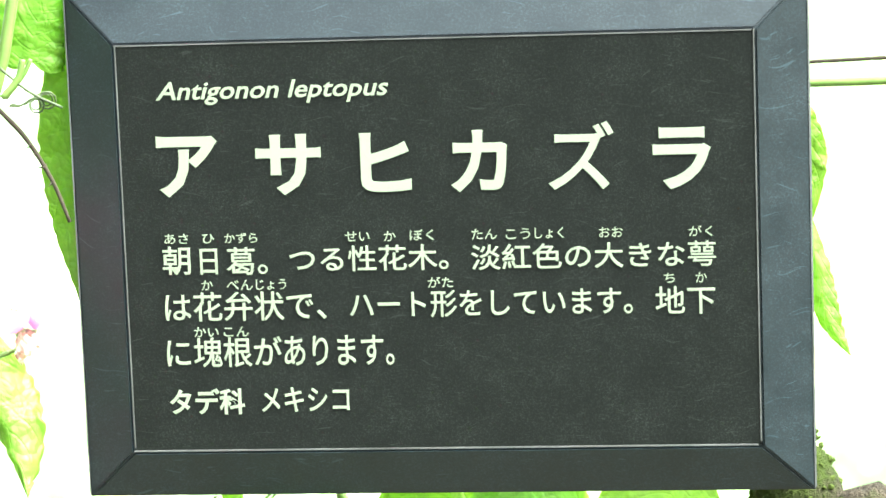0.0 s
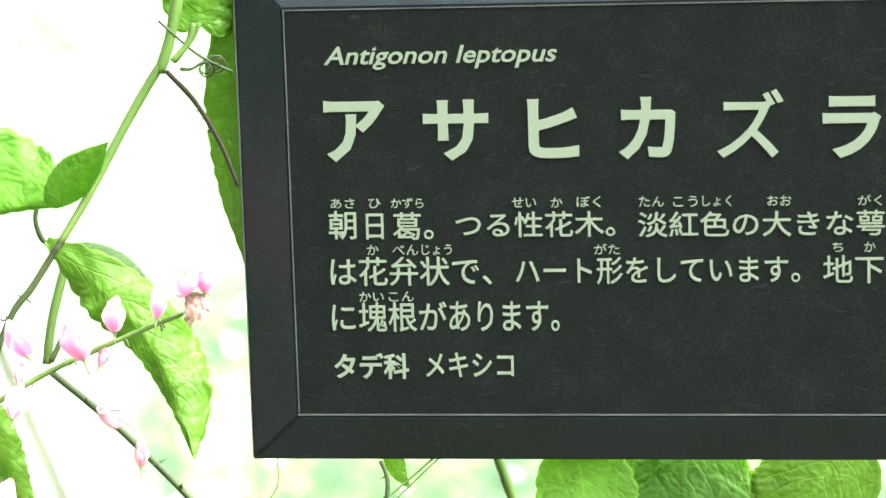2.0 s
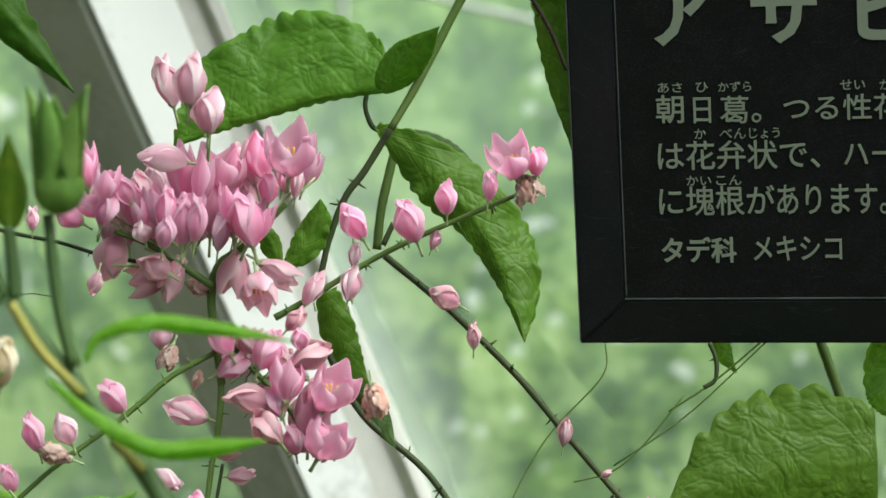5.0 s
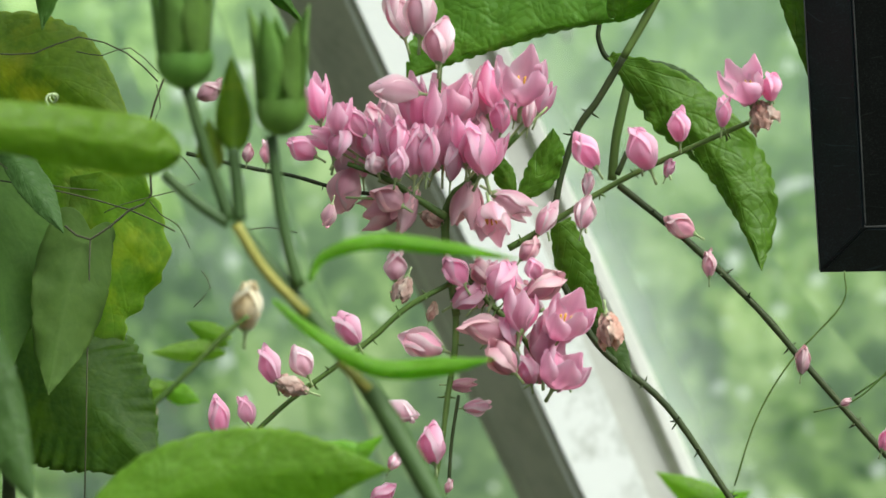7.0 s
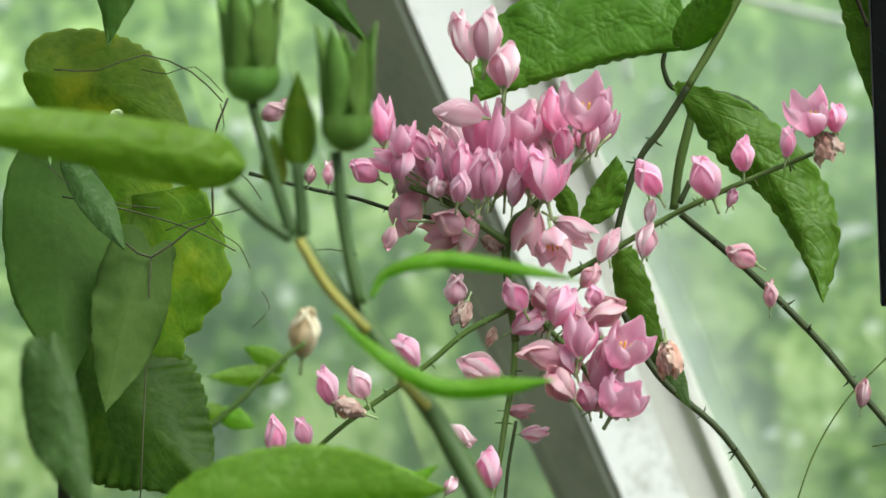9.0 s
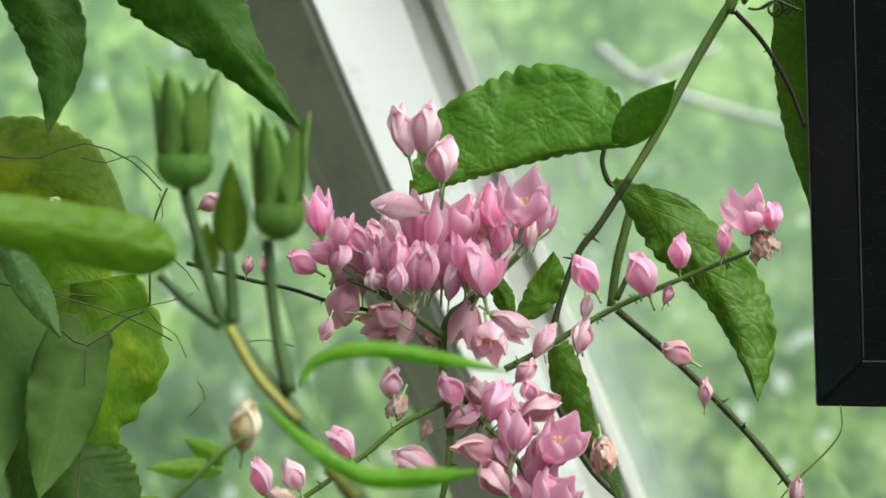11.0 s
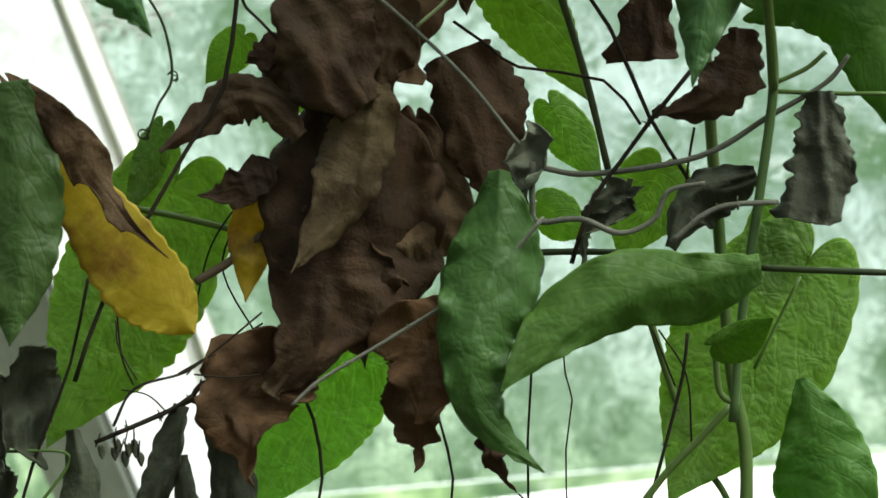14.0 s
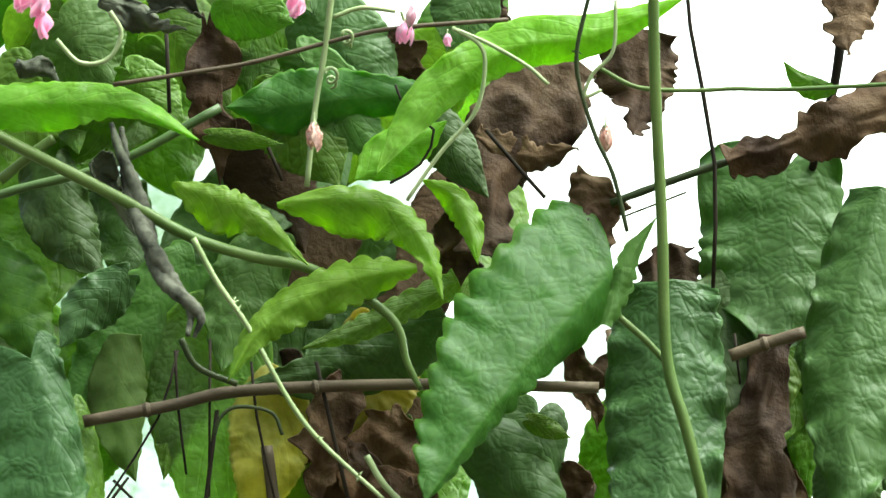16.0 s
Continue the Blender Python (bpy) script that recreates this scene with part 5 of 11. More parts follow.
stem(vine, VINE_DEAD, [(0.0612, 0.9806, 1.3950), (0.0702, 0.9794, 1.3853), (0.0784, 0.9778, 1.3720), (0.0839, 0.9762, 1.3587)], [0.00085, 0.00062], thorns=4)
stem(vine, VINE, [(0.0316, 1.0113, 1.3335), (0.0279, 1.0096, 1.3188), (0.0258, 1.0084, 1.3096), (0.0242, 1.0065, 1.2967)], [0.00155, 0.00155])
stem(vine, VINE_DARK, [(0.0280, 0.9736, 1.3102), (0.0246, 0.9727, 1.3031)], [0.00094, 0.00094])
stem(vine, VINE_DARK, [(0.0248, 0.9673, 1.3006), (0.0458, 0.9637, 1.2830), (0.0675, 0.9584, 1.2616), (0.0828, 0.9534, 1.2432), (0.1061, 0.9448, 1.2163), (0.1379, 0.9315, 1.1818)], [0.00112, 0.00112, 0.00103], thorns=7)
stem(vine, VINE_DARK, [(0.0054, 0.9677, 1.2715), (0.0174, 0.9632, 1.2497), (0.0384, 0.9585, 1.2307), (0.0572, 0.9507, 1.2027), (0.0757, 0.9417, 1.1749)], [0.00113, 0.00098], thorns=6)
stem(vine, VINE, [(0.0979, 0.9823, 1.2686), (0.0967, 0.9804, 1.2579), (0.0799, 0.9782, 1.2401), (0.0685, 0.9751, 1.2223), (0.0606, 0.9704, 1.2011)], [0.00029, 0.00029], thorns=0, knots=0.3)
stem(vine, VINE, [(0.1235, 0.9763, 1.2524), (0.1101, 0.9745, 1.2364), (0.0994, 0.9737, 1.2275), (0.0867, 0.9741, 1.2240)], [0.00029, 0.00029])
stem(vine, VINE, [(0.1515, 0.9854, 1.2675), (0.1254, 0.9843, 1.2436), (0.1011, 0.9835, 1.2271)], [0.00029, 0.00029], thorns=1)
stem(vine, VINE_DARK, [(0.1285, 0.9593, 1.2724), (0.1305, 0.9580, 1.2671), (0.1301, 0.9569, 1.2609), (0.1264, 0.9568, 1.2582)], [0.00075, 0.00075], thorns=1)
stem(vine, VINE, [(0.1772, 1.0539, 1.2781), (0.1819, 1.0497, 1.2586), (0.1857, 1.0469, 1.2470), (0.1913, 1.0423, 1.2297), (0.1967, 1.0366, 1.2086)], [0.00186, 0.00186])
stem(vine, VINE_DARK, [(0.2051, 1.0495, 1.2827), (0.2057, 1.0454, 1.2593), (0.2064, 1.0395, 1.2301), (0.2084, 1.0345, 1.2090)], [0.00165, 0.00165])
stem(vine, VINE, [(0.1509, 0.9856, 1.2684), (0.1342, 0.9854, 1.2544), (0.1194, 0.9853, 1.2447)], [0.00035, 0.00035])
stem(vine, VINE, [(0.1967, 1.0366, 1.2086), (0.2167, 1.0566, 0.8586), (0.2367, 1.0666, -0.0100)], [0.0019, 0.003, 0.005], name="main_stem", knots=0.06)
stem(vine, VINE_DARK, [(0.0213, 1.0083, 1.3490), (0.0207, 1.0077, 1.3438), (0.0233, 1.0070, 1.3374), (0.0280, 1.0068, 1.3369)], [0.00077, 0.00097], name='petiole')
blade(vine, GREEN, [(0.0239, 0.9850, 1.3519), (0.0080, 0.9850, 1.3505), (-0.0120, 0.9850, 1.3454), (-0.0283, 0.9850, 1.3405), (-0.0424, 0.9850, 1.3339)], [0.0011, 0.0025, 0.0025, 0.0025, 0.0000], [0.0167, 0.0275, 0.0268, 0.0203, 0.0000], face=(0.00, -1.00, 0.08), fold=(55, 14), teeth=0.002, count=17, wave=0.002, waves=3.0, lobe=0.05, label='large scalloped green leaf')
leaf(vine, GREEN, (0.0251, 0.9789, 1.3531), (0.0421, 0.9635, 1.3739), 0.0067, 0.0060, (-0.04, -1.00, 0.06), lobe=0.1, fold=(20, 40))
blade(vine, GREEN, [(0.0237, 0.9950, 1.3387), (0.0410, 0.9850, 1.3255), (0.0558, 0.9790, 1.3084), (0.0647, 0.9730, 1.2907), (0.0696, 0.9650, 1.2725)], [0.0022, 0.0105, 0.0138, 0.0112, 0.0000], [0.0007, 0.0098, 0.0065, 0.0036, 0.0000], face=(-0.06, -0.99, 0.12), fold=(22, 35), teeth=0.0014, count=17, wave=0.0022, waves=3.5, label='dark quilted leaf hanging to a long tip')
leaf(vine, DARK, (0.0337, 1.0308, 1.3316), (0.0647, 1.0083, 1.3124), 0.0078, 0.0059, (-0.06, -0.99, 0.10), fold=(35, 35), lobe=0.05)
blade(vine, GREEN, [(-0.0057, 0.9680, 1.2982), (-0.0007, 0.9680, 1.3046), (0.0031, 0.9680, 1.3128), (0.0045, 0.9680, 1.3189)], [0.0021, 0.0043, 0.0032, 0.0000], [0.0028, 0.0061, 0.0050, 0.0000], face=(-0.01, -0.99, 0.12), fold=(30, 25), teeth=0.0009, count=7, wave=0.001)
blade(vine, GREEN, [(-0.0087, 0.9780, 1.2959), (-0.0106, 0.9780, 1.3023), (-0.0134, 0.9780, 1.3078), (-0.0138, 0.9780, 1.3132)], [0.0014, 0.0040, 0.0025, 0.0000], [0.0011, 0.0032, 0.0025, 0.0000], face=(0.00, -0.99, 0.12), fold=(30, 30), teeth=0.0007, count=7)
blade(vine, GREEN, [(0.0057, 0.9680, 1.2889), (0.0104, 0.9680, 1.2766), (0.0150, 0.9680, 1.2658), (0.0202, 0.9680, 1.2558)], [0.0043, 0.0053, 0.0032, 0.0000], [0.0032, 0.0064, 0.0061, 0.0000], face=(-0.02, -0.99, 0.16), fold=(20, 30), teeth=0.001, count=9, wave=0.0012)
leaf(vine, DARK, (0.0162, 0.9748, 1.2571), (0.0277, 0.9555, 1.2400), 0.0045, 0.0038, (-0.04, -0.98, 0.19))
leaf(vine, GREEN, (0.0913, 1.0087, 1.4118), (0.0905, 1.0016, 1.3242), 0.0155, 0.0151, (-0.10, -0.99, 0.11), bow=0.0, fold=(15, 15), lobe=0.15)
blade(vine, GREEN, [(0.0728, 1.0000, 1.4088), (0.0741, 1.0000, 1.4181), (0.0790, 1.0000, 1.4270), (0.0914, 1.0000, 1.4350)], [0.0078, 0.0145, 0.0115, 0.0000], [0.0111, 0.0108, 0.0074, 0.0000], face=(-0.09, -0.99, 0.05), lobe=0.1, fold=(14, 14), teeth=0.0009, count=10, wave=0.0012)
stem(vine, VINE, [(0.0645, 0.9903, 1.3971), (0.0699, 0.9903, 1.4043), (0.0726, 0.9904, 1.4098)], [0.00076, 0.00076], name='petiole')
coil(vine, VINE_DARK, (0.0658, 0.9803, 1.3959), (0.95, -0.15, 0.27), 0.0113, 0.0030, 2.2, 0.00041)
coil(vine, VINE_DARK, (0.0647, 0.9705, 1.3962), (0.98, -0.09, 0.19), 0.0084, 0.0026, 2.0, 0.00041)
stem(vine, VINE, [(0.0690, 0.9709, 1.4107), (0.0673, 0.9708, 1.4044), (0.0624, 0.9708, 1.3985)], [0.00111, 0.00111], name='petiole')
stem(vine, VINE_DARK, [(0.0579, 0.9717, 1.4114), (0.0705, 0.9704, 1.4008), (0.0812, 0.9692, 1.3956)], [0.00046, 0.00046])
leaf(vine, GREEN, (0.1295, 0.9949, 1.4230), (0.1040, 0.9983, 1.4449), 0.0143, 0.0143, (-0.13, -0.99, 0.05), fold=(20, 20))
leaf(vine, DARK, (0.1053, 0.9783, 1.4476), (0.0964, 0.9791, 1.4338), 0.0026, 0.0026, (-0.11, -0.99, 0.04))
blade(vine, GREEN, [(0.3323, 1.0000, 1.3933), (0.3361, 1.0000, 1.3798), (0.3368, 1.0000, 1.3662), (0.3364, 1.0000, 1.3503)], [0.0037, 0.0059, 0.0044, 0.0000], [0.0055, 0.0055, 0.0055, 0.0000], face=(-0.31, -0.95, 0.08), fold=(14, 14), teeth=0.0007, count=9, wave=0.001)
blade(vine, THIN, [(0.3326, 0.9900, 1.3566), (0.3371, 0.9900, 1.3383), (0.3411, 0.9900, 1.3218), (0.3495, 0.9900, 1.3090)], [0.0018, 0.0044, 0.0047, 0.0000], [0.0055, 0.0047, 0.0033, 0.0000], face=(-0.31, -0.94, 0.12), fold=(16, 16), teeth=0.0009, count=10, wave=0.001)
blade(vine, GREEN, [(0.1841, 0.9600, 1.2326), (0.1584, 0.9600, 1.2321), (0.1374, 0.9600, 1.2275), (0.1149, 0.9600, 1.2186)], [0.0194, 0.0220, 0.0155, 0.0000], [0.0176, 0.0250, 0.0198, 0.0000], face=(-0.18, -0.96, 0.22), fold=(12, 12), teeth=0.0032, count=9, wave=0.0014, waves=2.0, label='broad toothed green leaf below the sign')
leaf(vine, THIN, (0.1966, 0.9776, 1.2686), (0.2015, 0.9704, 1.2380), 0.0174, 0.0155, (-0.21, -0.96, 0.21), broad=0.45, fold=(15, 15))
leaf(vine, THIN, (0.2375, 0.9906, 1.2772), (0.2331, 0.9820, 1.2291), 0.0217, 0.0187, (-0.25, -0.95, 0.20), broad=0.45, fold=(15, 15))
leaf(vine, THIN, (0.2321, 1.0000, 1.2655), (0.2535, 0.9873, 1.2290), 0.0219, 0.0258, (-0.24, -0.95, 0.21), broad=0.45, fold=(15, 15))
leaf(vine, THIN, (0.2884, 0.9856, 1.2674), (0.2637, 0.9851, 1.2312), 0.0219, 0.0199, (-0.26, -0.95, 0.20), broad=0.45, fold=(15, 15))
blade(vine, THIN, [(0.1361, 1.0000, 1.2675), (0.1389, 1.0000, 1.2621), (0.1412, 1.0000, 1.2583), (0.1444, 1.0000, 1.2546)], [0.0018, 0.0040, 0.0026, 0.0000], [0.0015, 0.0026, 0.0018, 0.0000], face=(-0.15, -0.97, 0.19), fold=(20, 20), teeth=0.0005, count=6, wave=0.0008, label='small pale leaf hanging behind the sign')
blade(vine, LEAFY, [(0.0709, 0.9550, 1.5045), (0.0501, 0.9550, 1.4934), (0.0314, 0.9550, 1.4782), (0.0136, 0.9550, 1.4594), (-0.0015, 0.9550, 1.4363)], [0.0000, 0.0125, 0.0187, 0.0129, 0.0107, 0.0054, 0.0000], [0.0000, 0.0075, 0.0107, 0.0118, 0.0132, 0.0104, 0.0000], face=(-0.04, -1.00, 0.02), fold=(14, 20), teeth=0.0006, count=9, wave=0.0014, waves=2.5, label='large smooth green leaf hanging by its stalk')
leaf(vine, DARK, (0.0080, 0.9643, 1.4529), (-0.0027, 0.9535, 1.4298), 0.0073, 0.0040, (-0.01, -1.00, 0.05), fold=(25, 30))
stem(vine, VINE, [(0.0569, 0.9673, 1.4743), (0.0618, 0.9671, 1.4675), (0.0677, 0.9668, 1.4600)], [0.00092, 0.00092], name='petiole')
stem(vine, VINE_DARK, [(0.0672, 0.9669, 1.4585), (0.0431, 0.9683, 1.4494), (0.0261, 0.9688, 1.4412), (0.0154, 0.9689, 1.4294), (0.0131, 0.9687, 1.4189)], [0.00096, 0.00084, 0.00060], thorns=4)
stem(vine, VINE, [(0.0787, 0.9618, 1.5407), (0.0691, 0.9634, 1.5301), (0.0586, 0.9650, 1.5194), (0.0472, 0.9665, 1.5047)], [0.00129, 0.00111])
stem(vine, VINE, [(0.0524, 0.9843, 1.5767), (0.0637, 0.9875, 1.5422), (0.0731, 0.9885, 1.5222), (0.0805, 0.9888, 1.5094), (0.0899, 0.9894, 1.4783), (0.0993, 0.9888, 1.4361)], [0.00132, 0.00106])
stem(vine, VINE_DEAD, [(0.0655, 0.9652, 1.5641), (0.0639, 0.9669, 1.5500), (0.0585, 0.9692, 1.5286), (0.0519, 0.9713, 1.5043)], [0.00059, 0.00059], thorns=3, steps=2)
stem(vine, VINE_DEAD, [(-0.0063, 0.9643, 1.4457), (-0.0045, 0.9642, 1.4349), (-0.0143, 0.9639, 1.4250), (-0.0205, 0.9636, 1.4184)], [0.00059, 0.00044], thorns=3, steps=2)
stem(vine, VINE_DEAD, [(-0.0205, 0.9636, 1.4184), (-0.0125, 0.9638, 1.4214), (-0.0062, 0.9640, 1.4277), (-0.0045, 0.9643, 1.4403)], [0.00044, 0.00044], thorns=1, steps=2)
stem(vine, VINE_DEAD, [(0.0045, 0.9642, 1.4332), (0.0072, 0.9639, 1.4242), (0.0117, 0.9638, 1.4193), (0.0037, 0.9637, 1.4167), (-0.0025, 0.9634, 1.4090)], [0.00044, 0.00044], thorns=5, steps=2)
coil(vine, VINE_DEAD, (-0.0025, 0.9635, 1.4099), (0.50, 0.00, -0.86), 0.0028, 0.0015, 1.5, 0.00037)
stem(vine, VINE_DEAD, [(0.0278, 0.9688, 1.4565), (0.0306, 0.9688, 1.4475), (0.0351, 0.9686, 1.4403), (0.0324, 0.9686, 1.4385)], [0.00037, 0.00037], steps=2)
strands = thing('dry_strands', (0.0142, 0.9801, 1.5362), 'thin dark dry tendrils hanging before the white bar', 'tendril')
stem(strands, VINE_DEAD, [(-0.0176, 0.9640, 1.5495), (-0.0139, 0.9654, 1.5353), (-0.0097, 0.9668, 1.5174), (-0.0111, 0.9681, 1.4962), (-0.0060, 0.9686, 1.4833), (-0.0037, 0.9691, 1.4635), (-0.0018, 0.9692, 1.4491)], [0.00044, 0.00044], thorns=1, knots=0.3, steps=2)
stem(strands, VINE_DEAD, [(0.0156, 0.9611, 1.5743), (0.0152, 0.9642, 1.5478), (0.0142, 0.9658, 1.5300), (0.0144, 0.9673, 1.5103), (0.0138, 0.9686, 1.4816)], [0.00036, 0.00036], thorns=1, knots=0.3, steps=2)
stem(strands, VINE_DEAD, [(0.0242, 0.9609, 1.5743), (0.0262, 0.9637, 1.5505), (0.0284, 0.9644, 1.5425), (0.0264, 0.9659, 1.5265), (0.0270, 0.9673, 1.5050), (0.0281, 0.9677, 1.4969)], [0.00028, 0.00028], thorns=1, knots=0.3, steps=2)
stem(strands, VINE_DEAD, [(0.0113, 0.9672, 1.5125), (0.0176, 0.9674, 1.5068), (0.0252, 0.9675, 1.5014), (0.0213, 0.9681, 1.4924), (0.0133, 0.9684, 1.4870)], [0.00030, 0.00030], thorns=0, knots=0.3, steps=2)
stem(strands, VINE_DEAD, [(-0.0551, 0.9663, 1.5019), (-0.0434, 0.9674, 1.4903), (-0.0272, 0.9686, 1.4733), (-0.0163, 0.9691, 1.4562), (-0.0054, 0.9692, 1.4383)], [0.00030, 0.00030], thorns=0, knots=0.3, steps=2)
stem(strands, VINE_DEAD, [(-0.0614, 0.9620, 1.5510), (-0.0543, 0.9639, 1.5359), (-0.0515, 0.9655, 1.5172), (-0.0542, 0.9662, 1.5046)], [0.00052, 0.00052], thorns=1, knots=0.3, steps=2)
stem(strands, VINE_DEAD, [(-0.0497, 0.9673, 1.4849), (-0.0451, 0.9679, 1.4741), (-0.0460, 0.9680, 1.4651), (-0.0540, 0.9677, 1.4380)], [0.00022, 0.00022], thorns=0, knots=0.3, steps=2)
stem(strands, VINE_DEAD, [(-0.1257, 0.9522, 1.5801), (-0.1313, 0.9548, 1.5529), (-0.1393, 0.9558, 1.5307), (-0.1456, 0.9563, 1.5111), (-0.1492, 0.9572, 1.4808), (-0.1509, 0.9574, 1.4522)], [0.00052, 0.00052], thorns=1, knots=0.3, steps=2)
coil(strands, VINE_DEAD, (0.0124, 0.9685, 1.4866), (-0.17, -0.01, -0.99), 0.0037, 0.0017, 2.0, 0.00030)
coil(strands, VINE_DEAD, (-0.0506, 0.9672, 1.4867), (0.94, 0.02, -0.34), 0.0055, 0.0017, 1.5, 0.00030)

# ---------------------------------------------------------------- flower clusters
cluster = thing('flower_cluster', (-0.0299, 0.9562, 1.2942), 'dense upright cluster of pink coral-vine buds and flowers', 'flower', 'flower clusters')
stem(cluster, VINE, [(-0.0275, 0.9554, 1.2618), (-0.0295, 0.9583, 1.2776), (-0.0304, 0.9604, 1.2899), (-0.0281, 0.9619, 1.2987), (-0.0217, 0.9629, 1.3038)], [0.00130, 0.00130, 0.00149, 0.00111], name='stalk')
stem(cluster, VINE, [(-0.0216, 0.9580, 1.3041), (-0.0135, 0.9593, 1.3121), (-0.0066, 0.9603, 1.3185)], [0.00111, 0.00092], name='stalk')
stem(cluster, VINE, [(-0.0299, 0.9560, 1.2933), (-0.0395, 0.9567, 1.2997), (-0.0491, 0.9572, 1.3062), (-0.0605, 0.9573, 1.3109)], [0.00129, 0.00074], name='stalk')
stem(cluster, VINE_PALE, [(-0.0683, 0.9578, 1.3178), (-0.0533, 0.9575, 1.3090)], [0.00041, 0.00041], name='pedicel', knots=0)
stem(cluster, VINE_PALE, [(-0.0614, 0.9580, 1.3162), (-0.0491, 0.9575, 1.3081)], [0.00041, 0.00041], name='pedicel', knots=0)
stem(cluster, VINE_PALE, [(-0.0538, 0.9577, 1.3107), (-0.0438, 0.9573, 1.3051)], [0.00041, 0.00041], name='pedicel', knots=0)
stem(cluster, VINE_PALE, [(-0.0466, 0.9580, 1.3105), (-0.0396, 0.9575, 1.3049)], [0.00041, 0.00041], name='pedicel', knots=0)
stem(cluster, VINE_PALE, [(-0.0383, 0.9583, 1.3102), (-0.0348, 0.9577, 1.3048)], [0.00041, 0.00041], name='pedicel', knots=0)
stem(cluster, VINE_PALE, [(-0.0294, 0.9589, 1.3117), (-0.0294, 0.9580, 1.3056)], [0.00041, 0.00041], name='pedicel', knots=0)
stem(cluster, VINE_PALE, [(-0.0191, 0.9588, 1.3097), (-0.0231, 0.9580, 1.3045)], [0.00041, 0.00041], name='pedicel', knots=0)
stem(cluster, VINE_PALE, [(-0.0511, 0.9570, 1.3053), (-0.0428, 0.9569, 1.3021)], [0.00041, 0.00041], name='pedicel', knots=0)
stem(cluster, VINE_PALE, [(-0.0613, 0.9557, 1.3004), (-0.0482, 0.9563, 1.2994)], [0.00041, 0.00041], name='pedicel', knots=0)
stem(cluster, VINE_PALE, [(-0.0088, 0.9610, 1.3243), (-0.0170, 0.9593, 1.3125)], [0.00041, 0.00041], name='pedicel', knots=0)
stem(cluster, VINE_PALE, [(-0.0032, 0.9610, 1.3242), (-0.0133, 0.9593, 1.3124)], [0.00041, 0.00041], name='pedicel', knots=0)
stem(cluster, VINE_PALE, [(0.0027, 0.9614, 1.3267), (-0.0106, 0.9596, 1.3138)], [0.00041, 0.00041], name='pedicel', knots=0)
flower(cluster, (-0.0437, 0.9653, 1.3574), (-0.25, -0.05, 0.97), 1.30, 'pale', 0.00, 0.69, 6.20)
flower(cluster, (-0.0360, 0.9488, 1.3596), (0.06, -0.04, 1.00), 1.34, 'pale', 0.00, 0.73, 4.47)
flower(cluster, (-0.0298, 0.9454, 1.3501), (0.10, -0.04, 0.99), 1.13, 'pale', 0.00, 0.92, 0.32)
flower(cluster, (-0.0330, 0.9683, 1.3474), (-0.14, -0.04, 0.99), 0.82, 'pink', 0.00, 0.83, 5.49)
stem(cluster, VINE, [(-0.0304, 0.9577, 1.3412), (-0.0308, 0.9569, 1.3350), (-0.0319, 0.9556, 1.3245)], [0.00055, 0.00055], name='pedicel')
flower(cluster, (-0.0450, 0.9497, 1.3345), (-0.97, -0.15, 0.18), 1.20, 'pale', 0.00, 0.80, 5.91)
flower(cluster, (-0.0694, 0.9550, 1.3328), (-0.11, -0.04, 0.99), 1.32, 'pink', 0.16, 0.60, 1.11)
flower(cluster, (-0.0623, 0.9499, 1.3270), (0.16, -0.04, 0.99), 1.02, 'pink', 0.16, 0.81, 2.99)
flower(cluster, (-0.0749, 0.9548, 1.3166), (-0.83, -0.13, 0.54), 0.86, 'pink', 0.00, 0.86, 1.31)
flower(cluster, (-0.0669, 0.9556, 1.3191), (-0.94, -0.17, 0.31), 1.06, 'pink', 0.12, 0.75, 3.33)
flower(cluster, (-0.0559, 0.9592, 1.3198), (-0.31, -0.05, 0.95), 1.33, 'pink', 0.00, 0.70, 1.81)
flower(cluster, (-0.0620, 0.9501, 1.3190), (0.36, -0.04, 0.93), 0.91, 'pink', 0.00, 0.81, 0.02)
flower(cluster, (-0.0472, 0.9550, 1.3198), (-0.18, -0.04, 0.98), 1.40, 'pink', 0.16, 0.63, 5.76)
flower(cluster, (-0.0387, 0.9578, 1.3285), (-0.11, -0.04, 0.99), 1.59, 'pink', 0.10, 0.60, 1.26)
flower(cluster, (-0.0325, 0.9528, 1.3276), (0.20, -0.04, 0.98), 1.47, 'pink', 0.16, 0.59, 2.67)
flower(cluster, (-0.0388, 0.9469, 1.3156), (0.06, -0.04, 1.00), 1.28, 'pink', 0.00, 0.64, 5.31)
flower(cluster, (-0.0300, 0.9590, 1.3189), (0.06, -0.04, 1.00), 1.59, 'pink', 0.00, 0.54, 1.27)
flower(cluster, (-0.0234, 0.9667, 1.3267), (0.26, -0.04, 0.96), 1.41, 'pink', 0.10, 0.66, 5.80)
flower(cluster, (-0.0195, 0.9439, 1.3166), (-0.24, -0.05, 0.97), 1.42, 'pink', 0.00, 0.82, 0.02)
flower(cluster, (-0.0155, 0.9509, 1.3142), (0.42, -0.05, 0.90), 1.26, 'pink', 0.12, 0.76, 3.30)
flower(cluster, (-0.0438, 0.9465, 1.3198), (0.10, -0.04, 0.99), 1.20, 'pink', 0.00, 0.58, 4.02)
flower(cluster, (-0.0518, 0.9496, 1.3117), (-0.31, -0.05, 0.95), 0.53, 'pale', 0.00, 1.21, 3.96)
flower(cluster, (-0.0527, 0.9543, 1.3173), (-0.21, -0.05, 0.98), 1.06, 'pink', 0.16, 0.63, 0.39)
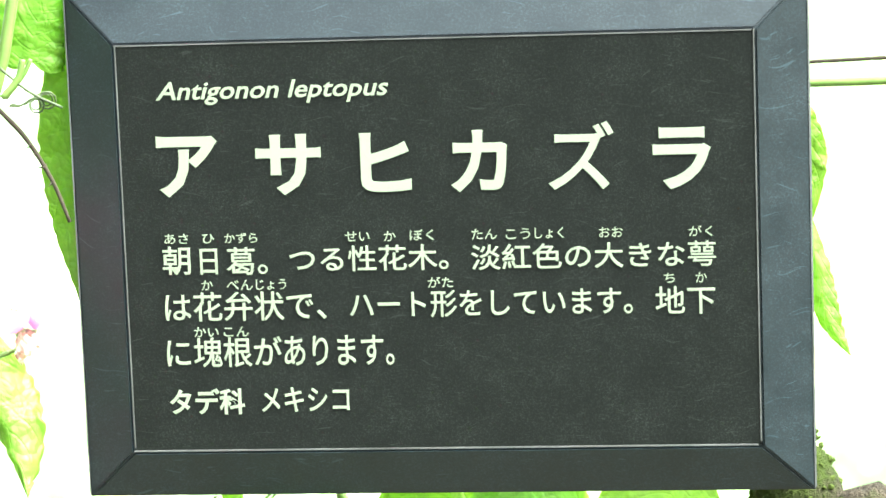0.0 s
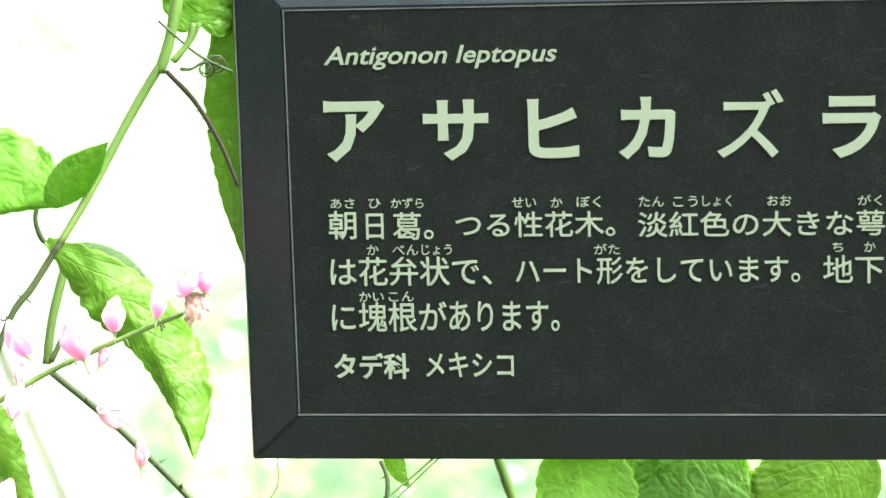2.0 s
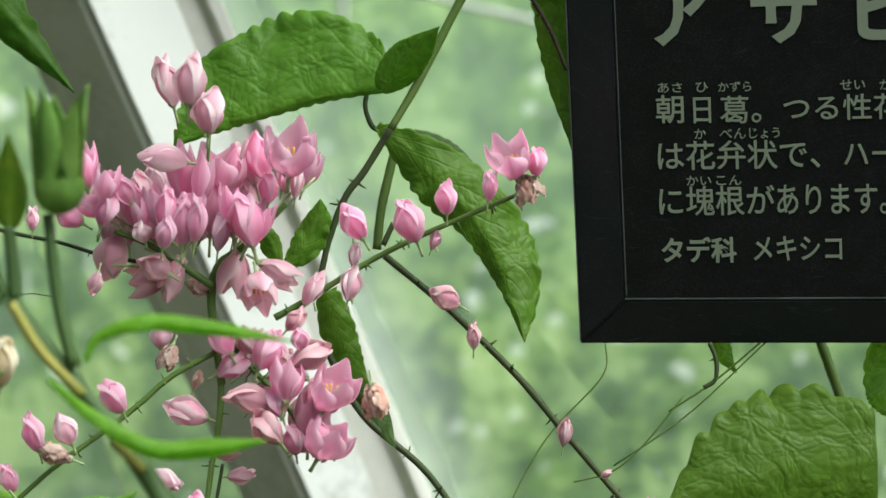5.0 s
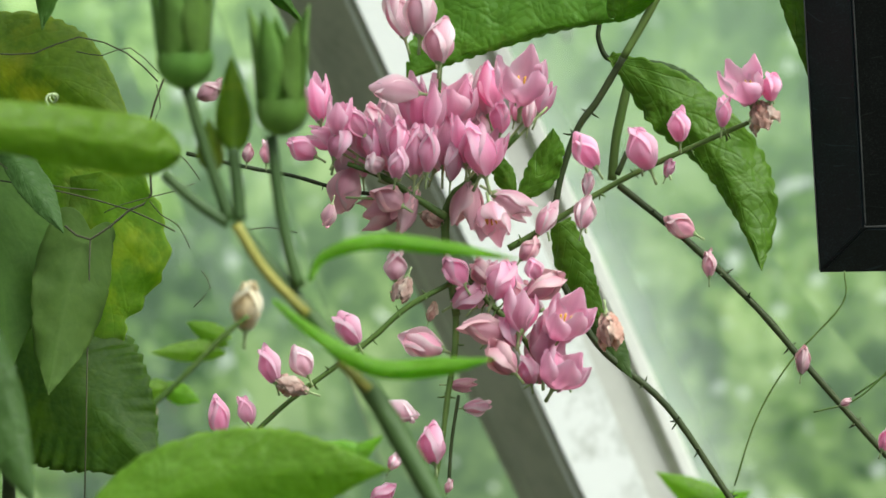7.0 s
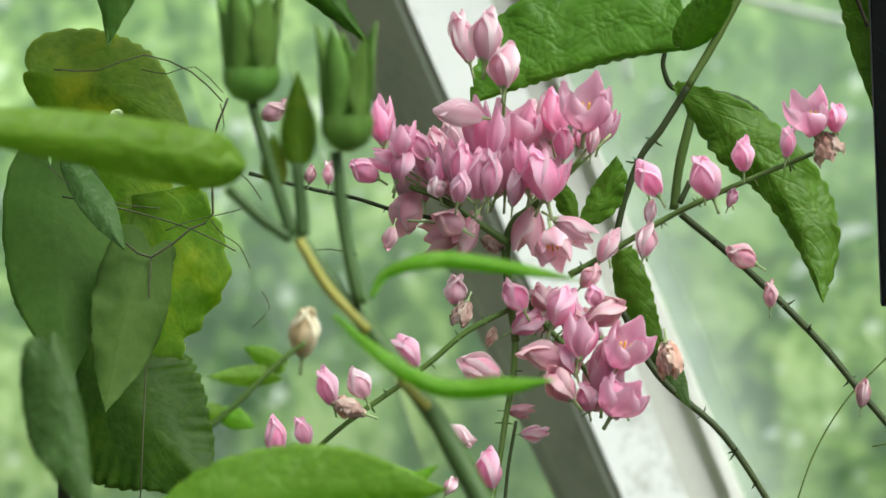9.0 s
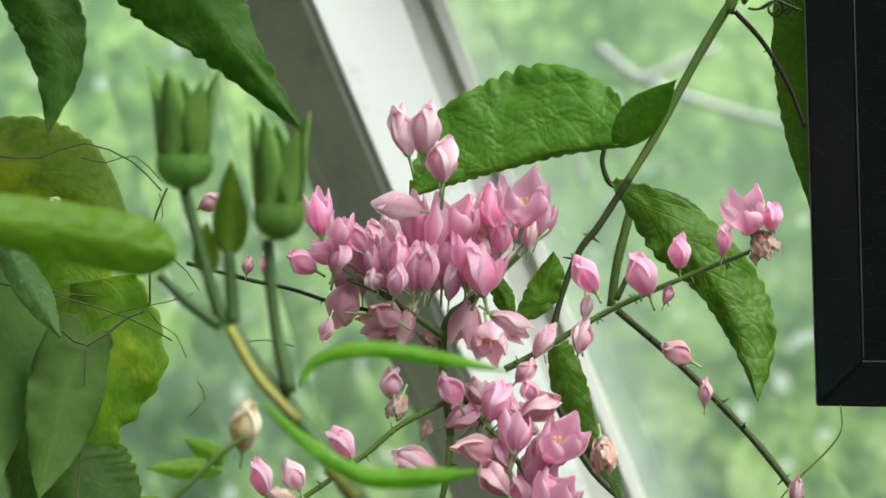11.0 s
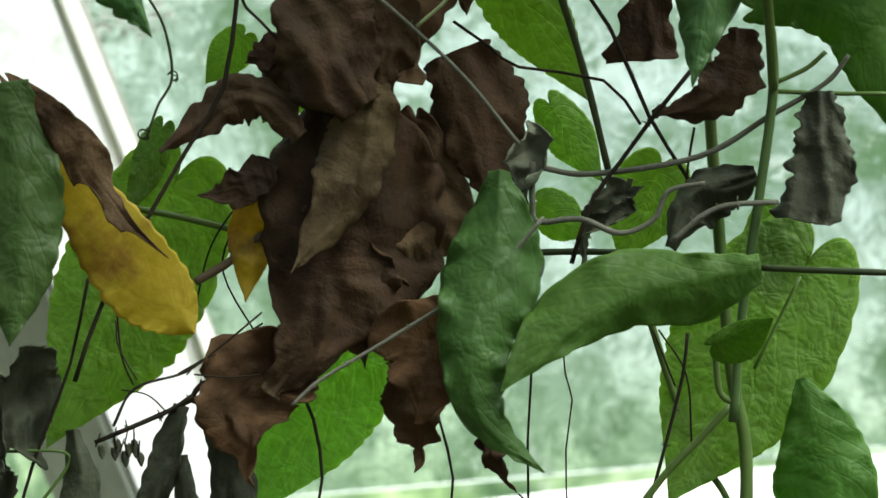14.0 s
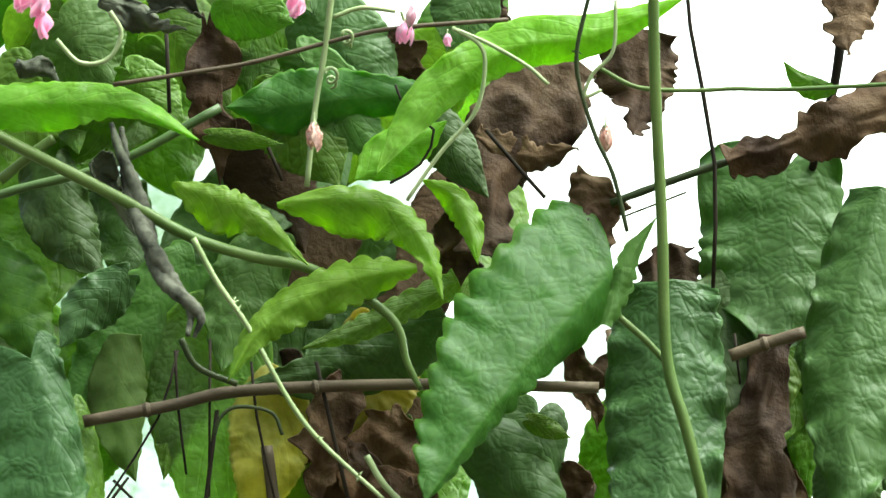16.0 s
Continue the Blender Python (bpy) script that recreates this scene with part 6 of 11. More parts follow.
flower(cluster, (-0.0343, 0.9444, 1.3169), (0.13, -0.04, 0.99), 1.22, 'pink', 0.00, 0.57, 2.74)
flower(cluster, (-0.0440, 0.9417, 1.3125), (0.20, -0.04, 0.98), 0.78, 'pink', 0.00, 0.81, 0.65)
flower(cluster, (-0.0239, 0.9508, 1.3188), (-0.07, -0.04, 1.00), 1.29, 'pink', 0.16, 0.64, 2.13)
flower(cluster, (-0.0572, 0.9524, 1.3248), (-0.47, -0.07, 0.88), 0.88, 'pink', 0.00, 0.80, 3.69)
flower(cluster, (-0.0147, 0.9666, 1.3341), (-0.14, -0.04, 0.99), 1.25, 'pink', 0.00, 0.70, 3.91)
flower(cluster, (0.0017, 0.9699, 1.3293), (0.33, -0.04, 0.94), 1.07, 'pink', 0.16, 0.66, 0.99)
flower(cluster, (-0.0069, 0.9646, 1.3266), (0.20, -0.04, 0.98), 0.68, 'pink', 0.00, 0.71, 3.42)
flower(cluster, (-0.0030, 0.9585, 1.3261), (0.13, -0.04, 0.99), 0.83, 'pale', 0.00, 0.58, 1.91)
flower(cluster, (-0.0123, 0.9563, 1.3249), (0.03, -0.04, 1.00), 0.88, 'pink', 0.00, 0.80, 4.77)
flower(cluster, (-0.0275, 0.9489, 1.3121), (0.10, -0.04, 0.99), 0.97, 'pink', 0.00, 0.66, 3.37)
flower(cluster, (-0.0560, 0.9779, 1.3161), (0.12, 0.01, 0.99), 1.01, 'pale', 0.00, 0.74, 6.07)
flower(cluster, (-0.0553, 0.9811, 1.3164), (0.16, 0.01, 0.99), 1.20, 'pink', 0.00, 0.65, 1.99)
flower(cluster, (-0.0523, 0.9696, 1.3224), (-0.17, 0.00, 0.99), 1.02, 'pale', 0.00, 0.73, 0.61)
flower(cluster, (-0.0570, 0.9766, 1.3117), (-0.05, 0.01, 1.00), 1.22, 'pink', 0.00, 0.55, 0.04)
flower(cluster, (-0.0175, 0.9733, 1.3304), (-0.22, 0.00, 0.98), 1.22, 'pale', 0.00, 0.62, 1.52)
flower(cluster, (-0.0438, 0.9682, 1.3167), (0.23, 0.01, 0.97), 1.06, 'pink', 0.00, 0.61, 2.46)
flower(cluster, (-0.0608, 0.9702, 1.3156), (-0.10, 0.01, 0.99), 0.95, 'pale', 0.00, 0.71, 2.18)
flower(cluster, (-0.0651, 0.9754, 1.3196), (0.06, 0.01, 1.00), 1.03, 'pink', 0.00, 0.69, 0.54)
flower(cluster, (-0.0470, 0.9746, 1.3241), (-0.30, -0.00, 0.95), 0.94, 'pale', 0.00, 0.74, 5.66)
flower(cluster, (-0.0464, 0.9873, 1.3196), (0.32, 0.01, 0.95), 1.08, 'pink', 0.00, 0.77, 6.15)
flower(cluster, (-0.0200, 0.9740, 1.3186), (0.30, 0.01, 0.95), 1.13, 'pale', 0.00, 0.72, 2.69)
flower(cluster, (-0.0634, 0.9742, 1.3173), (0.25, 0.01, 0.97), 1.17, 'pale', 0.00, 0.71, 3.01)
flower(cluster, (-0.0171, 0.9774, 1.3243), (0.28, 0.01, 0.96), 1.12, 'pink', 0.00, 0.65, 2.71)
flower(cluster, (-0.0492, 0.9734, 1.3131), (-0.13, 0.01, 0.99), 1.27, 'pale', 0.00, 0.53, 3.54)
flower(cluster, (-0.0308, 0.9841, 1.3120), (0.37, 0.01, 0.93), 1.29, 'pale', 0.00, 0.65, 3.90)
flower(cluster, (-0.0209, 0.9781, 1.3142), (0.24, 0.01, 0.97), 1.37, 'pale', 0.00, 0.46, 1.17)
flower(cluster, (-0.0309, 0.9674, 1.3270), (0.30, 0.01, 0.95), 0.93, 'pink', 0.00, 0.93, 1.46)
flower(cluster, (-0.0501, 0.9757, 1.3220), (-0.22, 0.00, 0.98), 1.08, 'pale', 0.00, 0.68, 2.77)
flower(cluster, (-0.0267, 0.9751, 1.3190), (-0.35, -0.01, 0.94), 1.03, 'pink', 0.00, 0.80, 5.36)
flower(cluster, (-0.0393, 0.9753, 1.3251), (-0.14, 0.01, 0.99), 1.36, 'pink', 0.00, 0.55, 4.45)
flower(cluster, (-0.0147, 0.9780, 1.3247), (-0.20, 0.00, 0.98), 1.22, 'pink', 0.00, 0.54, 0.36)
flower(cluster, (-0.0230, 0.9802, 1.3281), (0.19, 0.01, 0.98), 1.26, 'pale', 0.00, 0.51, 0.53)
flower(cluster, (-0.0618, 0.9669, 1.3123), (0.01, 0.01, 1.00), 1.12, 'pale', 0.00, 0.72, 0.91)
flower(cluster, (-0.0605, 0.9729, 1.3190), (0.29, 0.01, 0.96), 1.32, 'pale', 0.00, 0.57, 5.37)
flower(cluster, (-0.0561, 0.9848, 1.3162), (-0.13, 0.01, 0.99), 1.06, 'pale', 0.00, 0.76, 0.99)
flower(cluster, (-0.0233, 0.9731, 1.3147), (-0.09, 0.01, 1.00), 1.36, 'pale', 0.00, 0.59, 5.07)
flower(cluster, (-0.0058, 0.9641, 1.2655), (-0.81, -0.07, 0.59), 1.08, 'pale', 0.00, 0.72, 3.33)
flower(cluster, (-0.0131, 0.9706, 1.2572), (0.62, -0.01, 0.78), 1.10, 'dull', 0.00, 0.60, 1.71)
flower(cluster, (-0.0173, 0.9785, 1.2686), (0.23, 0.01, 0.97), 1.12, 'pale', 0.00, 0.69, 5.33)
flower(cluster, (-0.0076, 0.9803, 1.2611), (0.49, -0.00, 0.87), 1.17, 'pink', 0.00, 0.57, 2.92)
flower(cluster, (-0.0066, 0.9731, 1.2636), (0.06, 0.01, 1.00), 0.89, 'dull', 0.00, 0.78, 6.21)
flower(cluster, (0.0044, 0.9630, 1.2430), (-0.43, -0.01, 0.90), 0.85, 'pale', 0.00, 0.83, 4.70)
flower(cluster, (0.0022, 0.9631, 1.2421), (0.83, -0.05, 0.55), 1.00, 'dull', 0.00, 0.72, 0.62)
flower(cluster, (-0.0122, 0.9685, 1.2720), (0.38, 0.00, 0.92), 0.96, 'pink', 0.00, 0.83, 3.94)
flower(cluster, (-0.0099, 0.9626, 1.2679), (-0.37, -0.01, 0.93), 0.98, 'dull', 0.00, 0.76, 4.06)
flower(cluster, (-0.0016, 0.9729, 1.2505), (0.51, -0.00, 0.86), 1.10, 'pale', 0.00, 0.67, 1.61)
flower(cluster, (-0.0009, 0.9617, 1.2481), (0.48, -0.00, 0.88), 0.87, 'dull', 0.00, 0.72, 2.75)
flower(cluster, (-0.0098, 0.9707, 1.2690), (-0.16, 0.00, 0.99), 1.08, 'pink', 0.00, 0.60, 5.83)
flower(cluster, (-0.0088, 0.9708, 1.2618), (0.55, -0.01, 0.84), 1.10, 'pale', 0.00, 0.58, 4.16)
flower(cluster, (-0.0161, 0.9777, 1.2651), (0.76, -0.03, 0.65), 1.08, 'pale', 0.00, 0.68, 6.15)
flower(cluster, (-0.0051, 0.9449, 1.3375), (0.09, -0.37, 0.92), 1.42, 'pink', 0.50, 1.00, 2.55, name='open_flower')
flower(cluster, (-0.0272, 0.9613, 1.3296), (0.03, -0.37, 0.93), 1.36, 'pink', 0.50, 1.00, 6.16, name='open_flower')
flower(cluster, (-0.0616, 0.9627, 1.3019), (-0.36, -0.30, -0.88), 1.13, 'dull', 0.00, 0.89, 0.18)
flower(cluster, (-0.0664, 0.9487, 1.2955), (-0.28, -0.30, -0.91), 0.65, 'dull', 0.00, 0.69, 2.56)
flower(cluster, (-0.0513, 0.9602, 1.2950), (-0.96, -0.20, -0.20), 1.19, 'dull', 0.15, 0.90, 4.96)
flower(cluster, (-0.0432, 0.9568, 1.2958), (-0.51, -0.29, -0.81), 1.21, 'dull', 0.15, 0.80, 5.79)
flower(cluster, (-0.0345, 0.9608, 1.2922), (0.92, -0.19, -0.34), 0.62, 'wilt', 0.00, 0.93, 5.51)
flower(cluster, (-0.0231, 0.9588, 1.2963), (-0.19, -0.30, -0.93), 1.27, 'dull', 0.15, 0.88, 1.63)
flower(cluster, (-0.0089, 0.9607, 1.2962), (0.85, -0.21, -0.49), 1.13, 'pale', 0.10, 0.80, 4.50)
flower(cluster, (-0.0918, 0.9622, 1.3147), (0.20, 0.01, 0.98), 0.51, 'dull', 0.00, 0.77, 1.07)
flower(cluster, (-0.0852, 0.9486, 1.3166), (0.03, 0.01, 1.00), 0.59, 'pale', 0.00, 0.71, 2.14)
flower(cluster, (-0.1018, 0.9532, 1.3356), (0.87, -0.06, 0.49), 0.77, 'dull', 0.00, 0.84, 2.43)
flower(cluster, (-0.0481, 0.9495, 1.3010), (-0.84, -0.08, 0.53), 0.88, 'dull', 0.00, 0.91, 3.83)
flower(cluster, (-0.0154, 0.9423, 1.2934), (0.13, -0.69, -0.71), 1.08, 'pale', 0.50, 1.00, 1.66, name='open_flower')
stem(cluster, VINE_DARK, [(-0.1116, 0.9632, 1.3147), (-0.0922, 0.9645, 1.3095), (-0.0780, 0.9653, 1.3063), (-0.0639, 0.9657, 1.3018), (-0.0461, 0.9662, 1.2985)], [0.00065, 0.00065], thorns=3)
spray = thing('flower_spray', (0.0218, 0.9576, 1.3016), 'thin arching flower stalk with spaced pink buds', 'flower', 'flower clusters')
stem(spray, VINE, [(-0.0106, 0.9547, 1.2831), (-0.0016, 0.9556, 1.2878), (0.0218, 0.9576, 1.3016), (0.0432, 0.9583, 1.3114), (0.0654, 0.9583, 1.3206)], [0.00111, 0.00092, 0.00074], name='stalk', thorns=5)
flower(spray, (0.0141, 0.9483, 1.3141), (-0.50, -0.02, 0.87), 0.96, 'pink', 0.00, 0.86, 3.61)
stem(spray, VINE_PALE, [(0.0141, 0.9538, 1.3087), (0.0146, 0.9534, 1.3058)], [0.00037, 0.00037], name='pedicel', knots=0)
flower(spray, (0.0312, 0.9480, 1.3155), (-0.35, -0.01, 0.94), 1.23, 'pink', 0.00, 0.80, 5.40)
stem(spray, VINE_PALE, [(0.0314, 0.9534, 1.3088), (0.0318, 0.9528, 1.3051)], [0.00037, 0.00037], name='pedicel', knots=0)
flower(spray, (0.0433, 0.9512, 1.3215), (-0.04, 0.01, 1.00), 0.85, 'pink', 0.00, 0.75, 5.64)
stem(spray, VINE_PALE, [(0.0434, 0.9541, 1.3170), (0.0438, 0.9537, 1.3145)], [0.00037, 0.00037], name='pedicel', knots=0)
flower(spray, (0.0568, 0.9486, 1.3258), (0.10, 0.01, 1.00), 0.82, 'pink', 0.00, 0.66, 2.45)
stem(spray, VINE_PALE, [(0.0571, 0.9540, 1.3213), (0.0576, 0.9536, 1.3188)], [0.00037, 0.00037], name='pedicel', knots=0)
flower(spray, (0.0404, 0.9573, 1.3073), (0.36, 0.01, 0.93), 0.53, 'pink', 0.00, 0.72, 3.28)
stem(spray, VINE_PALE, [(0.0401, 0.9526, 1.3054), (0.0406, 0.9523, 1.3038)], [0.00037, 0.00037], name='pedicel', knots=0)
flower(spray, (0.0147, 0.9521, 1.3033), (0.16, 0.01, 0.99), 0.59, 'pale', 0.00, 0.71, 5.53)
stem(spray, VINE_PALE, [(0.0146, 0.9525, 1.3004), (0.0151, 0.9522, 1.2986)], [0.00037, 0.00037], name='pedicel', knots=0)
flower(spray, (0.0133, 0.9464, 1.2953), (0.20, 0.01, 0.98), 0.85, 'pale', 0.00, 0.75, 5.35)
stem(spray, VINE_PALE, [(0.0133, 0.9509, 1.2904), (0.0138, 0.9505, 1.2879)], [0.00037, 0.00037], name='pedicel', knots=0)
flower(spray, (0.0019, 0.9517, 1.2930), (0.49, -0.00, 0.87), 0.94, 'pale', 0.00, 0.65, 1.79)
stem(spray, VINE_PALE, [(0.0018, 0.9507, 1.2886), (0.0023, 0.9502, 1.2858)], [0.00037, 0.00037], name='pedicel', knots=0)
flower(spray, (0.0723, 0.9520, 1.3326), (0.11, 0.01, 0.99), 0.73, 'pink', 0.00, 0.87, 1.75)
stem(spray, VINE_PALE, [(0.0725, 0.9539, 1.3289), (0.0730, 0.9536, 1.3267)], [0.00037, 0.00037], name='pedicel', knots=0)
flower(spray, (0.0638, 0.9523, 1.3337), (-0.26, -0.38, 0.88), 1.17, 'pink', 0.50, 1.00, 2.77, name='open_flower')
flower(spray, (0.0698, 0.9536, 1.3226), (0.32, -0.29, -0.90), 0.82, 'wilt', 0.15, 0.93, 4.08, name='wilted_flower')
stem(spray, VINE_PALE, [(0.0650, 0.9535, 1.3212), (0.0686, 0.9538, 1.3258), (0.0721, 0.9538, 1.3275)], [0.00046, 0.00046], name='pedicel')
lower = thing('flower_cluster', (-0.0271, 0.9506, 1.2626), 'drooping lower cluster of pink and faded coral-vine flowers', 'flower', 'flower clusters')
stem(lower, VINE, [(-0.0275, 0.9561, 1.2653), (-0.0283, 0.9533, 1.2513), (-0.0308, 0.9502, 1.2375), (-0.0335, 0.9461, 1.2202), (-0.0375, 0.9416, 1.2032)], [0.00111, 0.00093, 0.00074], name='stalk', thorns=3)
stem(lower, VINE_DARK, [(-0.0274, 0.9503, 1.2374), (-0.0299, 0.9470, 1.2236), (-0.0311, 0.9440, 1.2115)], [0.00056, 0.00056], name='stalk')
stem(lower, VINE, [(-0.0251, 0.9581, 1.2757), (-0.0164, 0.9563, 1.2650), (-0.0077, 0.9546, 1.2560), (0.0017, 0.9513, 1.2401)], [0.00111, 0.00074], name='stalk', thorns=5)
flower(lower, (-0.0464, 0.9585, 1.2780), (0.03, 0.01, 1.00), 0.77, 'pale', 0.00, 1.00, 4.39)
flower(lower, (-0.0274, 0.9501, 1.2775), (-0.47, -0.02, 0.88), 0.88, 'pink', 0.00, 0.87, 4.18)
flower(lower, (-0.0238, 0.9548, 1.2679), (0.87, -0.06, 0.49), 0.89, 'pink', 0.00, 1.01, 5.70)
flower(lower, (-0.0133, 0.9416, 1.2761), (0.36, 0.01, 0.93), 1.08, 'pink', 0.00, 0.97, 3.34)
flower(lower, (-0.0036, 0.9490, 1.2839), (0.66, -0.02, 0.75), 0.73, 'dull', 0.00, 0.87, 2.10)
flower(lower, (-0.0029, 0.9413, 1.2791), (-0.14, 0.01, 0.99), 0.61, 'pink', 0.00, 0.93, 3.90)
flower(lower, (0.0010, 0.9411, 1.2739), (0.87, -0.06, 0.49), 1.17, 'dull', 0.00, 0.71, 5.32)
flower(lower, (-0.0067, 0.9393, 1.2669), (0.16, 0.01, 0.99), 1.28, 'pink', 0.10, 0.84, 1.38)
flower(lower, (-0.0192, 0.9420, 1.2601), (-0.96, -0.13, 0.25), 1.26, 'dull', 0.00, 0.66, 3.76)
flower(lower, (-0.0004, 0.9469, 1.2533), (0.03, 0.01, 1.00), 1.33, 'pink', 0.10, 0.77, 5.92)
flower(lower, (-0.0136, 0.9374, 1.2519), (-0.61, -0.04, 0.79), 1.02, 'dull', 0.00, 0.96, 2.82)
flower(lower, (-0.0052, 0.9401, 1.2471), (-0.14, 0.01, 0.99), 0.73, 'pink', 0.00, 1.00, 3.17)
flower(lower, (-0.0104, 0.9416, 1.2594), (-0.31, -0.00, 0.95), 0.88, 'pink', 0.00, 0.91, 2.52)
flower(lower, (0.0020, 0.9462, 1.2601), (0.20, 0.01, 0.98), 0.88, 'pink', 0.00, 0.91, 5.60)
flower(lower, (-0.0389, 0.9531, 1.2540), (-0.92, -0.11, 0.38), 1.13, 'pale', 0.00, 0.80, 4.70)
flower(lower, (-0.0259, 0.9522, 1.2402), (0.99, -0.13, -0.00), 0.71, 'dull', 0.10, 0.68, 1.61)
flower(lower, (-0.0216, 0.9516, 1.2331), (0.99, -0.12, 0.08), 0.68, 'pale', 0.00, 0.76, 1.27)
flower(lower, (-0.0358, 0.9357, 1.2252), (-0.11, 0.01, 0.99), 1.00, 'pink', 0.00, 0.90, 3.11)
flower(lower, (-0.0474, 0.9349, 1.2204), (0.52, -0.00, 0.86), 0.53, 'pale', 0.00, 0.85, 1.61)
flower(lower, (-0.0514, 0.9391, 1.2089), (0.87, -0.06, 0.49), 0.74, 'pink', 0.00, 0.78, 0.93)
flower(lower, (-0.0310, 0.9372, 1.2114), (0.36, 0.01, 0.93), 0.38, 'dull', 0.00, 0.75, 2.30)
flower(lower, (-0.0352, 0.9575, 1.2630), (0.36, 0.01, 0.93), 0.51, 'wilt', 0.00, 0.64, 0.49)
flower(lower, (-0.0197, 0.9535, 1.2764), (-0.47, -0.02, 0.88), 0.74, 'dull', 0.00, 0.96, 2.94)
flower(lower, (0.0024, 0.9331, 1.2510), (-0.21, 0.00, 0.98), 0.81, 'pink', 0.00, 0.85, 2.18)
flower(lower, (-0.0454, 0.9417, 1.2346), (0.89, -0.20, -0.41), 0.88, 'pale', 0.00, 0.80, 2.25)
flower(lower, (0.0073, 0.9371, 1.2639), (0.32, -0.38, 0.87), 1.34, 'pink', 0.50, 1.00, 3.49, name='open_flower')
flower(lower, (0.0058, 0.9325, 1.2489), (0.45, -0.31, 0.84), 1.25, 'pink', 0.50, 1.00, 2.77, name='open_flower')
flower(lower, (-0.0443, 0.9532, 1.2705), (-0.36, -0.30, -0.88), 0.77, 'wilt', 0.15, 0.92, 3.04, name='wilted_flower')
flower(lower, (0.0202, 0.9389, 1.2586), (0.15, -0.30, -0.94), 0.96, 'wilt', 0.15, 0.82, 4.12, name='wilted_flower')
spray2 = thing('flower_spray', (-0.0646, 0.9460, 1.2491), 'thin lower flower stalk with paired pink buds', 'flower', 'flower clusters')
stem(spray2, VINE, [(-0.0292, 0.9525, 1.2728), (-0.0430, 0.9506, 1.2657), (-0.0538, 0.9483, 1.2569), (-0.0646, 0.9460, 1.2491), (-0.0807, 0.9424, 1.2381), (-0.0950, 0.9382, 1.2260)], [0.00092, 0.00092, 0.00074], name='stalk', thorns=5)
flower(spray2, (-0.0610, 0.9422, 1.2612), (-0.47, -0.02, 0.88), 0.88, 'pink', 0.00, 0.94, 5.36)
flower(spray2, (-0.0853, 0.9340, 1.2520), (-0.25, -0.00, 0.97), 0.96, 'pink', 0.00, 0.69, 3.43)
flower(spray2, (-0.0759, 0.9376, 1.2523), (-0.38, -0.01, 0.93), 0.85, 'pale', 0.00, 0.86, 3.97)
flower(spray2, (-0.1022, 0.9397, 1.2351), (-0.08, 0.01, 1.00), 1.06, 'pink', 0.00, 0.63, 4.08)
flower(spray2, (-0.0936, 0.9371, 1.2372), (-0.25, -0.00, 0.97), 0.77, 'pink', 0.00, 0.71, 5.85)
stem(spray2, VINE_PALE, [(-0.1018, 0.9334, 1.2302), (-0.1005, 0.9323, 1.2250)], [0.00046, 0.00046], name='pedicel')
stem(spray2, VINE_PALE, [(-0.0932, 0.9351, 1.2335), (-0.0902, 0.9345, 1.2297)], [0.00046, 0.00046], name='pedicel')
flower(spray2, (-0.0791, 0.9345, 1.2450), (-0.92, -0.11, 0.38), 0.91, 'wilt', 0.10, 0.84, 6.25, name='wilted_flower')
dryspray = thing('fading_stalk', (0.0455, 0.9588, 1.2838), 'dark bare stalk with a few dry pink buds', 'flower', 'flower clusters')
flower(dryspray, (0.0430, 0.9539, 1.2893), (-0.84, -0.08, 0.53), 0.86, 'dull', 0.00, 0.86, 3.98)
flower(dryspray, (0.0518, 0.9466, 1.2784), (0.03, 0.01, 1.00), 0.71, 'dull', 0.00, 0.68, 0.19)
flower(dryspray, (0.0798, 0.9392, 1.2486), (0.13, 0.01, 0.99), 0.73, 'dull', 0.00, 0.61, 3.41)
flower(dryspray, (0.0927, 0.9364, 1.2353), (0.87, -0.06, 0.49), 0.29, 'dull', 0.00, 0.87, 4.99)
flower(dryspray, (0.1047, 0.9313, 1.2249), (0.36, 0.01, 0.93), 0.68, 'pink', 0.00, 0.76, 4.16)

# ---------------------------------------------------------------- shrub with seed heads close to the lens
shrub = thing('shrub', (-0.0449, 0.7379, 1.2841), 'green shrub with empty five-lobed calyxes on upright stalks', 'shrub')
stem(shrub, VINE_DEEP, [(-0.0773, 0.7433, 1.3253), (-0.0621, 0.7412, 1.3054), (-0.0455, 0.7379, 1.2841), (-0.0304, 0.7322, 1.2577), (-0.0186, 0.7269, 1.2371)], [0.00144, 0.00217, 0.00274, 0.00303], name='main_stem')
stem(shrub, VINE_DEEP, [(-0.0186, 0.7269, 1.2371), (0.0114, 0.7369, 0.9371), (0.0314, 0.7469, 0.0000)], [0.0028, 0.005], name="main_stem")
stem(shrub, WOODY, [(-0.0765, 0.7384, 1.3252), (-0.0697, 0.7371, 1.3139), (-0.0598, 0.7359, 1.3032)], [0.00129, 0.00129, 0.00115], name='dry_stalk', knots=0.04)
stem(shrub, WOODY, [(-0.0526, 0.7341, 1.2920), (-0.0453, 0.7331, 1.2851)], [0.00129, 0.00115], name='dry_stalk', knots=0.04)
stem(shrub, VINE_DEEP, [(-0.0787, 0.7431, 1.3248), (-0.0860, 0.7431, 1.3299), (-0.0939, 0.7433, 1.3373)], [0.00144, 0.00130])
stem(shrub, VINE_DEEP, [(-0.0783, 0.7432, 1.3253), (-0.0824, 0.7448, 1.3379), (-0.0880, 0.7469, 1.3577)], [0.00144, 0.00144])
stem(shrub, VINE_DEEP, [(-0.0759, 0.7435, 1.3255), (-0.0764, 0.7448, 1.3336), (-0.0773, 0.7461, 1.3428)], [0.00159, 0.00144])
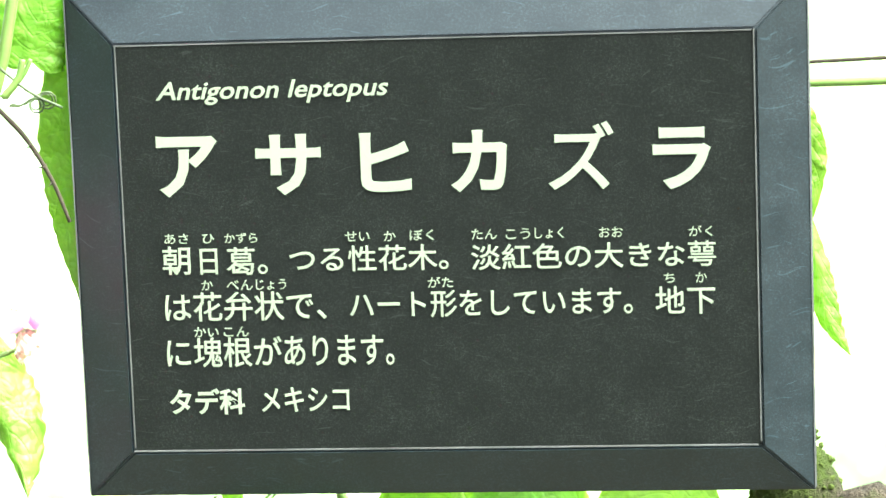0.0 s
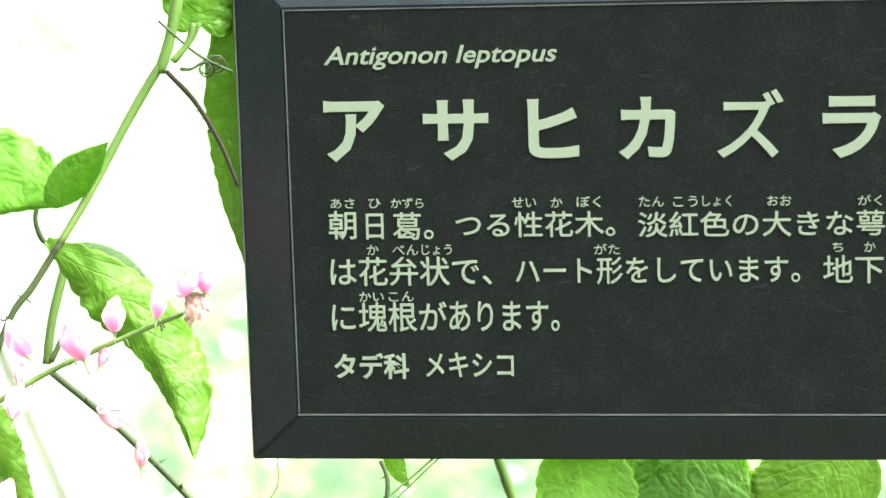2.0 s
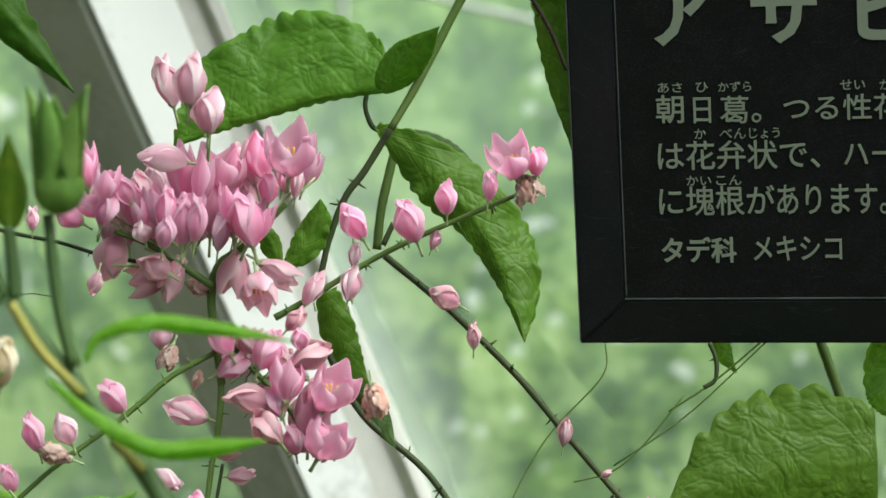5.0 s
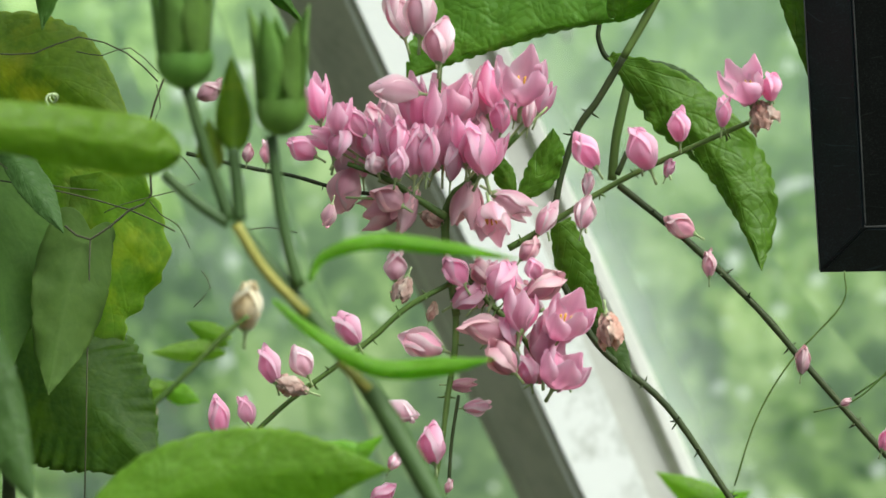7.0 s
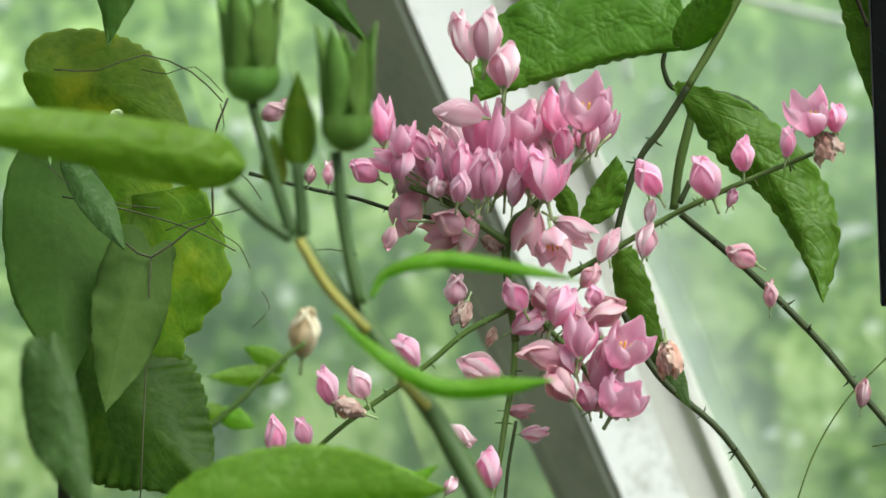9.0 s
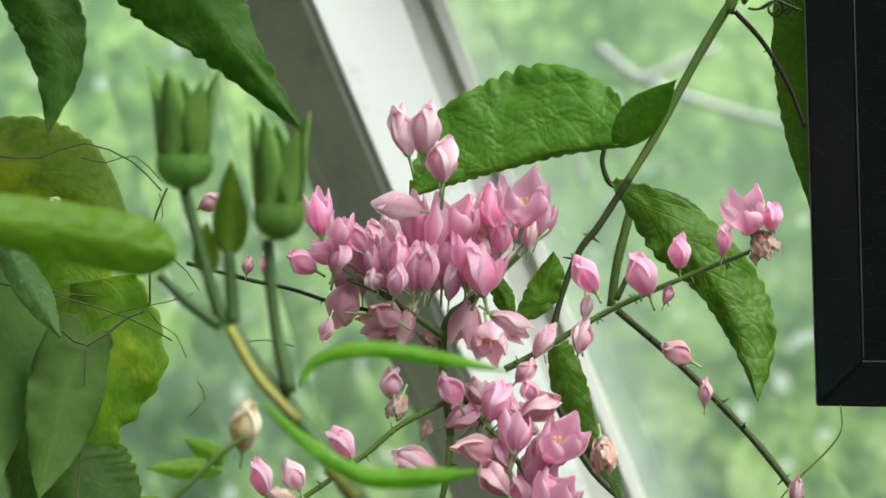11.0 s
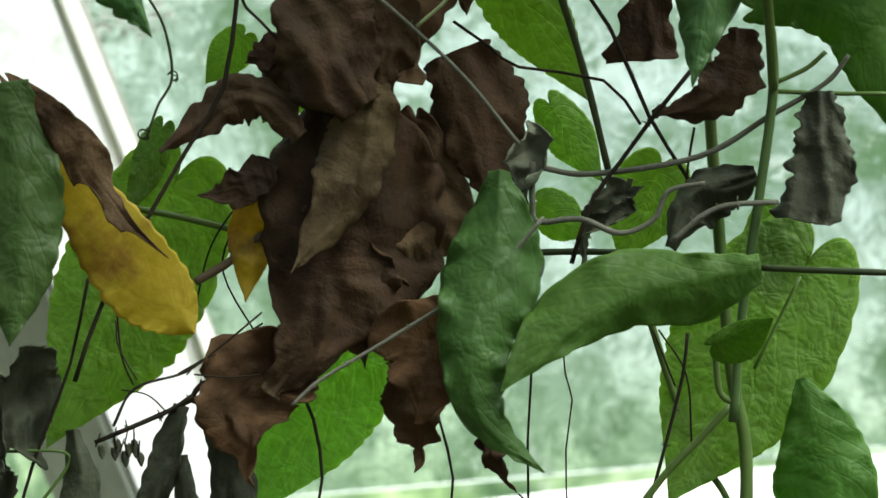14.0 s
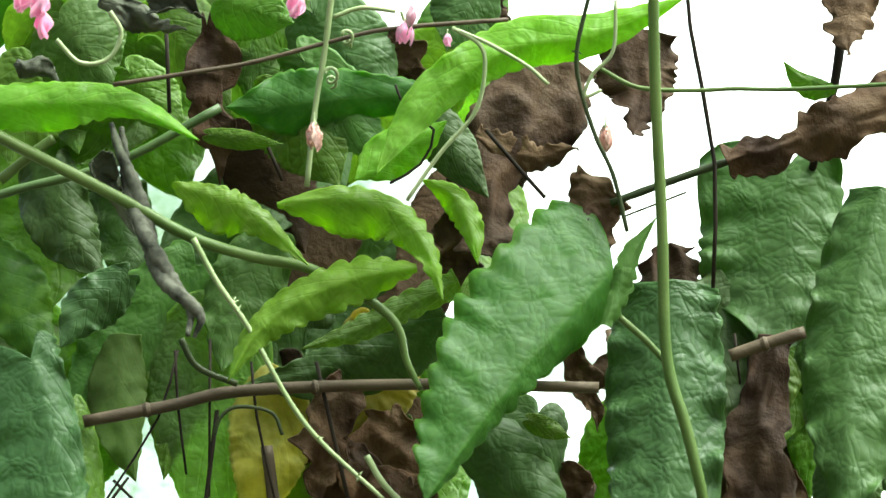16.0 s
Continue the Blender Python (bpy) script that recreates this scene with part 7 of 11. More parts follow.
stem(shrub, VINE_DEEP, [(-0.0619, 0.7399, 1.3091), (-0.0656, 0.7425, 1.3254), (-0.0678, 0.7454, 1.3457)], [0.00158, 0.00144])


def calyx(parent, at, up, width, height):
    """An empty calyx: a ribbed bowl with five narrow pointed lobes."""
    up = Vector(up).normalized()
    m = Matrix.Translation(at) @ up.to_track_quat("Z", "Y").to_matrix().to_4x4()
    r = width / 2
    rings = ((0.25, 0.0), (0.7, 0.05), (0.96, 0.14), (1.0, 0.22), (0.94, 0.3))
    verts, uvs, faces, n = [], [], [], 20
    for k, z in rings:
        for i in range(n):
            a = 2 * math.pi * i / n
            q = r * k * (1 + 0.05 * math.cos(5 * a))
            verts.append(m @ Vector((math.cos(a) * q, math.sin(a) * q, z * height)))
            uvs.append((i / n, z))
    for i in range(len(rings) - 1):
        for j in range(n):
            faces.append((i * n + j, i * n + (j + 1) % n, (i + 1) * n + (j + 1) % n, (i + 1) * n + j))
    faces.append(tuple(range(n - 1, -1, -1)))
    bowl = hang(new("calyx", mesh_of("calyx", verts, faces, CALYX, uvs)), parent)
    for k in range(5):
        a = 2 * math.pi * k / 5 + 0.3
        out = Vector((math.cos(a), math.sin(a), 0))
        lean = 0.02 + 0.1 * (k % 3)
        b = m @ (out * r * 0.92 + Vector((0, 0, 0.2 * height)))
        t = m @ (out * r * (0.92 + lean * 2) + Vector((0, 0, height * (1 - 0.08 * (k % 2)))))
        lobe_piece = leaf(None, CALYX, b, t, width * 0.3, width * 0.3, m.to_3x3() @ out, lobe=0.0, fold=(32, 32), rows=12, cols=3, broad=0.5, puff=0.0, teeth=0, name="calyx_lobe")
        lobe_piece.parent = bowl
    return bowl


calyx(shrub, (-0.0882, 0.7468, 1.3576), (-0.01, 0.01, 1.00), 0.0139, 0.0296)
calyx(shrub, (-0.0649, 0.7427, 1.3459), (-0.01, 0.01, 1.00), 0.0126, 0.0309)
leaf(shrub, MOTTLED, (-0.0769, 0.7461, 1.3424), (-0.0770, 0.7489, 1.3648), 0.0043, 0.0043, (0.1, -1, 0.1), lobe=0.05, name='young_calyx', fold=(45, 45))
leaf(shrub, MOTTLED, (-0.0822, 0.7497, 1.3372), (-0.0833, 0.7514, 1.3495), 0.0032, 0.0032, (0.3, -1, 0.1), lobe=0.05, name='young_calyx', fold=(45, 45))
blade(shrub, LIGHT, [(-0.0587, 0.7300, 1.3124), (-0.0548, 0.7300, 1.3184), (-0.0426, 0.7300, 1.3215), (-0.0265, 0.7300, 1.3195), (-0.0086, 0.7300, 1.3163)], [0.0005, 0.0013, 0.0021, 0.0019, 0.0000], [0.0005, 0.0013, 0.0021, 0.0016, 0.0000], face=(0.04, -0.99, 0.17), fold=(45, 40), teeth=0.0, wave=0.0006, label='narrow leaf seen nearly edge on')
blade(shrub, LIGHT, [(-0.0677, 0.7300, 1.3081), (-0.0566, 0.7300, 1.2984), (-0.0432, 0.7300, 1.2910), (-0.0283, 0.7300, 1.2909), (-0.0153, 0.7300, 1.2925)], [0.0004, 0.0019, 0.0021, 0.0024, 0.0000], [0.0004, 0.0016, 0.0024, 0.0024, 0.0000], face=(0.05, -0.98, 0.20), fold=(45, 40), teeth=0.0, wave=0.0006)
leaf(shrub, LIGHT, (-0.0890, 0.7347, 1.3428), (-0.1746, 0.6806, 1.3594), 0.0069, 0.0078, (0.18, -0.98, 0.12), bow=-0.03, fold=(30, 30), lobe=0.02, broad=0.12, teeth=0.01)
leaf(shrub, LIGHT, (-0.1197, 0.7515, 1.2485), (-0.0421, 0.7573, 1.2595), 0.0135, 0.0165, (0.09, -0.97, 0.24), bow=0.06, fold=(20, 30), lobe=0.0, broad=0.45, teeth=0.04, label='broad toothed leaf')
leaf(shrub, DARK, (-0.1365, 0.7394, 1.2957), (-0.1259, 0.7238, 1.2600), 0.0038, 0.0102, (0.16, -0.96, 0.21), fold=(30, 20), wave=0.08)

# ---------------------------------------------------------------- pale seed heads behind
seeds = thing('seed_stalk', (-0.1503, 1.2921, 1.1805), 'blurred twig with cream seed heads and bright young leaves', 'plant')
stem(seeds, VINE, [(-0.1870, 1.2803, 1.1491), (-0.1577, 1.2892, 1.1713), (-0.1355, 1.2960, 1.1919), (-0.1231, 1.2990, 1.2010)], [0.00152, 0.00101])
flower(seeds, (-0.1240, 1.3062, 1.2052), (0.11, 0.01, 0.99), 1.87, 'cream', 0.00, 0.76, 4.35, name='seed_head')
flower(seeds, (-0.1733, 1.2905, 1.1552), (0.87, -0.06, 0.49), 1.71, 'cream', 0.00, 1.04, 5.17, name='seed_head')
leaf(seeds, LIGHT, (-0.1343, 1.2961, 1.1918), (-0.1498, 1.2948, 1.1999), 0.0046, 0.0046, (0.10, -0.98, 0.18))
leaf(seeds, LIGHT, (-0.1380, 1.2948, 1.1872), (-0.1651, 1.2855, 1.1884), 0.0045, 0.0045, (0.11, -0.98, 0.19))
leaf(seeds, LIGHT, (-0.1577, 1.2892, 1.1713), (-0.1442, 1.2864, 1.1661), 0.0046, 0.0046, (0.11, -0.97, 0.20))
leaf(seeds, LIGHT, (-0.1601, 1.2890, 1.1714), (-0.1718, 1.2849, 1.1726), 0.0046, 0.0046, (0.12, -0.97, 0.20))
leaf(seeds, LIGHT, (-0.0779, 1.3378, 1.1307), (-0.0978, 1.3329, 1.1349), 0.0042, 0.0042, (0.06, -0.97, 0.22))
leaf(seeds, LIGHT, (-0.0882, 1.3355, 1.1236), (-0.0675, 1.3384, 1.1381), 0.0042, 0.0042, (0.05, -0.97, 0.22))
leaf(seeds, LIGHT, (-0.1184, 1.3352, 1.1322), (-0.1333, 1.3346, 1.1405), 0.0042, 0.0042, (0.08, -0.97, 0.22))
leaf(seeds, LIGHT, (0.0863, 1.3300, 1.1014), (0.0539, 1.3337, 1.1194), 0.0079, 0.0068, (-0.06, -0.97, 0.24))
leaf(seeds, LIGHT, (0.0634, 1.3297, 1.0955), (0.0964, 1.3291, 1.1104), 0.0079, 0.0068, (-0.07, -0.97, 0.24))

# ---------------------------------------------------------------- big-leaved climber on the window side
climber = thing('climbing_plant', (-0.1469, 0.9888, 1.2829), 'climber with large drooping green and mottled leaves', 'climbing plant')
leaf(climber, MOTTLED, (-0.1830, 0.9813, 1.3456), (-0.1293, 0.9669, 1.3213), 0.0180, 0.0152, (0.15, -0.98, 0.10), bow=0.1, fold=(25, 30), wave=0.06, lobe=0.1)
blade(climber, MOTTLED, [(-0.1435, 1.0000, 1.3050), (-0.1398, 1.0000, 1.2804), (-0.1443, 1.0000, 1.2557), (-0.1477, 1.0000, 1.2331)], [0.0110, 0.0169, 0.0083, 0.0026], [0.0129, 0.0132, 0.0129, 0.0037], face=(0.14, -0.98, 0.17), fold=(12, 12), teeth=0.0023, count=8, wave=0.002, waves=3.0, ragged=0.0018, label='yellowing mottled leaf')
blade(climber, CLIMB, [(-0.1434, 0.9650, 1.2907), (-0.1484, 0.9550, 1.2769), (-0.1522, 0.9450, 1.2589), (-0.1546, 0.9350, 1.2436)], [0.0081, 0.0123, 0.0091, 0.0000], [0.0123, 0.0126, 0.0077, 0.0000], face=(0.15, -0.97, 0.18), fold=(20, 16), teeth=0.0006, count=8, wave=0.0014, waves=2.0, lobe=0.1)
leaf(climber, CLIMB, (-0.1786, 0.9880, 1.3117), (-0.1688, 0.9525, 1.2476), 0.0191, 0.0172, (0.17, -0.97, 0.16), puff=0.006, teeth=0.02)
leaf(climber, MOTTLED, (-0.1547, 1.0028, 1.3167), (-0.1575, 0.9958, 1.2745), 0.0146, 0.0146, (0.15, -0.98, 0.14))
leaf(climber, OLIVE, (-0.1741, 0.9991, 1.2526), (-0.1263, 0.9715, 1.2094), 0.0243, 0.0263, (0.14, -0.97, 0.20), broad=0.4, lobe=0.1, teeth=0.06, label='dark toothed leaf')
leaf(climber, DARK, (-0.1666, 0.9605, 1.3159), (-0.1488, 0.9433, 1.2934), 0.0056, 0.0048, (0.15, -0.98, 0.13), fold=(35, 20))
stem(climber, TWIG, [(-0.1726, 0.9633, 1.3479), (-0.1587, 0.9657, 1.3473), (-0.1446, 0.9684, 1.3519), (-0.1298, 0.9699, 1.3462), (-0.1203, 0.9700, 1.3369)], [0.00024, 0.00024], steps=2)
stem(climber, TWIG, [(-0.1185, 0.9704, 1.3378), (-0.1240, 0.9677, 1.3220), (-0.1234, 0.9649, 1.3016), (-0.1303, 0.9633, 1.2971), (-0.1428, 0.9601, 1.2884), (-0.1506, 0.9597, 1.2930)], [0.00037, 0.00037], thorns=5, steps=2)
stem(climber, TWIG, [(-0.1428, 0.9601, 1.2884), (-0.1440, 0.9556, 1.2646), (-0.1460, 0.9419, 1.2056)], [0.00024, 0.00024], thorns=4, steps=2)
stem(climber, TWIG, [(-0.1711, 0.9635, 1.3075), (-0.1519, 0.9661, 1.3030), (-0.1309, 0.9681, 1.2964), (-0.1168, 0.9687, 1.2890)], [0.00024, 0.00024], thorns=4, steps=2)
stem(climber, TWIG, [(-0.1209, 0.9699, 1.3361), (-0.1198, 0.9692, 1.3289), (-0.1223, 0.9680, 1.3228), (-0.1176, 0.9678, 1.3164), (-0.1123, 0.9678, 1.3118), (-0.1080, 0.9673, 1.3055)], [0.00016, 0.00016], thorns=4, knots=0.3, steps=2)
stem(climber, TWIG, [(-0.1383, 0.9621, 1.2966), (-0.1329, 0.9632, 1.2987), (-0.1249, 0.9645, 1.3006), (-0.1169, 0.9658, 1.3022), (-0.1097, 0.9670, 1.3046)], [0.00016, 0.00016], thorns=4, knots=0.3, steps=2)
stem(climber, TWIG, [(-0.1241, 0.9645, 1.2997), (-0.1202, 0.9642, 1.2948), (-0.1152, 0.9643, 1.2915), (-0.1117, 0.9635, 1.2843)], [0.00016, 0.00016], thorns=4, knots=0.3, steps=2)
stem(climber, TWIG, [(-0.1455, 0.9678, 1.3474), (-0.1376, 0.9687, 1.3458), (-0.1287, 0.9702, 1.3479), (-0.1200, 0.9704, 1.3396)], [0.00016, 0.00016], thorns=4, knots=0.3, steps=2)
stem(climber, TWIG, [(-0.1082, 0.9626, 1.2771), (-0.1056, 0.9619, 1.2717), (-0.1110, 0.9602, 1.2657)], [0.00016, 0.00016], thorns=4, knots=0.3, steps=2)
stem(climber, TWIG, [(-0.1749, 0.9593, 1.3182), (-0.1645, 0.9598, 1.3090), (-0.1505, 0.9615, 1.3050), (-0.1400, 0.9629, 1.3037)], [0.00016, 0.00016], thorns=4, knots=0.3, steps=2)
stem(climber, TWIG, [(-0.0938, 0.9662, 1.2891), (-0.0866, 0.9670, 1.2898), (-0.0777, 0.9674, 1.2878)], [0.00016, 0.00016], thorns=4, knots=0.3, steps=2)
stem(climber, VINE_PALE, [(-0.1508, 0.9446, 1.3277), (-0.1404, 0.9461, 1.3269), (-0.1301, 0.9472, 1.3245)], [0.00028, 0.00028])
coil(climber, VINE_PALE, (-0.1504, 0.9353, 1.3335), (-0.15, 0.15, 0.98), 0.0022, 0.0016, 2.2, 0.00045)
blade(climber, OLIVE, [(-0.1493, 0.9400, 1.4638), (-0.1298, 0.9400, 1.4354), (-0.1127, 0.9400, 1.4086), (-0.0937, 0.9400, 1.3839), (-0.0710, 0.9400, 1.3560)], [0.0115, 0.0244, 0.0216, 0.0080, 0.0000], [0.0070, 0.0174, 0.0202, 0.0094, 0.0000], face=(0.11, -0.99, 0.07), fold=(18, 22), teeth=0.0022, count=24, wave=0.0022, waves=3.0, lobe=0.06, label='large dark toothed leaf')
blade(climber, LEAFY, [(-0.1630, 0.9550, 1.4038), (-0.1539, 0.9550, 1.3921), (-0.1506, 0.9550, 1.3759), (-0.1540, 0.9550, 1.3556)], [0.0053, 0.0110, 0.0071, 0.0000], [0.0078, 0.0117, 0.0085, 0.0000], face=(0.15, -0.98, 0.10), fold=(12, 40), teeth=0.0009, count=9, wave=0.0016, waves=2.5, lobe=0.1)
blade(climber, CLIMB, [(-0.1655, 0.9400, 1.5122), (-0.1652, 0.9400, 1.4758), (-0.1646, 0.9400, 1.4496), (-0.1682, 0.9400, 1.4258)], [0.0115, 0.0143, 0.0129, 0.0000], [0.0105, 0.0122, 0.0105, 0.0000], face=(0.17, -0.99, 0.01), fold=(14, 14), teeth=0.0007, count=9, wave=0.0016, waves=2.5)
stem(climber, VINE_DEAD, [(-0.1468, 0.9476, 1.4808), (-0.1494, 0.9477, 1.4526), (-0.1520, 0.9473, 1.4455)], [0.00044, 0.00044], thorns=3, steps=2)
stem(climber, VINE_DARK, [(-0.1809, 1.0253, 1.2370), (-0.2009, 1.0453, 0.9370), (-0.2209, 1.0553, -0.0100)], [0.002, 0.0035, 0.005], name="main_stem", knots=0.06)
stem(climber, VINE_DARK, [(-0.1622, 0.9639, 1.5633), (-0.1617, 0.9669, 1.5348), (-0.1627, 0.9681, 1.5168)], [0.00094, 0.00094])

# ---------------------------------------------------------------- dead hanging leaves
dead = thing('dead_vine', (-0.0948, 0.9750, 1.5427), 'withered vine hung with curled grey and brown leaves', 'dead vine')
blade(dead, GREY, [(-0.1300, 0.9570, 1.5317), (-0.1266, 0.9570, 1.5152), (-0.1331, 0.9570, 1.4951), (-0.1427, 0.9570, 1.4826), (-0.1543, 0.9570, 1.4718)], [0.0025, 0.0068, 0.0072, 0.0043, 0.0000], [0.0025, 0.0064, 0.0047, 0.0025, 0.0000], face=(0.14, -0.99, -0.01), fold=(48, 42), teeth=0.0009, count=9, wave=0.0026, waves=4.0, crumple=0.0022)
blade(dead, GREY, [(-0.0960, 0.9600, 1.5402), (-0.1013, 0.9600, 1.5208), (-0.1073, 0.9600, 1.5006), (-0.1079, 0.9600, 1.4798)], [0.0025, 0.0054, 0.0039, 0.0000], [0.0025, 0.0065, 0.0050, 0.0000], face=(0.10, -0.99, -0.02), fold=(50, 40), teeth=0.0009, count=9, wave=0.0024, waves=4.0, crumple=0.002)
blade(dead, GREY, [(-0.0961, 0.9660, 1.5250), (-0.0946, 0.9660, 1.5083), (-0.0912, 0.9660, 1.4957), (-0.0859, 0.9660, 1.4877)], [0.0014, 0.0042, 0.0031, 0.0000], [0.0014, 0.0040, 0.0027, 0.0000], face=(0.09, -1.00, -0.01), fold=(50, 40), teeth=0.0009, count=9, wave=0.002, waves=4.0, crumple=0.002)
blade(dead, GREY, [(-0.0860, 0.9570, 1.5336), (-0.0819, 0.9570, 1.5153), (-0.0821, 0.9570, 1.4939), (-0.0801, 0.9570, 1.4722)], [0.0021, 0.0107, 0.0036, 0.0000], [0.0029, 0.0057, 0.0043, 0.0000], face=(0.08, -1.00, -0.01), fold=(30, 50), teeth=0.0009, count=9, wave=0.0026, waves=4.0, crumple=0.0024)
leaf(dead, GREY, (-0.1374, 0.9544, 1.5484), (-0.1570, 0.9385, 1.5245), 0.0125, 0.0116, (0.15, -0.99, -0.06), fold=(50, -60), crumple=0.085, wave=0.14, teeth=0.06, lobe=0.05, broad=0.35, cols=10, rows=48, ragged=0.6, twist=60)
leaf(dead, GREY, (-0.1713, 0.9546, 1.5412), (-0.1476, 0.9522, 1.4888), 0.0081, 0.0089, (0.16, -0.99, -0.03), fold=(-60, -60), crumple=0.085, wave=0.14, teeth=0.06, lobe=0.05, broad=0.35, cols=10, rows=48, ragged=0.6, twist=-50)
leaf(dead, GREY, (-0.1635, 0.9503, 1.5480), (-0.1614, 0.9496, 1.4967), 0.0062, 0.0058, (0.16, -0.99, -0.04), fold=(-60, 55), crumple=0.085, wave=0.14, teeth=0.06, lobe=0.05, broad=0.35, cols=10, rows=48, ragged=0.6, twist=-80)
leaf(dead, RUST, (-0.0542, 0.9665, 1.4992), (-0.0632, 0.9620, 1.4728), 0.0052, 0.0044, (0.05, -1.00, -0.00), fold=(-13, -2), crumple=0.085, wave=0.14, teeth=0.06, lobe=0.05, broad=0.35, cols=10, rows=48, ragged=0.6, twist=70)
leaf(dead, RUST, (-0.0611, 0.9557, 1.5629), (-0.0702, 0.9496, 1.5165), 0.0155, 0.0174, (0.06, -1.00, -0.06), bow=-0.1, fold=(-14, -29), crumple=0.085, wave=0.14, teeth=0.06, lobe=0.05, broad=0.35, cols=10, rows=48, ragged=0.6, twist=70)
leaf(dead, RUST, (-0.0185, 0.9624, 1.5636), (-0.0215, 0.9617, 1.5181), 0.0107, 0.0111, (0.01, -1.00, -0.06), fold=(8, 5), crumple=0.085, wave=0.14, teeth=0.06, lobe=0.05, broad=0.35, cols=10, rows=48, ragged=0.6, twist=70)
leaf(dead, BROWN, (-0.0014, 0.9658, 1.5317), (0.0107, 0.9622, 1.5134), 0.0048, 0.0041, (-0.01, -1.00, -0.04), fold=(-1, 24), crumple=0.085, wave=0.14, teeth=0.06, lobe=0.05, broad=0.35, cols=10, rows=48, ragged=0.6, twist=70)
stem(dead, VINE_DEAD, [(-0.0685, 0.9617, 1.5491), (-0.0899, 0.9602, 1.5472), (-0.0934, 0.9603, 1.5418), (-0.1130, 0.9591, 1.5327), (-0.1236, 0.9581, 1.5282)], [0.00089, 0.00089, 0.00074], thorns=6, steps=2)
stem(dead, VINE_DEAD, [(-0.0934, 0.9603, 1.5418), (-0.0828, 0.9618, 1.5366), (-0.0816, 0.9625, 1.5295)], [0.00059, 0.00059], steps=2)
stem(dead, VINE, [(-0.1516, 0.9544, 1.5252), (-0.1315, 0.9574, 1.5240), (-0.1412, 0.9572, 1.5076)], [0.00055, 0.00055])
stem(dead, VINE_DEAD, [(-0.1143, 0.9592, 1.5295), (-0.1157, 0.9594, 1.5250)], [0.00024, 0.00024], knots=0, steps=2)
leaf(dead, GREY, (-0.1143, 0.9595, 1.5250), (-0.1136, 0.9599, 1.5211), 0.0011, 0.0011, fold=(60, 60), rows=6, cols=2, name='dry_seed')
stem(dead, VINE_DEAD, [(-0.1168, 0.9586, 1.5331), (-0.1177, 0.9589, 1.5286)], [0.00024, 0.00024], knots=0, steps=2)
leaf(dead, GREY, (-0.1168, 0.9590, 1.5286), (-0.1161, 0.9594, 1.5247), 0.0011, 0.0011, fold=(60, 60), rows=6, cols=2, name='dry_seed')
stem(dead, VINE_DEAD, [(-0.1113, 0.9592, 1.5330), (-0.1113, 0.9596, 1.5285)], [0.00024, 0.00024], knots=0, steps=2)
leaf(dead, GREY, (-0.1114, 0.9596, 1.5285), (-0.1107, 0.9600, 1.5246), 0.0011, 0.0011, fold=(60, 60), rows=6, cols=2, name='dry_seed')
stem(dead, VINE_DEAD, [(-0.1133, 0.9591, 1.5319), (-0.1142, 0.9594, 1.5274)], [0.00024, 0.00024], knots=0, steps=2)
leaf(dead, GREY, (-0.1133, 0.9595, 1.5274), (-0.1126, 0.9599, 1.5235), 0.0011, 0.0011, fold=(60, 60), rows=6, cols=2, name='dry_seed')
stem(dead, VINE_DEAD, [(-0.1218, 0.9581, 1.5311), (-0.1233, 0.9583, 1.5267)], [0.00024, 0.00024], knots=0, steps=2)
leaf(dead, GREY, (-0.1218, 0.9585, 1.5267), (-0.1211, 0.9589, 1.5228), 0.0011, 0.0011, fold=(60, 60), rows=6, cols=2, name='dry_seed')
stem(dead, VINE_DEAD, [(-0.1176, 0.9587, 1.5306), (-0.1168, 0.9592, 1.5262)], [0.00024, 0.00024], knots=0, steps=2)
leaf(dead, GREY, (-0.1177, 0.9590, 1.5262), (-0.1170, 0.9594, 1.5223), 0.0011, 0.0011, fold=(60, 60), rows=6, cols=2, name='dry_seed')
stem(dead, VINE_DEAD, [(-0.1095, 0.9598, 1.5290), (-0.1097, 0.9601, 1.5245)], [0.00024, 0.00024], knots=0, steps=2)
leaf(dead, GREY, (-0.1095, 0.9601, 1.5245), (-0.1088, 0.9605, 1.5206), 0.0011, 0.0011, fold=(60, 60), rows=6, cols=2, name='dry_seed')
stem(dead, VINE_DEAD, [(-0.1111, 0.9594, 1.5316), (-0.1113, 0.9597, 1.5271)], [0.00024, 0.00024], knots=0, steps=2)
leaf(dead, GREY, (-0.1112, 0.9598, 1.5271), (-0.1105, 0.9601, 1.5232), 0.0011, 0.0011, fold=(60, 60), rows=6, cols=2, name='dry_seed')
stem(dead, VINE_DEAD, [(-0.1143, 0.9593, 1.5285), (-0.1134, 0.9597, 1.5241)], [0.00024, 0.00024], knots=0, steps=2)
leaf(dead, GREY, (-0.1143, 0.9596, 1.5241), (-0.1136, 0.9600, 1.5202), 0.0011, 0.0011, fold=(60, 60), rows=6, cols=2, name='dry_seed')
blade(dead, BROWN, [(-0.0415, 0.9450, 1.6385), (-0.0448, 0.9450, 1.5997), (-0.0517, 0.9450, 1.5675), (-0.0648, 0.9450, 1.5416)], [0.0106, 0.0298, 0.0336, 0.0213, 0.0080, 0.0009], [0.0124, 0.0248, 0.0251, 0.0195, 0.0110, 0.0035], face=(0.05, -0.99, -0.11), fold=(10, 20), teeth=0.0017, count=9, wave=0.002, waves=2.5, crumple=0.0032, ragged=0.0018, label='large crumpled brown leaf')
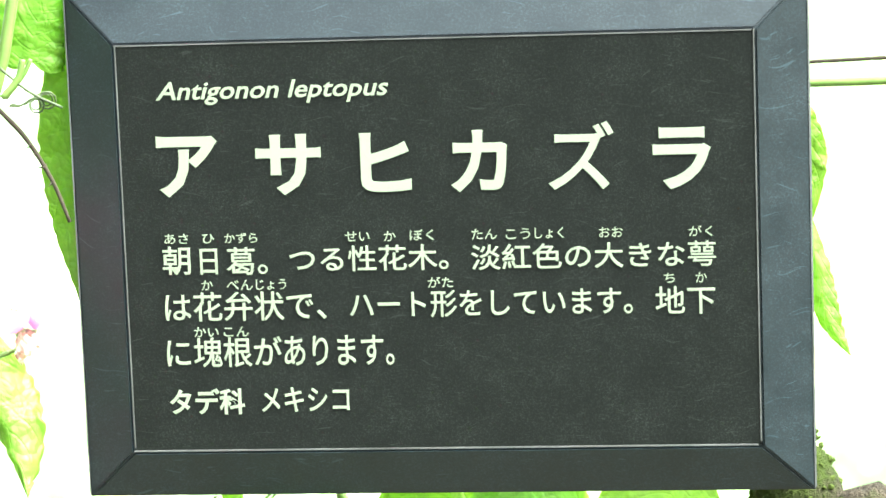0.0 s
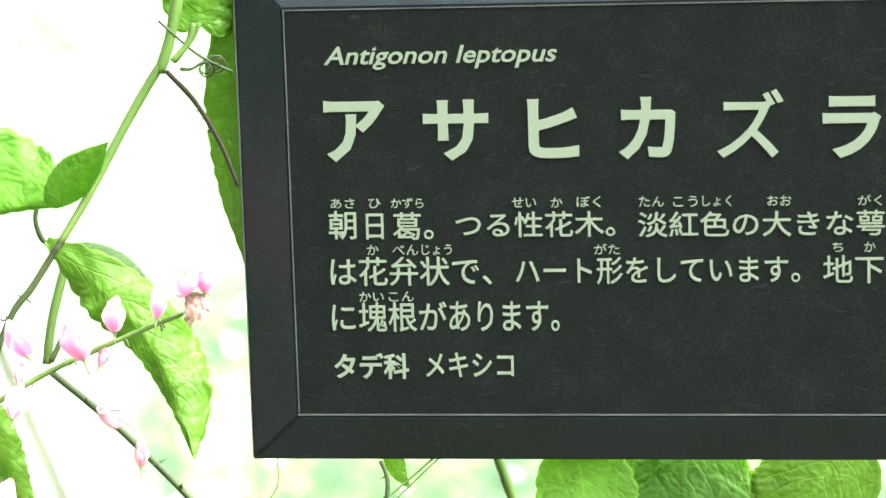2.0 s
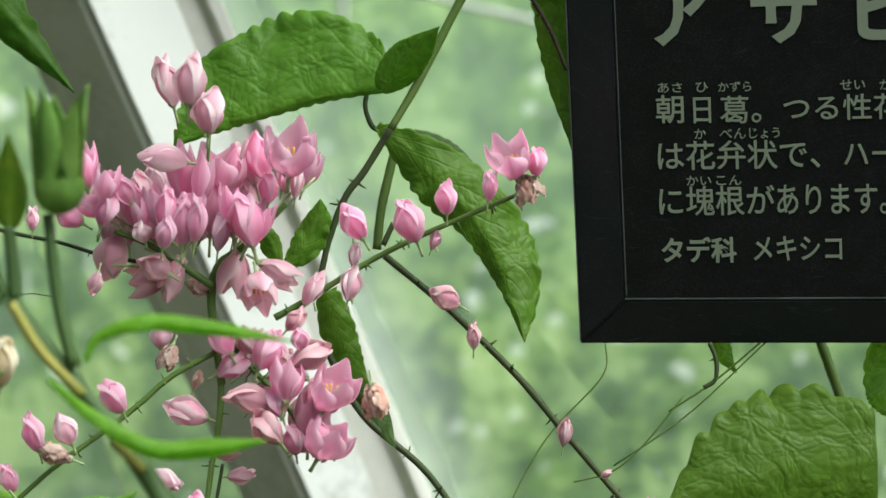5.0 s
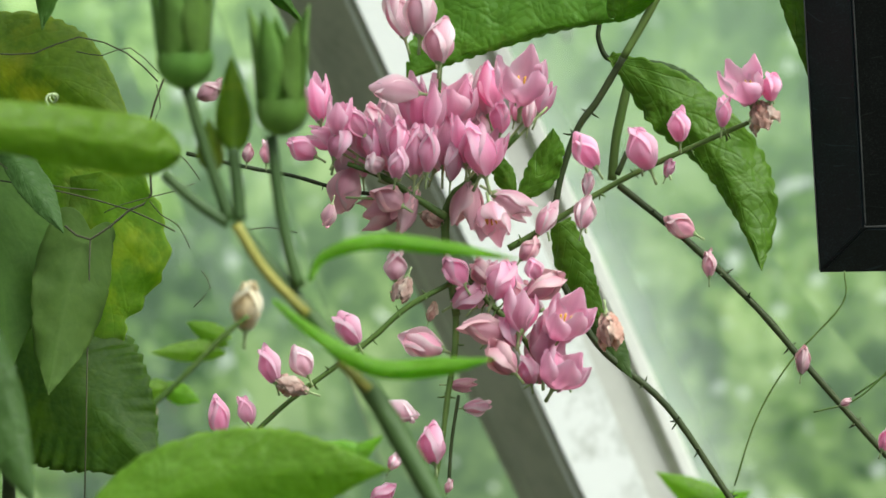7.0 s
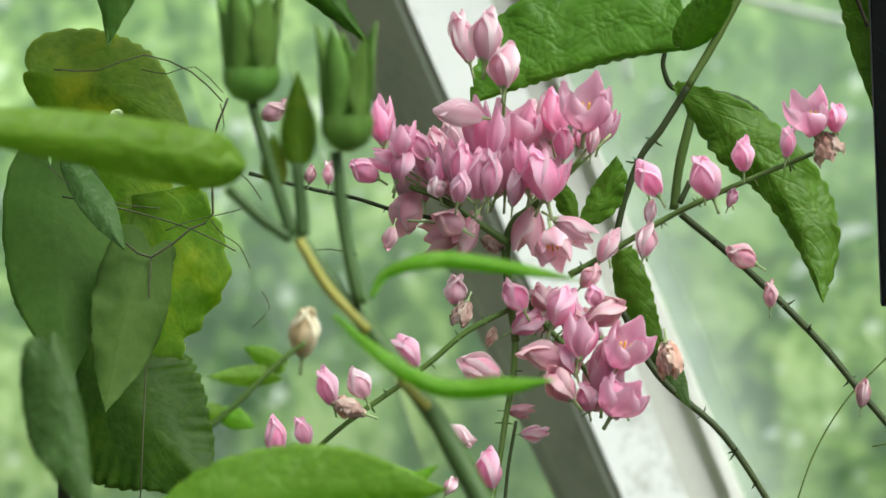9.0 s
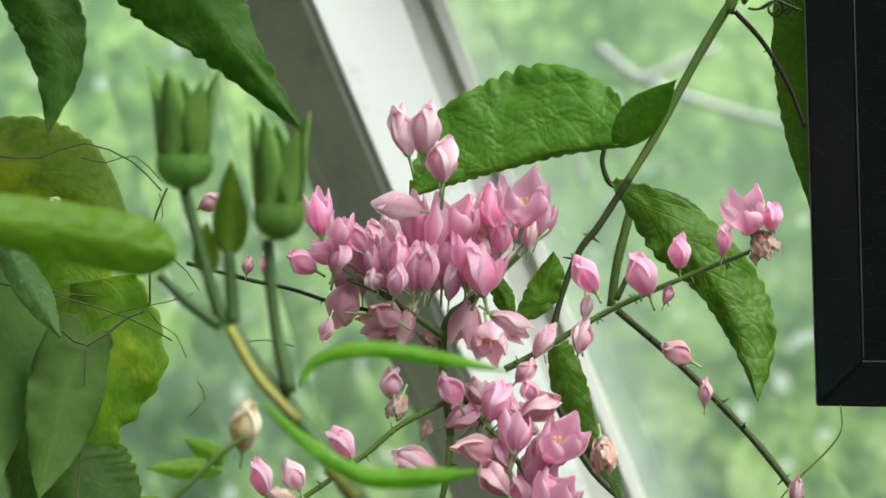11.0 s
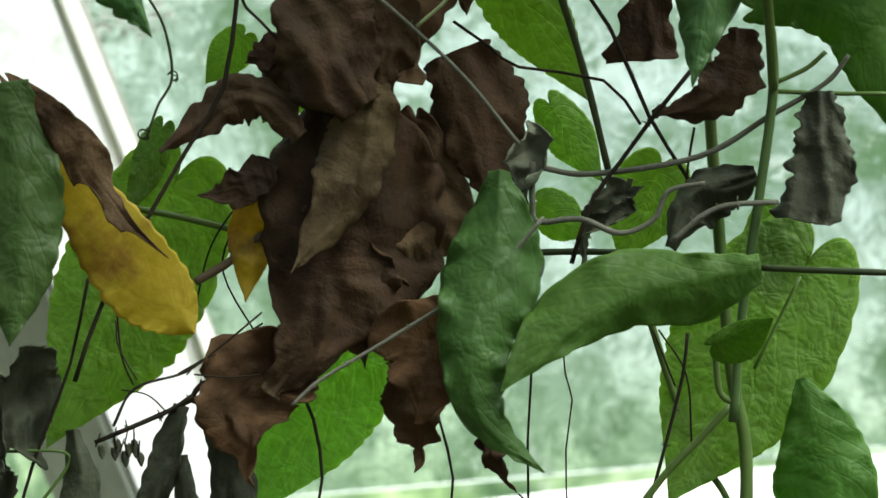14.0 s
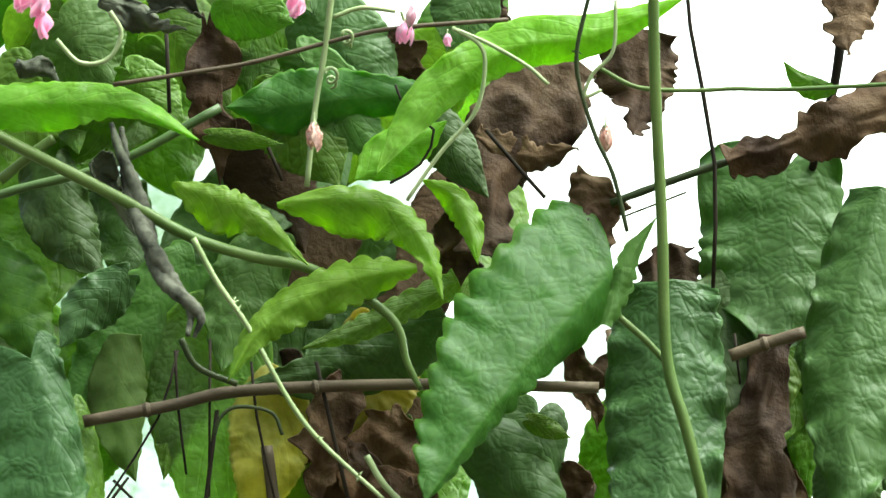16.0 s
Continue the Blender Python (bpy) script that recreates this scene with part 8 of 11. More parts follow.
blade(dead, TAN, [(-0.0364, 0.9300, 1.6397), (-0.0355, 0.9300, 1.6227), (-0.0433, 0.9300, 1.6014), (-0.0598, 0.9300, 1.5799)], [0.0070, 0.0091, 0.0078, 0.0000], [0.0044, 0.0148, 0.0108, 0.0000], face=(0.05, -0.99, -0.13), fold=(35, 25), teeth=0.001, count=5, wave=0.0014, waves=2.3, crumple=0.002, ragged=0.0018, label='pale folded-over flap of a dead leaf')
blade(dead, BROWN, [(-0.0565, 0.9250, 1.6818), (-0.0545, 0.9250, 1.6660), (-0.0473, 0.9250, 1.6494), (-0.0365, 0.9250, 1.6311)], [0.0104, 0.0173, 0.0156, 0.0052], [0.0052, 0.0104, 0.0190, 0.0104], face=(0.06, -0.97, -0.24), fold=(15, 15), teeth=0.0012, count=5, wave=0.0014, waves=2.3, crumple=0.0025, ragged=0.0024)
blade(dead, BROWN, [(-0.0577, 0.9340, 1.6233), (-0.0702, 0.9340, 1.6349), (-0.0844, 0.9340, 1.6331), (-0.1020, 0.9340, 1.6183)], [0.0035, 0.0073, 0.0079, 0.0000], [0.0024, 0.0066, 0.0056, 0.0010], face=(0.08, -0.99, -0.15), fold=(28, 35), teeth=0.0012, count=5, wave=0.0014, waves=2.3, crumple=0.002, ragged=0.0018)
leaf(dead, BROWN, (-0.0610, 0.9393, 1.6596), (-0.0465, 0.9414, 1.6288), 0.0165, 0.0147, (0.06, -0.98, -0.19), fold=(10, 27), crumple=0.05, wave=0.13, teeth=0.03, lobe=0.1, broad=0.4, ragged=0.9, rows=60, cols=16)
leaf(dead, BROWN, (-0.0683, 0.9473, 1.6171), (-0.0901, 0.9471, 1.6077), 0.0074, 0.0063, (0.09, -0.98, -0.16), bow=0.15, fold=(-31, -1), crumple=0.05, wave=0.13, teeth=0.03, lobe=0.1, broad=0.4, ragged=0.9, rows=60, cols=16)
blade(dead, RUST, [(-0.0120, 0.9480, 1.6518), (-0.0065, 0.9480, 1.6363), (-0.0011, 0.9480, 1.6200), (0.0003, 0.9480, 1.6052)], [0.0124, 0.0222, 0.0124, 0.0018], [0.0071, 0.0110, 0.0098, 0.0018], face=(0.00, -0.99, -0.15), fold=(15, 20), teeth=0.0012, count=5, wave=0.0014, waves=2.3, crumple=0.002, ragged=0.0024, label='rust-brown dead leaf')
blade(dead, RUST, [(-0.0153, 0.9350, 1.7106), (-0.0190, 0.9350, 1.6907), (-0.0244, 0.9350, 1.6683), (-0.0289, 0.9350, 1.6424)], [0.0105, 0.0123, 0.0140, 0.0070], [0.0070, 0.0158, 0.0158, 0.0088], face=(0.03, -0.97, -0.26), fold=(15, 20), teeth=0.0012, count=5, wave=0.0014, waves=2.3, crumple=0.0025, ragged=0.0024)
leaf(dead, BROWN, (-0.0216, 0.9520, 1.6307), (-0.0234, 0.9568, 1.5676), 0.0157, 0.0175, (0.03, -0.99, -0.14), fold=(12, -22), crumple=0.05, wave=0.13, teeth=0.03, lobe=0.1, broad=0.4, ragged=0.9, rows=60, cols=16)
leaf(dead, BROWN, (-0.0536, 0.9317, 1.6928), (-0.0303, 0.9355, 1.6605), 0.0128, 0.0128, (0.05, -0.97, -0.23), crumple=0.05, wave=0.13, teeth=0.03, lobe=0.1, broad=0.4, ragged=0.9, rows=60, cols=16, fold=(-8, 18))
leaf(dead, BROWN, (-0.0287, 0.9371, 1.7146), (-0.0216, 0.9462, 1.6591), 0.0167, 0.0148, (0.03, -0.97, -0.24), crumple=0.05, wave=0.13, teeth=0.03, lobe=0.1, broad=0.4, ragged=0.9, rows=60, cols=16, fold=(-2, -4))
leaf(dead, RUST, (-0.0161, 0.9381, 1.7299), (-0.0153, 0.9470, 1.6778), 0.0186, 0.0168, (0.02, -0.97, -0.25), crumple=0.05, wave=0.13, teeth=0.03, lobe=0.1, broad=0.4, ragged=0.9, rows=60, cols=16, fold=(22, -20))
leaf(dead, BROWN, (-0.0320, 0.9262, 1.7339), (-0.0393, 0.9324, 1.6929), 0.0092, 0.0111, (0.04, -0.96, -0.27), crumple=0.05, wave=0.13, teeth=0.03, lobe=0.1, broad=0.4, ragged=0.9, rows=60, cols=16, fold=(-12, -21))
leaf(dead, BROWN, (-0.0628, 0.9407, 1.6525), (-0.0753, 0.9410, 1.6471), 0.0074, 0.0074, (0.08, -0.98, -0.20), crumple=0.05, wave=0.13, teeth=0.03, lobe=0.1, broad=0.4, ragged=0.9, rows=60, cols=16, fold=(-26, 26))
leaf(dead, BROWN, (-0.0051, 0.9309, 1.7017), (-0.0052, 0.9404, 1.6634), 0.0110, 0.0129, (0.01, -0.97, -0.23), fold=(-17, 16), crumple=0.05, wave=0.13, teeth=0.03, lobe=0.1, broad=0.4, ragged=0.9, rows=60, cols=16)
leaf(dead, BROWN, (-0.0470, 0.9552, 1.6074), (-0.0396, 0.9580, 1.5533), 0.0184, 0.0166, (0.05, -0.99, -0.12), fold=(-23, -6), crumple=0.05, wave=0.13, teeth=0.03, lobe=0.1, broad=0.4, ragged=0.9, rows=60, cols=16)
leaf(dead, RUST, (-0.0107, 0.9517, 1.5706), (-0.0213, 0.9505, 1.5347), 0.0128, 0.0164, (0.02, -1.00, -0.10), fold=(-6, -14), crumple=0.05, wave=0.13, teeth=0.03, lobe=0.1, broad=0.4, ragged=0.9, rows=60, cols=16)
leaf(dead, BROWN, (-0.0301, 0.9306, 1.6686), (-0.0320, 0.9388, 1.6302), 0.0109, 0.0109, (0.04, -0.98, -0.20), fold=(-14, -14), crumple=0.05, wave=0.13, teeth=0.03, lobe=0.1, broad=0.4, ragged=0.9, rows=60, cols=16)
blade(dead, BROWN, [(0.0408, 0.9470, 1.7108), (0.0478, 0.9470, 1.6897), (0.0520, 0.9470, 1.6707), (0.0525, 0.9470, 1.6500)], [0.0080, 0.0089, 0.0074, 0.0098], [0.0082, 0.0078, 0.0085, 0.0128], face=(-0.05, -0.97, -0.26), fold=(20, 15), teeth=0.0012, count=5, wave=0.0014, waves=2.3, crumple=0.002, ragged=0.0024)
blade(dead, BROWN, [(0.0796, 0.9420, 1.6589), (0.0787, 0.9420, 1.6468), (0.0708, 0.9420, 1.6358), (0.0536, 0.9420, 1.6313)], [0.0035, 0.0106, 0.0079, 0.0000], [0.0035, 0.0071, 0.0079, 0.0000], face=(-0.07, -0.97, -0.22), fold=(15, 15), teeth=0.0012, count=5, wave=0.0014, waves=2.3, crumple=0.0015, ragged=0.003)
leaf(dead, BROWN, (0.1098, 0.9736, 1.7457), (0.0924, 0.9848, 1.6709), 0.0233, 0.0175, (-0.10, -0.96, -0.25), fold=(-8, 3), crumple=0.05, wave=0.13, teeth=0.03, lobe=0.1, broad=0.4, ragged=0.9, rows=60, cols=16)
leaf(dead, BROWN, (0.1126, 0.9695, 1.7231), (0.1063, 0.9696, 1.6866), 0.0154, 0.0135, (-0.11, -0.96, -0.25), fold=(-25, -24), crumple=0.05, wave=0.13, teeth=0.03, lobe=0.1, broad=0.4, ragged=0.9, rows=60, cols=16)
leaf(dead, BROWN, (-0.1443, 0.9166, 1.6376), (-0.0971, 0.9282, 1.5830), 0.0061, 0.0054, (0.13, -0.98, -0.13), bow=0.02, fold=(19, 15), crumple=0.05, wave=0.13, teeth=0.03, lobe=0.1, broad=0.4, ragged=0.9, rows=60, cols=16)
leaf(dead, YELLOW, (-0.0905, 0.9406, 1.5617), (-0.1463, 0.9302, 1.6335), 0.0160, 0.0106, (0.12, -0.99, -0.11), fold=(4, 8), lobe=0.0, broad=0.24, teeth=0.05, puff=0.004, wave=0.06, label='yellow leaf with a withered edge')
leaf(dead, YELLOW, (-0.0717, 0.9586, 1.6080), (-0.0758, 0.9584, 1.5732), 0.0074, 0.0083, (0.08, -0.99, -0.13), fold=(30, 30), crumple=0.03)
leaf(dead, YELLOW, (0.0258, 0.9492, 1.6885), (0.0147, 0.9477, 1.6751), 0.0048, 0.0074, (-0.02, -0.97, -0.23), fold=(20, 20))
blade(dead, GREY, [(0.1047, 0.9350, 1.6379), (0.1049, 0.9350, 1.6245), (0.1047, 0.9350, 1.6102), (0.1028, 0.9350, 1.5951)], [0.0053, 0.0088, 0.0119, 0.0053], [0.0060, 0.0084, 0.0098, 0.0126], face=(-0.11, -0.98, -0.14), fold=(28, 25), teeth=0.0009, count=5, wave=0.002, waves=2.5, crumple=0.0032, ragged=0.0024, label='curled ash-grey dead leaf')
leaf(dead, ASH, (0.0154, 0.9428, 1.6271), (0.0126, 0.9474, 1.6007), 0.0065, 0.0058, (-0.01, -0.99, -0.16), fold=(-60, -60), crumple=0.085, wave=0.14, teeth=0.06, lobe=0.05, broad=0.35, cols=10, rows=48, ragged=0.6, twist=90)
leaf(dead, GREY, (0.0433, 0.9497, 1.6119), (0.0297, 0.9546, 1.5835), 0.0069, 0.0066, (-0.04, -0.99, -0.14), fold=(-45, -40), crumple=0.085, wave=0.14, teeth=0.06, lobe=0.05, broad=0.35, cols=10, rows=48, ragged=0.6, twist=90)
blade(dead, GREY, [(0.0868, 0.9500, 1.6149), (0.0751, 0.9500, 1.6109), (0.0643, 0.9500, 1.6032), (0.0598, 0.9500, 1.5896)], [0.0046, 0.0110, 0.0103, 0.0018], [0.0028, 0.0061, 0.0046, 0.0018], face=(-0.08, -0.99, -0.12), fold=(25, 25), teeth=0.0009, count=5, wave=0.002, waves=2.5, crumple=0.0024, ragged=0.001)
leaf(dead, GREY, (0.0343, 0.9515, 1.6031), (0.0501, 0.9498, 1.6091), 0.0039, 0.0039, (-0.04, -0.99, -0.15), fold=(50, -40), crumple=0.085, wave=0.14, teeth=0.06, lobe=0.05, broad=0.35, cols=10, rows=48, ragged=0.6, twist=-50)

# ---------------------------------------------------------------- leaves and stems over the sign
canopy = thing('climbing_vine', (0.0880, 0.9582, 1.6558), 'tangled climbing vine of broad green leaves overhead', 'vine')
leaf(canopy, THIN, (0.1062, 0.9884, 1.5884), (0.0599, 0.9803, 1.5098), 0.0246, 0.0284, (-0.09, -0.99, -0.06), fold=(10, 12), lobe=0.2, broad=0.35, teeth=0.025, label='large backlit green leaf')
blade(canopy, LEAFY, [(0.1012, 0.9650, 1.5495), (0.1073, 0.9650, 1.5332), (0.1116, 0.9650, 1.5170), (0.1159, 0.9650, 1.4973)], [0.0014, 0.0112, 0.0141, 0.0090], [0.0014, 0.0130, 0.0199, 0.0127], face=(-0.12, -0.99, -0.04), fold=(18, 20), teeth=0.0006, count=9, wave=0.0018, waves=2.5)
blade(canopy, LEAFY, [(0.0847, 0.9180, 1.5804), (0.0650, 0.9180, 1.5769), (0.0427, 0.9180, 1.5710), (0.0221, 0.9180, 1.5572), (0.0050, 0.9180, 1.5420)], [0.0045, 0.0141, 0.0099, 0.0048, 0.0000], [0.0041, 0.0086, 0.0158, 0.0134, 0.0000], face=(-0.05, -1.00, -0.08), fold=(22, 28), teeth=0.0007, count=9, wave=0.002, waves=3.0, label='bright green leaf folded along its midrib')
leaf(canopy, GREEN, (0.0728, 0.9454, 1.5592), (0.0900, 0.9318, 1.5662), 0.0036, 0.0090, (-0.09, -0.99, -0.08), fold=(30, 20))
stem(canopy, VINE, [(0.0728, 0.9502, 1.5610), (0.0736, 0.9513, 1.5507), (0.0750, 0.9519, 1.5436), (0.0804, 0.9518, 1.5400)], [0.00110, 0.00110], name='petiole')
blade(canopy, DARK, [(0.0050, 0.9300, 1.6121), (0.0041, 0.9260, 1.5852), (-0.0031, 0.9220, 1.5586), (-0.0007, 0.9240, 1.5345), (0.0186, 0.9300, 1.5181)], [0.0028, 0.0153, 0.0125, 0.0080, 0.0000], [0.0038, 0.0160, 0.0115, 0.0059, 0.0000], face=(-0.01, -1.00, -0.08), fold=(26, 26), teeth=0.001, count=12, wave=0.003, waves=4.5, label='dark wavy leaf hanging straight')
leaf(canopy, THIN, (-0.0331, 0.9853, 1.5757), (-0.0745, 0.9796, 1.5050), 0.0207, 0.0226, (0.05, -1.00, -0.05), fold=(10, 12), lobe=0.12, label='large backlit green leaf')
leaf(canopy, THIN, (-0.1031, 0.9945, 1.6160), (-0.1437, 0.9903, 1.5274), 0.0288, 0.0231, (0.12, -0.99, -0.08), fold=(10, 10), lobe=0.18, label='large backlit green leaf')
leaf(canopy, GREEN, (-0.1086, 0.9917, 1.6289), (-0.1174, 0.9890, 1.6049), 0.0050, 0.0046, (0.11, -0.99, -0.13))
blade(canopy, DARK, [(-0.1467, 0.9150, 1.6372), (-0.1422, 0.9150, 1.6070), (-0.1408, 0.9150, 1.5794), (-0.1444, 0.9150, 1.5555)], [0.0068, 0.0133, 0.0096, 0.0000], [0.0103, 0.0154, 0.0145, 0.0000], face=(0.15, -0.98, -0.11), fold=(20, 25), teeth=0.0009, count=11, wave=0.002, waves=3.0)
leaf(canopy, DARK, (-0.1504, 0.9204, 1.6005), (-0.1486, 0.9179, 1.5654), 0.0054, 0.0072, (0.16, -0.98, -0.10), fold=(30, 30))
blade(canopy, QUILT, [(-0.1276, 0.8900, 1.7321), (-0.1190, 0.8900, 1.7044), (-0.1103, 0.8900, 1.6718), (-0.0996, 0.8900, 1.6465)], [0.0092, 0.0087, 0.0043, 0.0000], [0.0183, 0.0250, 0.0158, 0.0000], face=(0.13, -0.95, -0.28), fold=(18, 22), teeth=0.0016, count=18, wave=0.0022, waves=4.0, lobe=0.1, label='dark quilted leaf with a scalloped edge')
leaf(canopy, GREEN, (-0.1159, 0.9087, 1.7180), (-0.1068, 0.9069, 1.6670), 0.0072, 0.0054, (0.12, -0.96, -0.25), fold=(30, 30))
blade(canopy, LEAFY, [(0.0852, 0.9400, 1.6645), (0.1023, 0.9400, 1.6670), (0.1218, 0.9400, 1.6553), (0.1363, 0.9400, 1.6184)], [0.0070, 0.0137, 0.0194, 0.0194, 0.0000], [0.0039, 0.0084, 0.0106, 0.0123, 0.0000], face=(-0.11, -0.97, -0.23), fold=(16, 18), teeth=0.0008, count=10, wave=0.002, waves=2.5, lobe=0.05, label='broad leaf beside the main stem')
blade(canopy, DARK, [(0.0121, 0.9250, 1.7187), (0.0246, 0.9250, 1.7044), (0.0370, 0.9250, 1.6893), (0.0474, 0.9250, 1.6721)], [0.0107, 0.0125, 0.0069, 0.0000], [0.0100, 0.0114, 0.0066, 0.0000], face=(-0.03, -0.96, -0.28), fold=(20, 25), teeth=0.0012, count=12, wave=0.002, waves=3.0, lobe=0.12)
leaf(canopy, THIN, (0.0020, 0.9741, 1.6918), (0.0339, 0.9747, 1.6411), 0.0133, 0.0133, (-0.02, -0.98, -0.21), fold=(12, 12), teeth=0.04, lobe=0.12)
leaf(canopy, MOTTLED, (-0.0492, 0.9763, 1.7529), (-0.0642, 0.9832, 1.6873), 0.0214, 0.0175, (0.06, -0.96, -0.26), fold=(12, 12), lobe=0.12)
leaf(canopy, THIN, (-0.0381, 0.9880, 1.7325), (-0.0420, 0.9938, 1.6907), 0.0137, 0.0117, (0.04, -0.97, -0.25), fold=(12, 12))
leaf(canopy, THIN, (-0.0803, 0.9874, 1.6641), (-0.0926, 0.9895, 1.6488), 0.0070, 0.0070, (0.09, -0.98, -0.20))
leaf(canopy, THIN, (-0.0625, 0.9917, 1.6495), (-0.0738, 0.9935, 1.6364), 0.0077, 0.0077, (0.07, -0.98, -0.18))
leaf(canopy, GREEN, (-0.1065, 0.9814, 1.6314), (-0.1168, 0.9784, 1.6036), 0.0061, 0.0053, (0.12, -0.98, -0.16))
leaf(canopy, THIN, (0.0226, 0.9852, 1.6404), (0.0390, 0.9793, 1.6148), 0.0076, 0.0084, (-0.03, -0.99, -0.17), fold=(15, 15))
leaf(canopy, THIN, (0.0581, 0.9875, 1.6198), (0.0449, 0.9928, 1.5903), 0.0134, 0.0134, (-0.05, -0.99, -0.15))
leaf(canopy, THIN, (0.0187, 0.9908, 1.6090), (0.0353, 0.9824, 1.5965), 0.0076, 0.0076, (-0.02, -0.99, -0.14))
leaf(canopy, THIN, (0.0980, 0.9966, 1.6060), (0.0951, 0.9913, 1.5750), 0.0096, 0.0115, (-0.09, -0.99, -0.13))
leaf(canopy, DARK, (0.1330, 0.9183, 1.7126), (0.1255, 0.9207, 1.6714), 0.0110, 0.0110, (-0.13, -0.96, -0.24), fold=(25, 25))
stem(canopy, VINE_DEEP, [(0.0895, 0.9290, 1.6560), (0.0908, 0.9363, 1.6385), (0.0867, 0.9428, 1.6053), (0.0821, 0.9479, 1.5736), (0.0786, 0.9524, 1.5348)], [0.00162, 0.00162, 0.00149], name='main_stem', knots=0.06)
stem(canopy, VINE_GREY, [(0.0172, 0.9498, 1.6156), (0.0343, 0.9498, 1.6134), (0.0684, 0.9470, 1.6187), (0.0898, 0.9430, 1.6307), (0.1075, 0.9391, 1.6409), (0.1146, 0.9365, 1.6494)], [0.00101, 0.00101, 0.00074])
stem(canopy, VINE, [(0.0916, 0.9413, 1.6386), (0.1075, 0.9397, 1.6377), (0.1269, 0.9374, 1.6372)], [0.00077, 0.00077])
stem(canopy, VINE, [(0.0919, 0.9407, 1.6412), (0.1013, 0.9389, 1.6454), (0.1075, 0.9371, 1.6505)], [0.00077, 0.00077])
stem(canopy, VINE_GREY, [(0.0153, 0.9399, 1.6158), (0.0153, 0.9419, 1.6034), (0.0170, 0.9429, 1.5973), (0.0304, 0.9424, 1.5981), (0.0428, 0.9426, 1.5936), (0.0535, 0.9414, 1.5979), (0.0580, 0.9398, 1.6066), (0.0695, 0.9386, 1.6091)], [0.00100, 0.00100, 0.00073])
stem(canopy, VINE_GREY, [(0.0588, 0.9422, 1.5908), (0.0730, 0.9396, 1.6012), (0.0924, 0.9376, 1.6030)], [0.00091, 0.00091], thorns=6)
stem(canopy, VINE_DARK, [(0.0129, 0.9417, 1.6989), (0.0238, 0.9481, 1.6724), (0.0329, 0.9541, 1.6439), (0.0401, 0.9592, 1.6152)], [0.00125, 0.00112])
stem(canopy, VINE_DEAD, [(-0.0704, 0.9121, 1.7225), (-0.0742, 0.9204, 1.6918), (-0.0771, 0.9265, 1.6659), (-0.0816, 0.9322, 1.6381), (-0.0932, 0.9348, 1.6187), (-0.1185, 0.9390, 1.5731), (-0.1279, 0.9409, 1.5464)], [0.00073, 0.00073], thorns=4, steps=2)
stem(canopy, VINE_DEAD, [(-0.1037, 0.9199, 1.7018), (-0.0888, 0.9253, 1.6876), (-0.0801, 0.9290, 1.6757), (-0.0748, 0.9323, 1.6636), (-0.0651, 0.9352, 1.6541), (-0.0607, 0.9389, 1.6375), (-0.0599, 0.9420, 1.6217)], [0.00051, 0.00051], steps=2)
stem(canopy, VINE_DEAD, [(-0.0989, 0.9202, 1.7028), (-0.1100, 0.9229, 1.6880)], [0.00051, 0.00051], steps=2)
stem(canopy, VINE_DARK, [(-0.1064, 0.9181, 1.6677), (-0.0995, 0.9216, 1.6559), (-0.0970, 0.9252, 1.6404), (-0.1014, 0.9265, 1.6316), (-0.1044, 0.9278, 1.6233)], [0.00045, 0.00045])
coil(canopy, VINE_DARK, (-0.1044, 0.9275, 1.6247), (-0.18, 0.17, -0.97), 0.0018, 0.0018, 2.2, 0.00040)
coil(canopy, VINE_DARK, (-0.0984, 0.9249, 1.6412), (0.87, -0.08, 0.49), 0.0014, 0.0014, 1.6, 0.00036)
stem(canopy, VINE_DEAD, [(0.0219, 0.9402, 1.6845), (0.0400, 0.9454, 1.6597), (0.0526, 0.9505, 1.6321), (0.0651, 0.9533, 1.6124)], [0.00067, 0.00067], thorns=5, steps=2)
stem(canopy, VINE_DEAD, [(-0.0098, 0.9458, 1.6618), (0.0020, 0.9476, 1.6538), (0.0110, 0.9488, 1.6476), (0.0381, 0.9490, 1.6433), (0.0499, 0.9512, 1.6295)], [0.00052, 0.00052], steps=2)
stem(canopy, VINE_DEAD, [(0.0663, 0.9368, 1.6460), (0.0521, 0.9412, 1.6286), (0.0431, 0.9439, 1.6164), (0.0341, 0.9463, 1.6041), (0.0278, 0.9495, 1.5847)], [0.00073, 0.00073], thorns=5, steps=2)
stem(canopy, VINE_GREY, [(-0.0574, 0.9100, 1.6774), (-0.0383, 0.9134, 1.6674), (-0.0208, 0.9172, 1.6533), (-0.0050, 0.9206, 1.6384), (0.0107, 0.9243, 1.6194)], [0.00064, 0.00064], thorns=5)
stem(canopy, VINE_GREY, [(0.0186, 0.9280, 1.5969), (0.0019, 0.9309, 1.5787), (-0.0175, 0.9323, 1.5666), (-0.0332, 0.9330, 1.5570), (-0.0507, 0.9334, 1.5465), (-0.0594, 0.9336, 1.5387)], [0.00061, 0.00061], thorns=8)
stem(canopy, VINE, [(-0.1164, 0.9746, 1.6059), (-0.0981, 0.9772, 1.6025), (-0.0779, 0.9797, 1.5978)], [0.00114, 0.00114])
stem(canopy, CANE, [(-0.0925, 0.9610, 1.5798), (-0.0817, 0.9611, 1.5863), (-0.0708, 0.9606, 1.5954)], [0.00149, 0.00149])
stem(canopy, VINE_DARK, [(0.0888, 0.9607, 1.5846), (0.1084, 0.9588, 1.5836), (0.1578, 0.9523, 1.5812)], [0.00111, 0.00111])
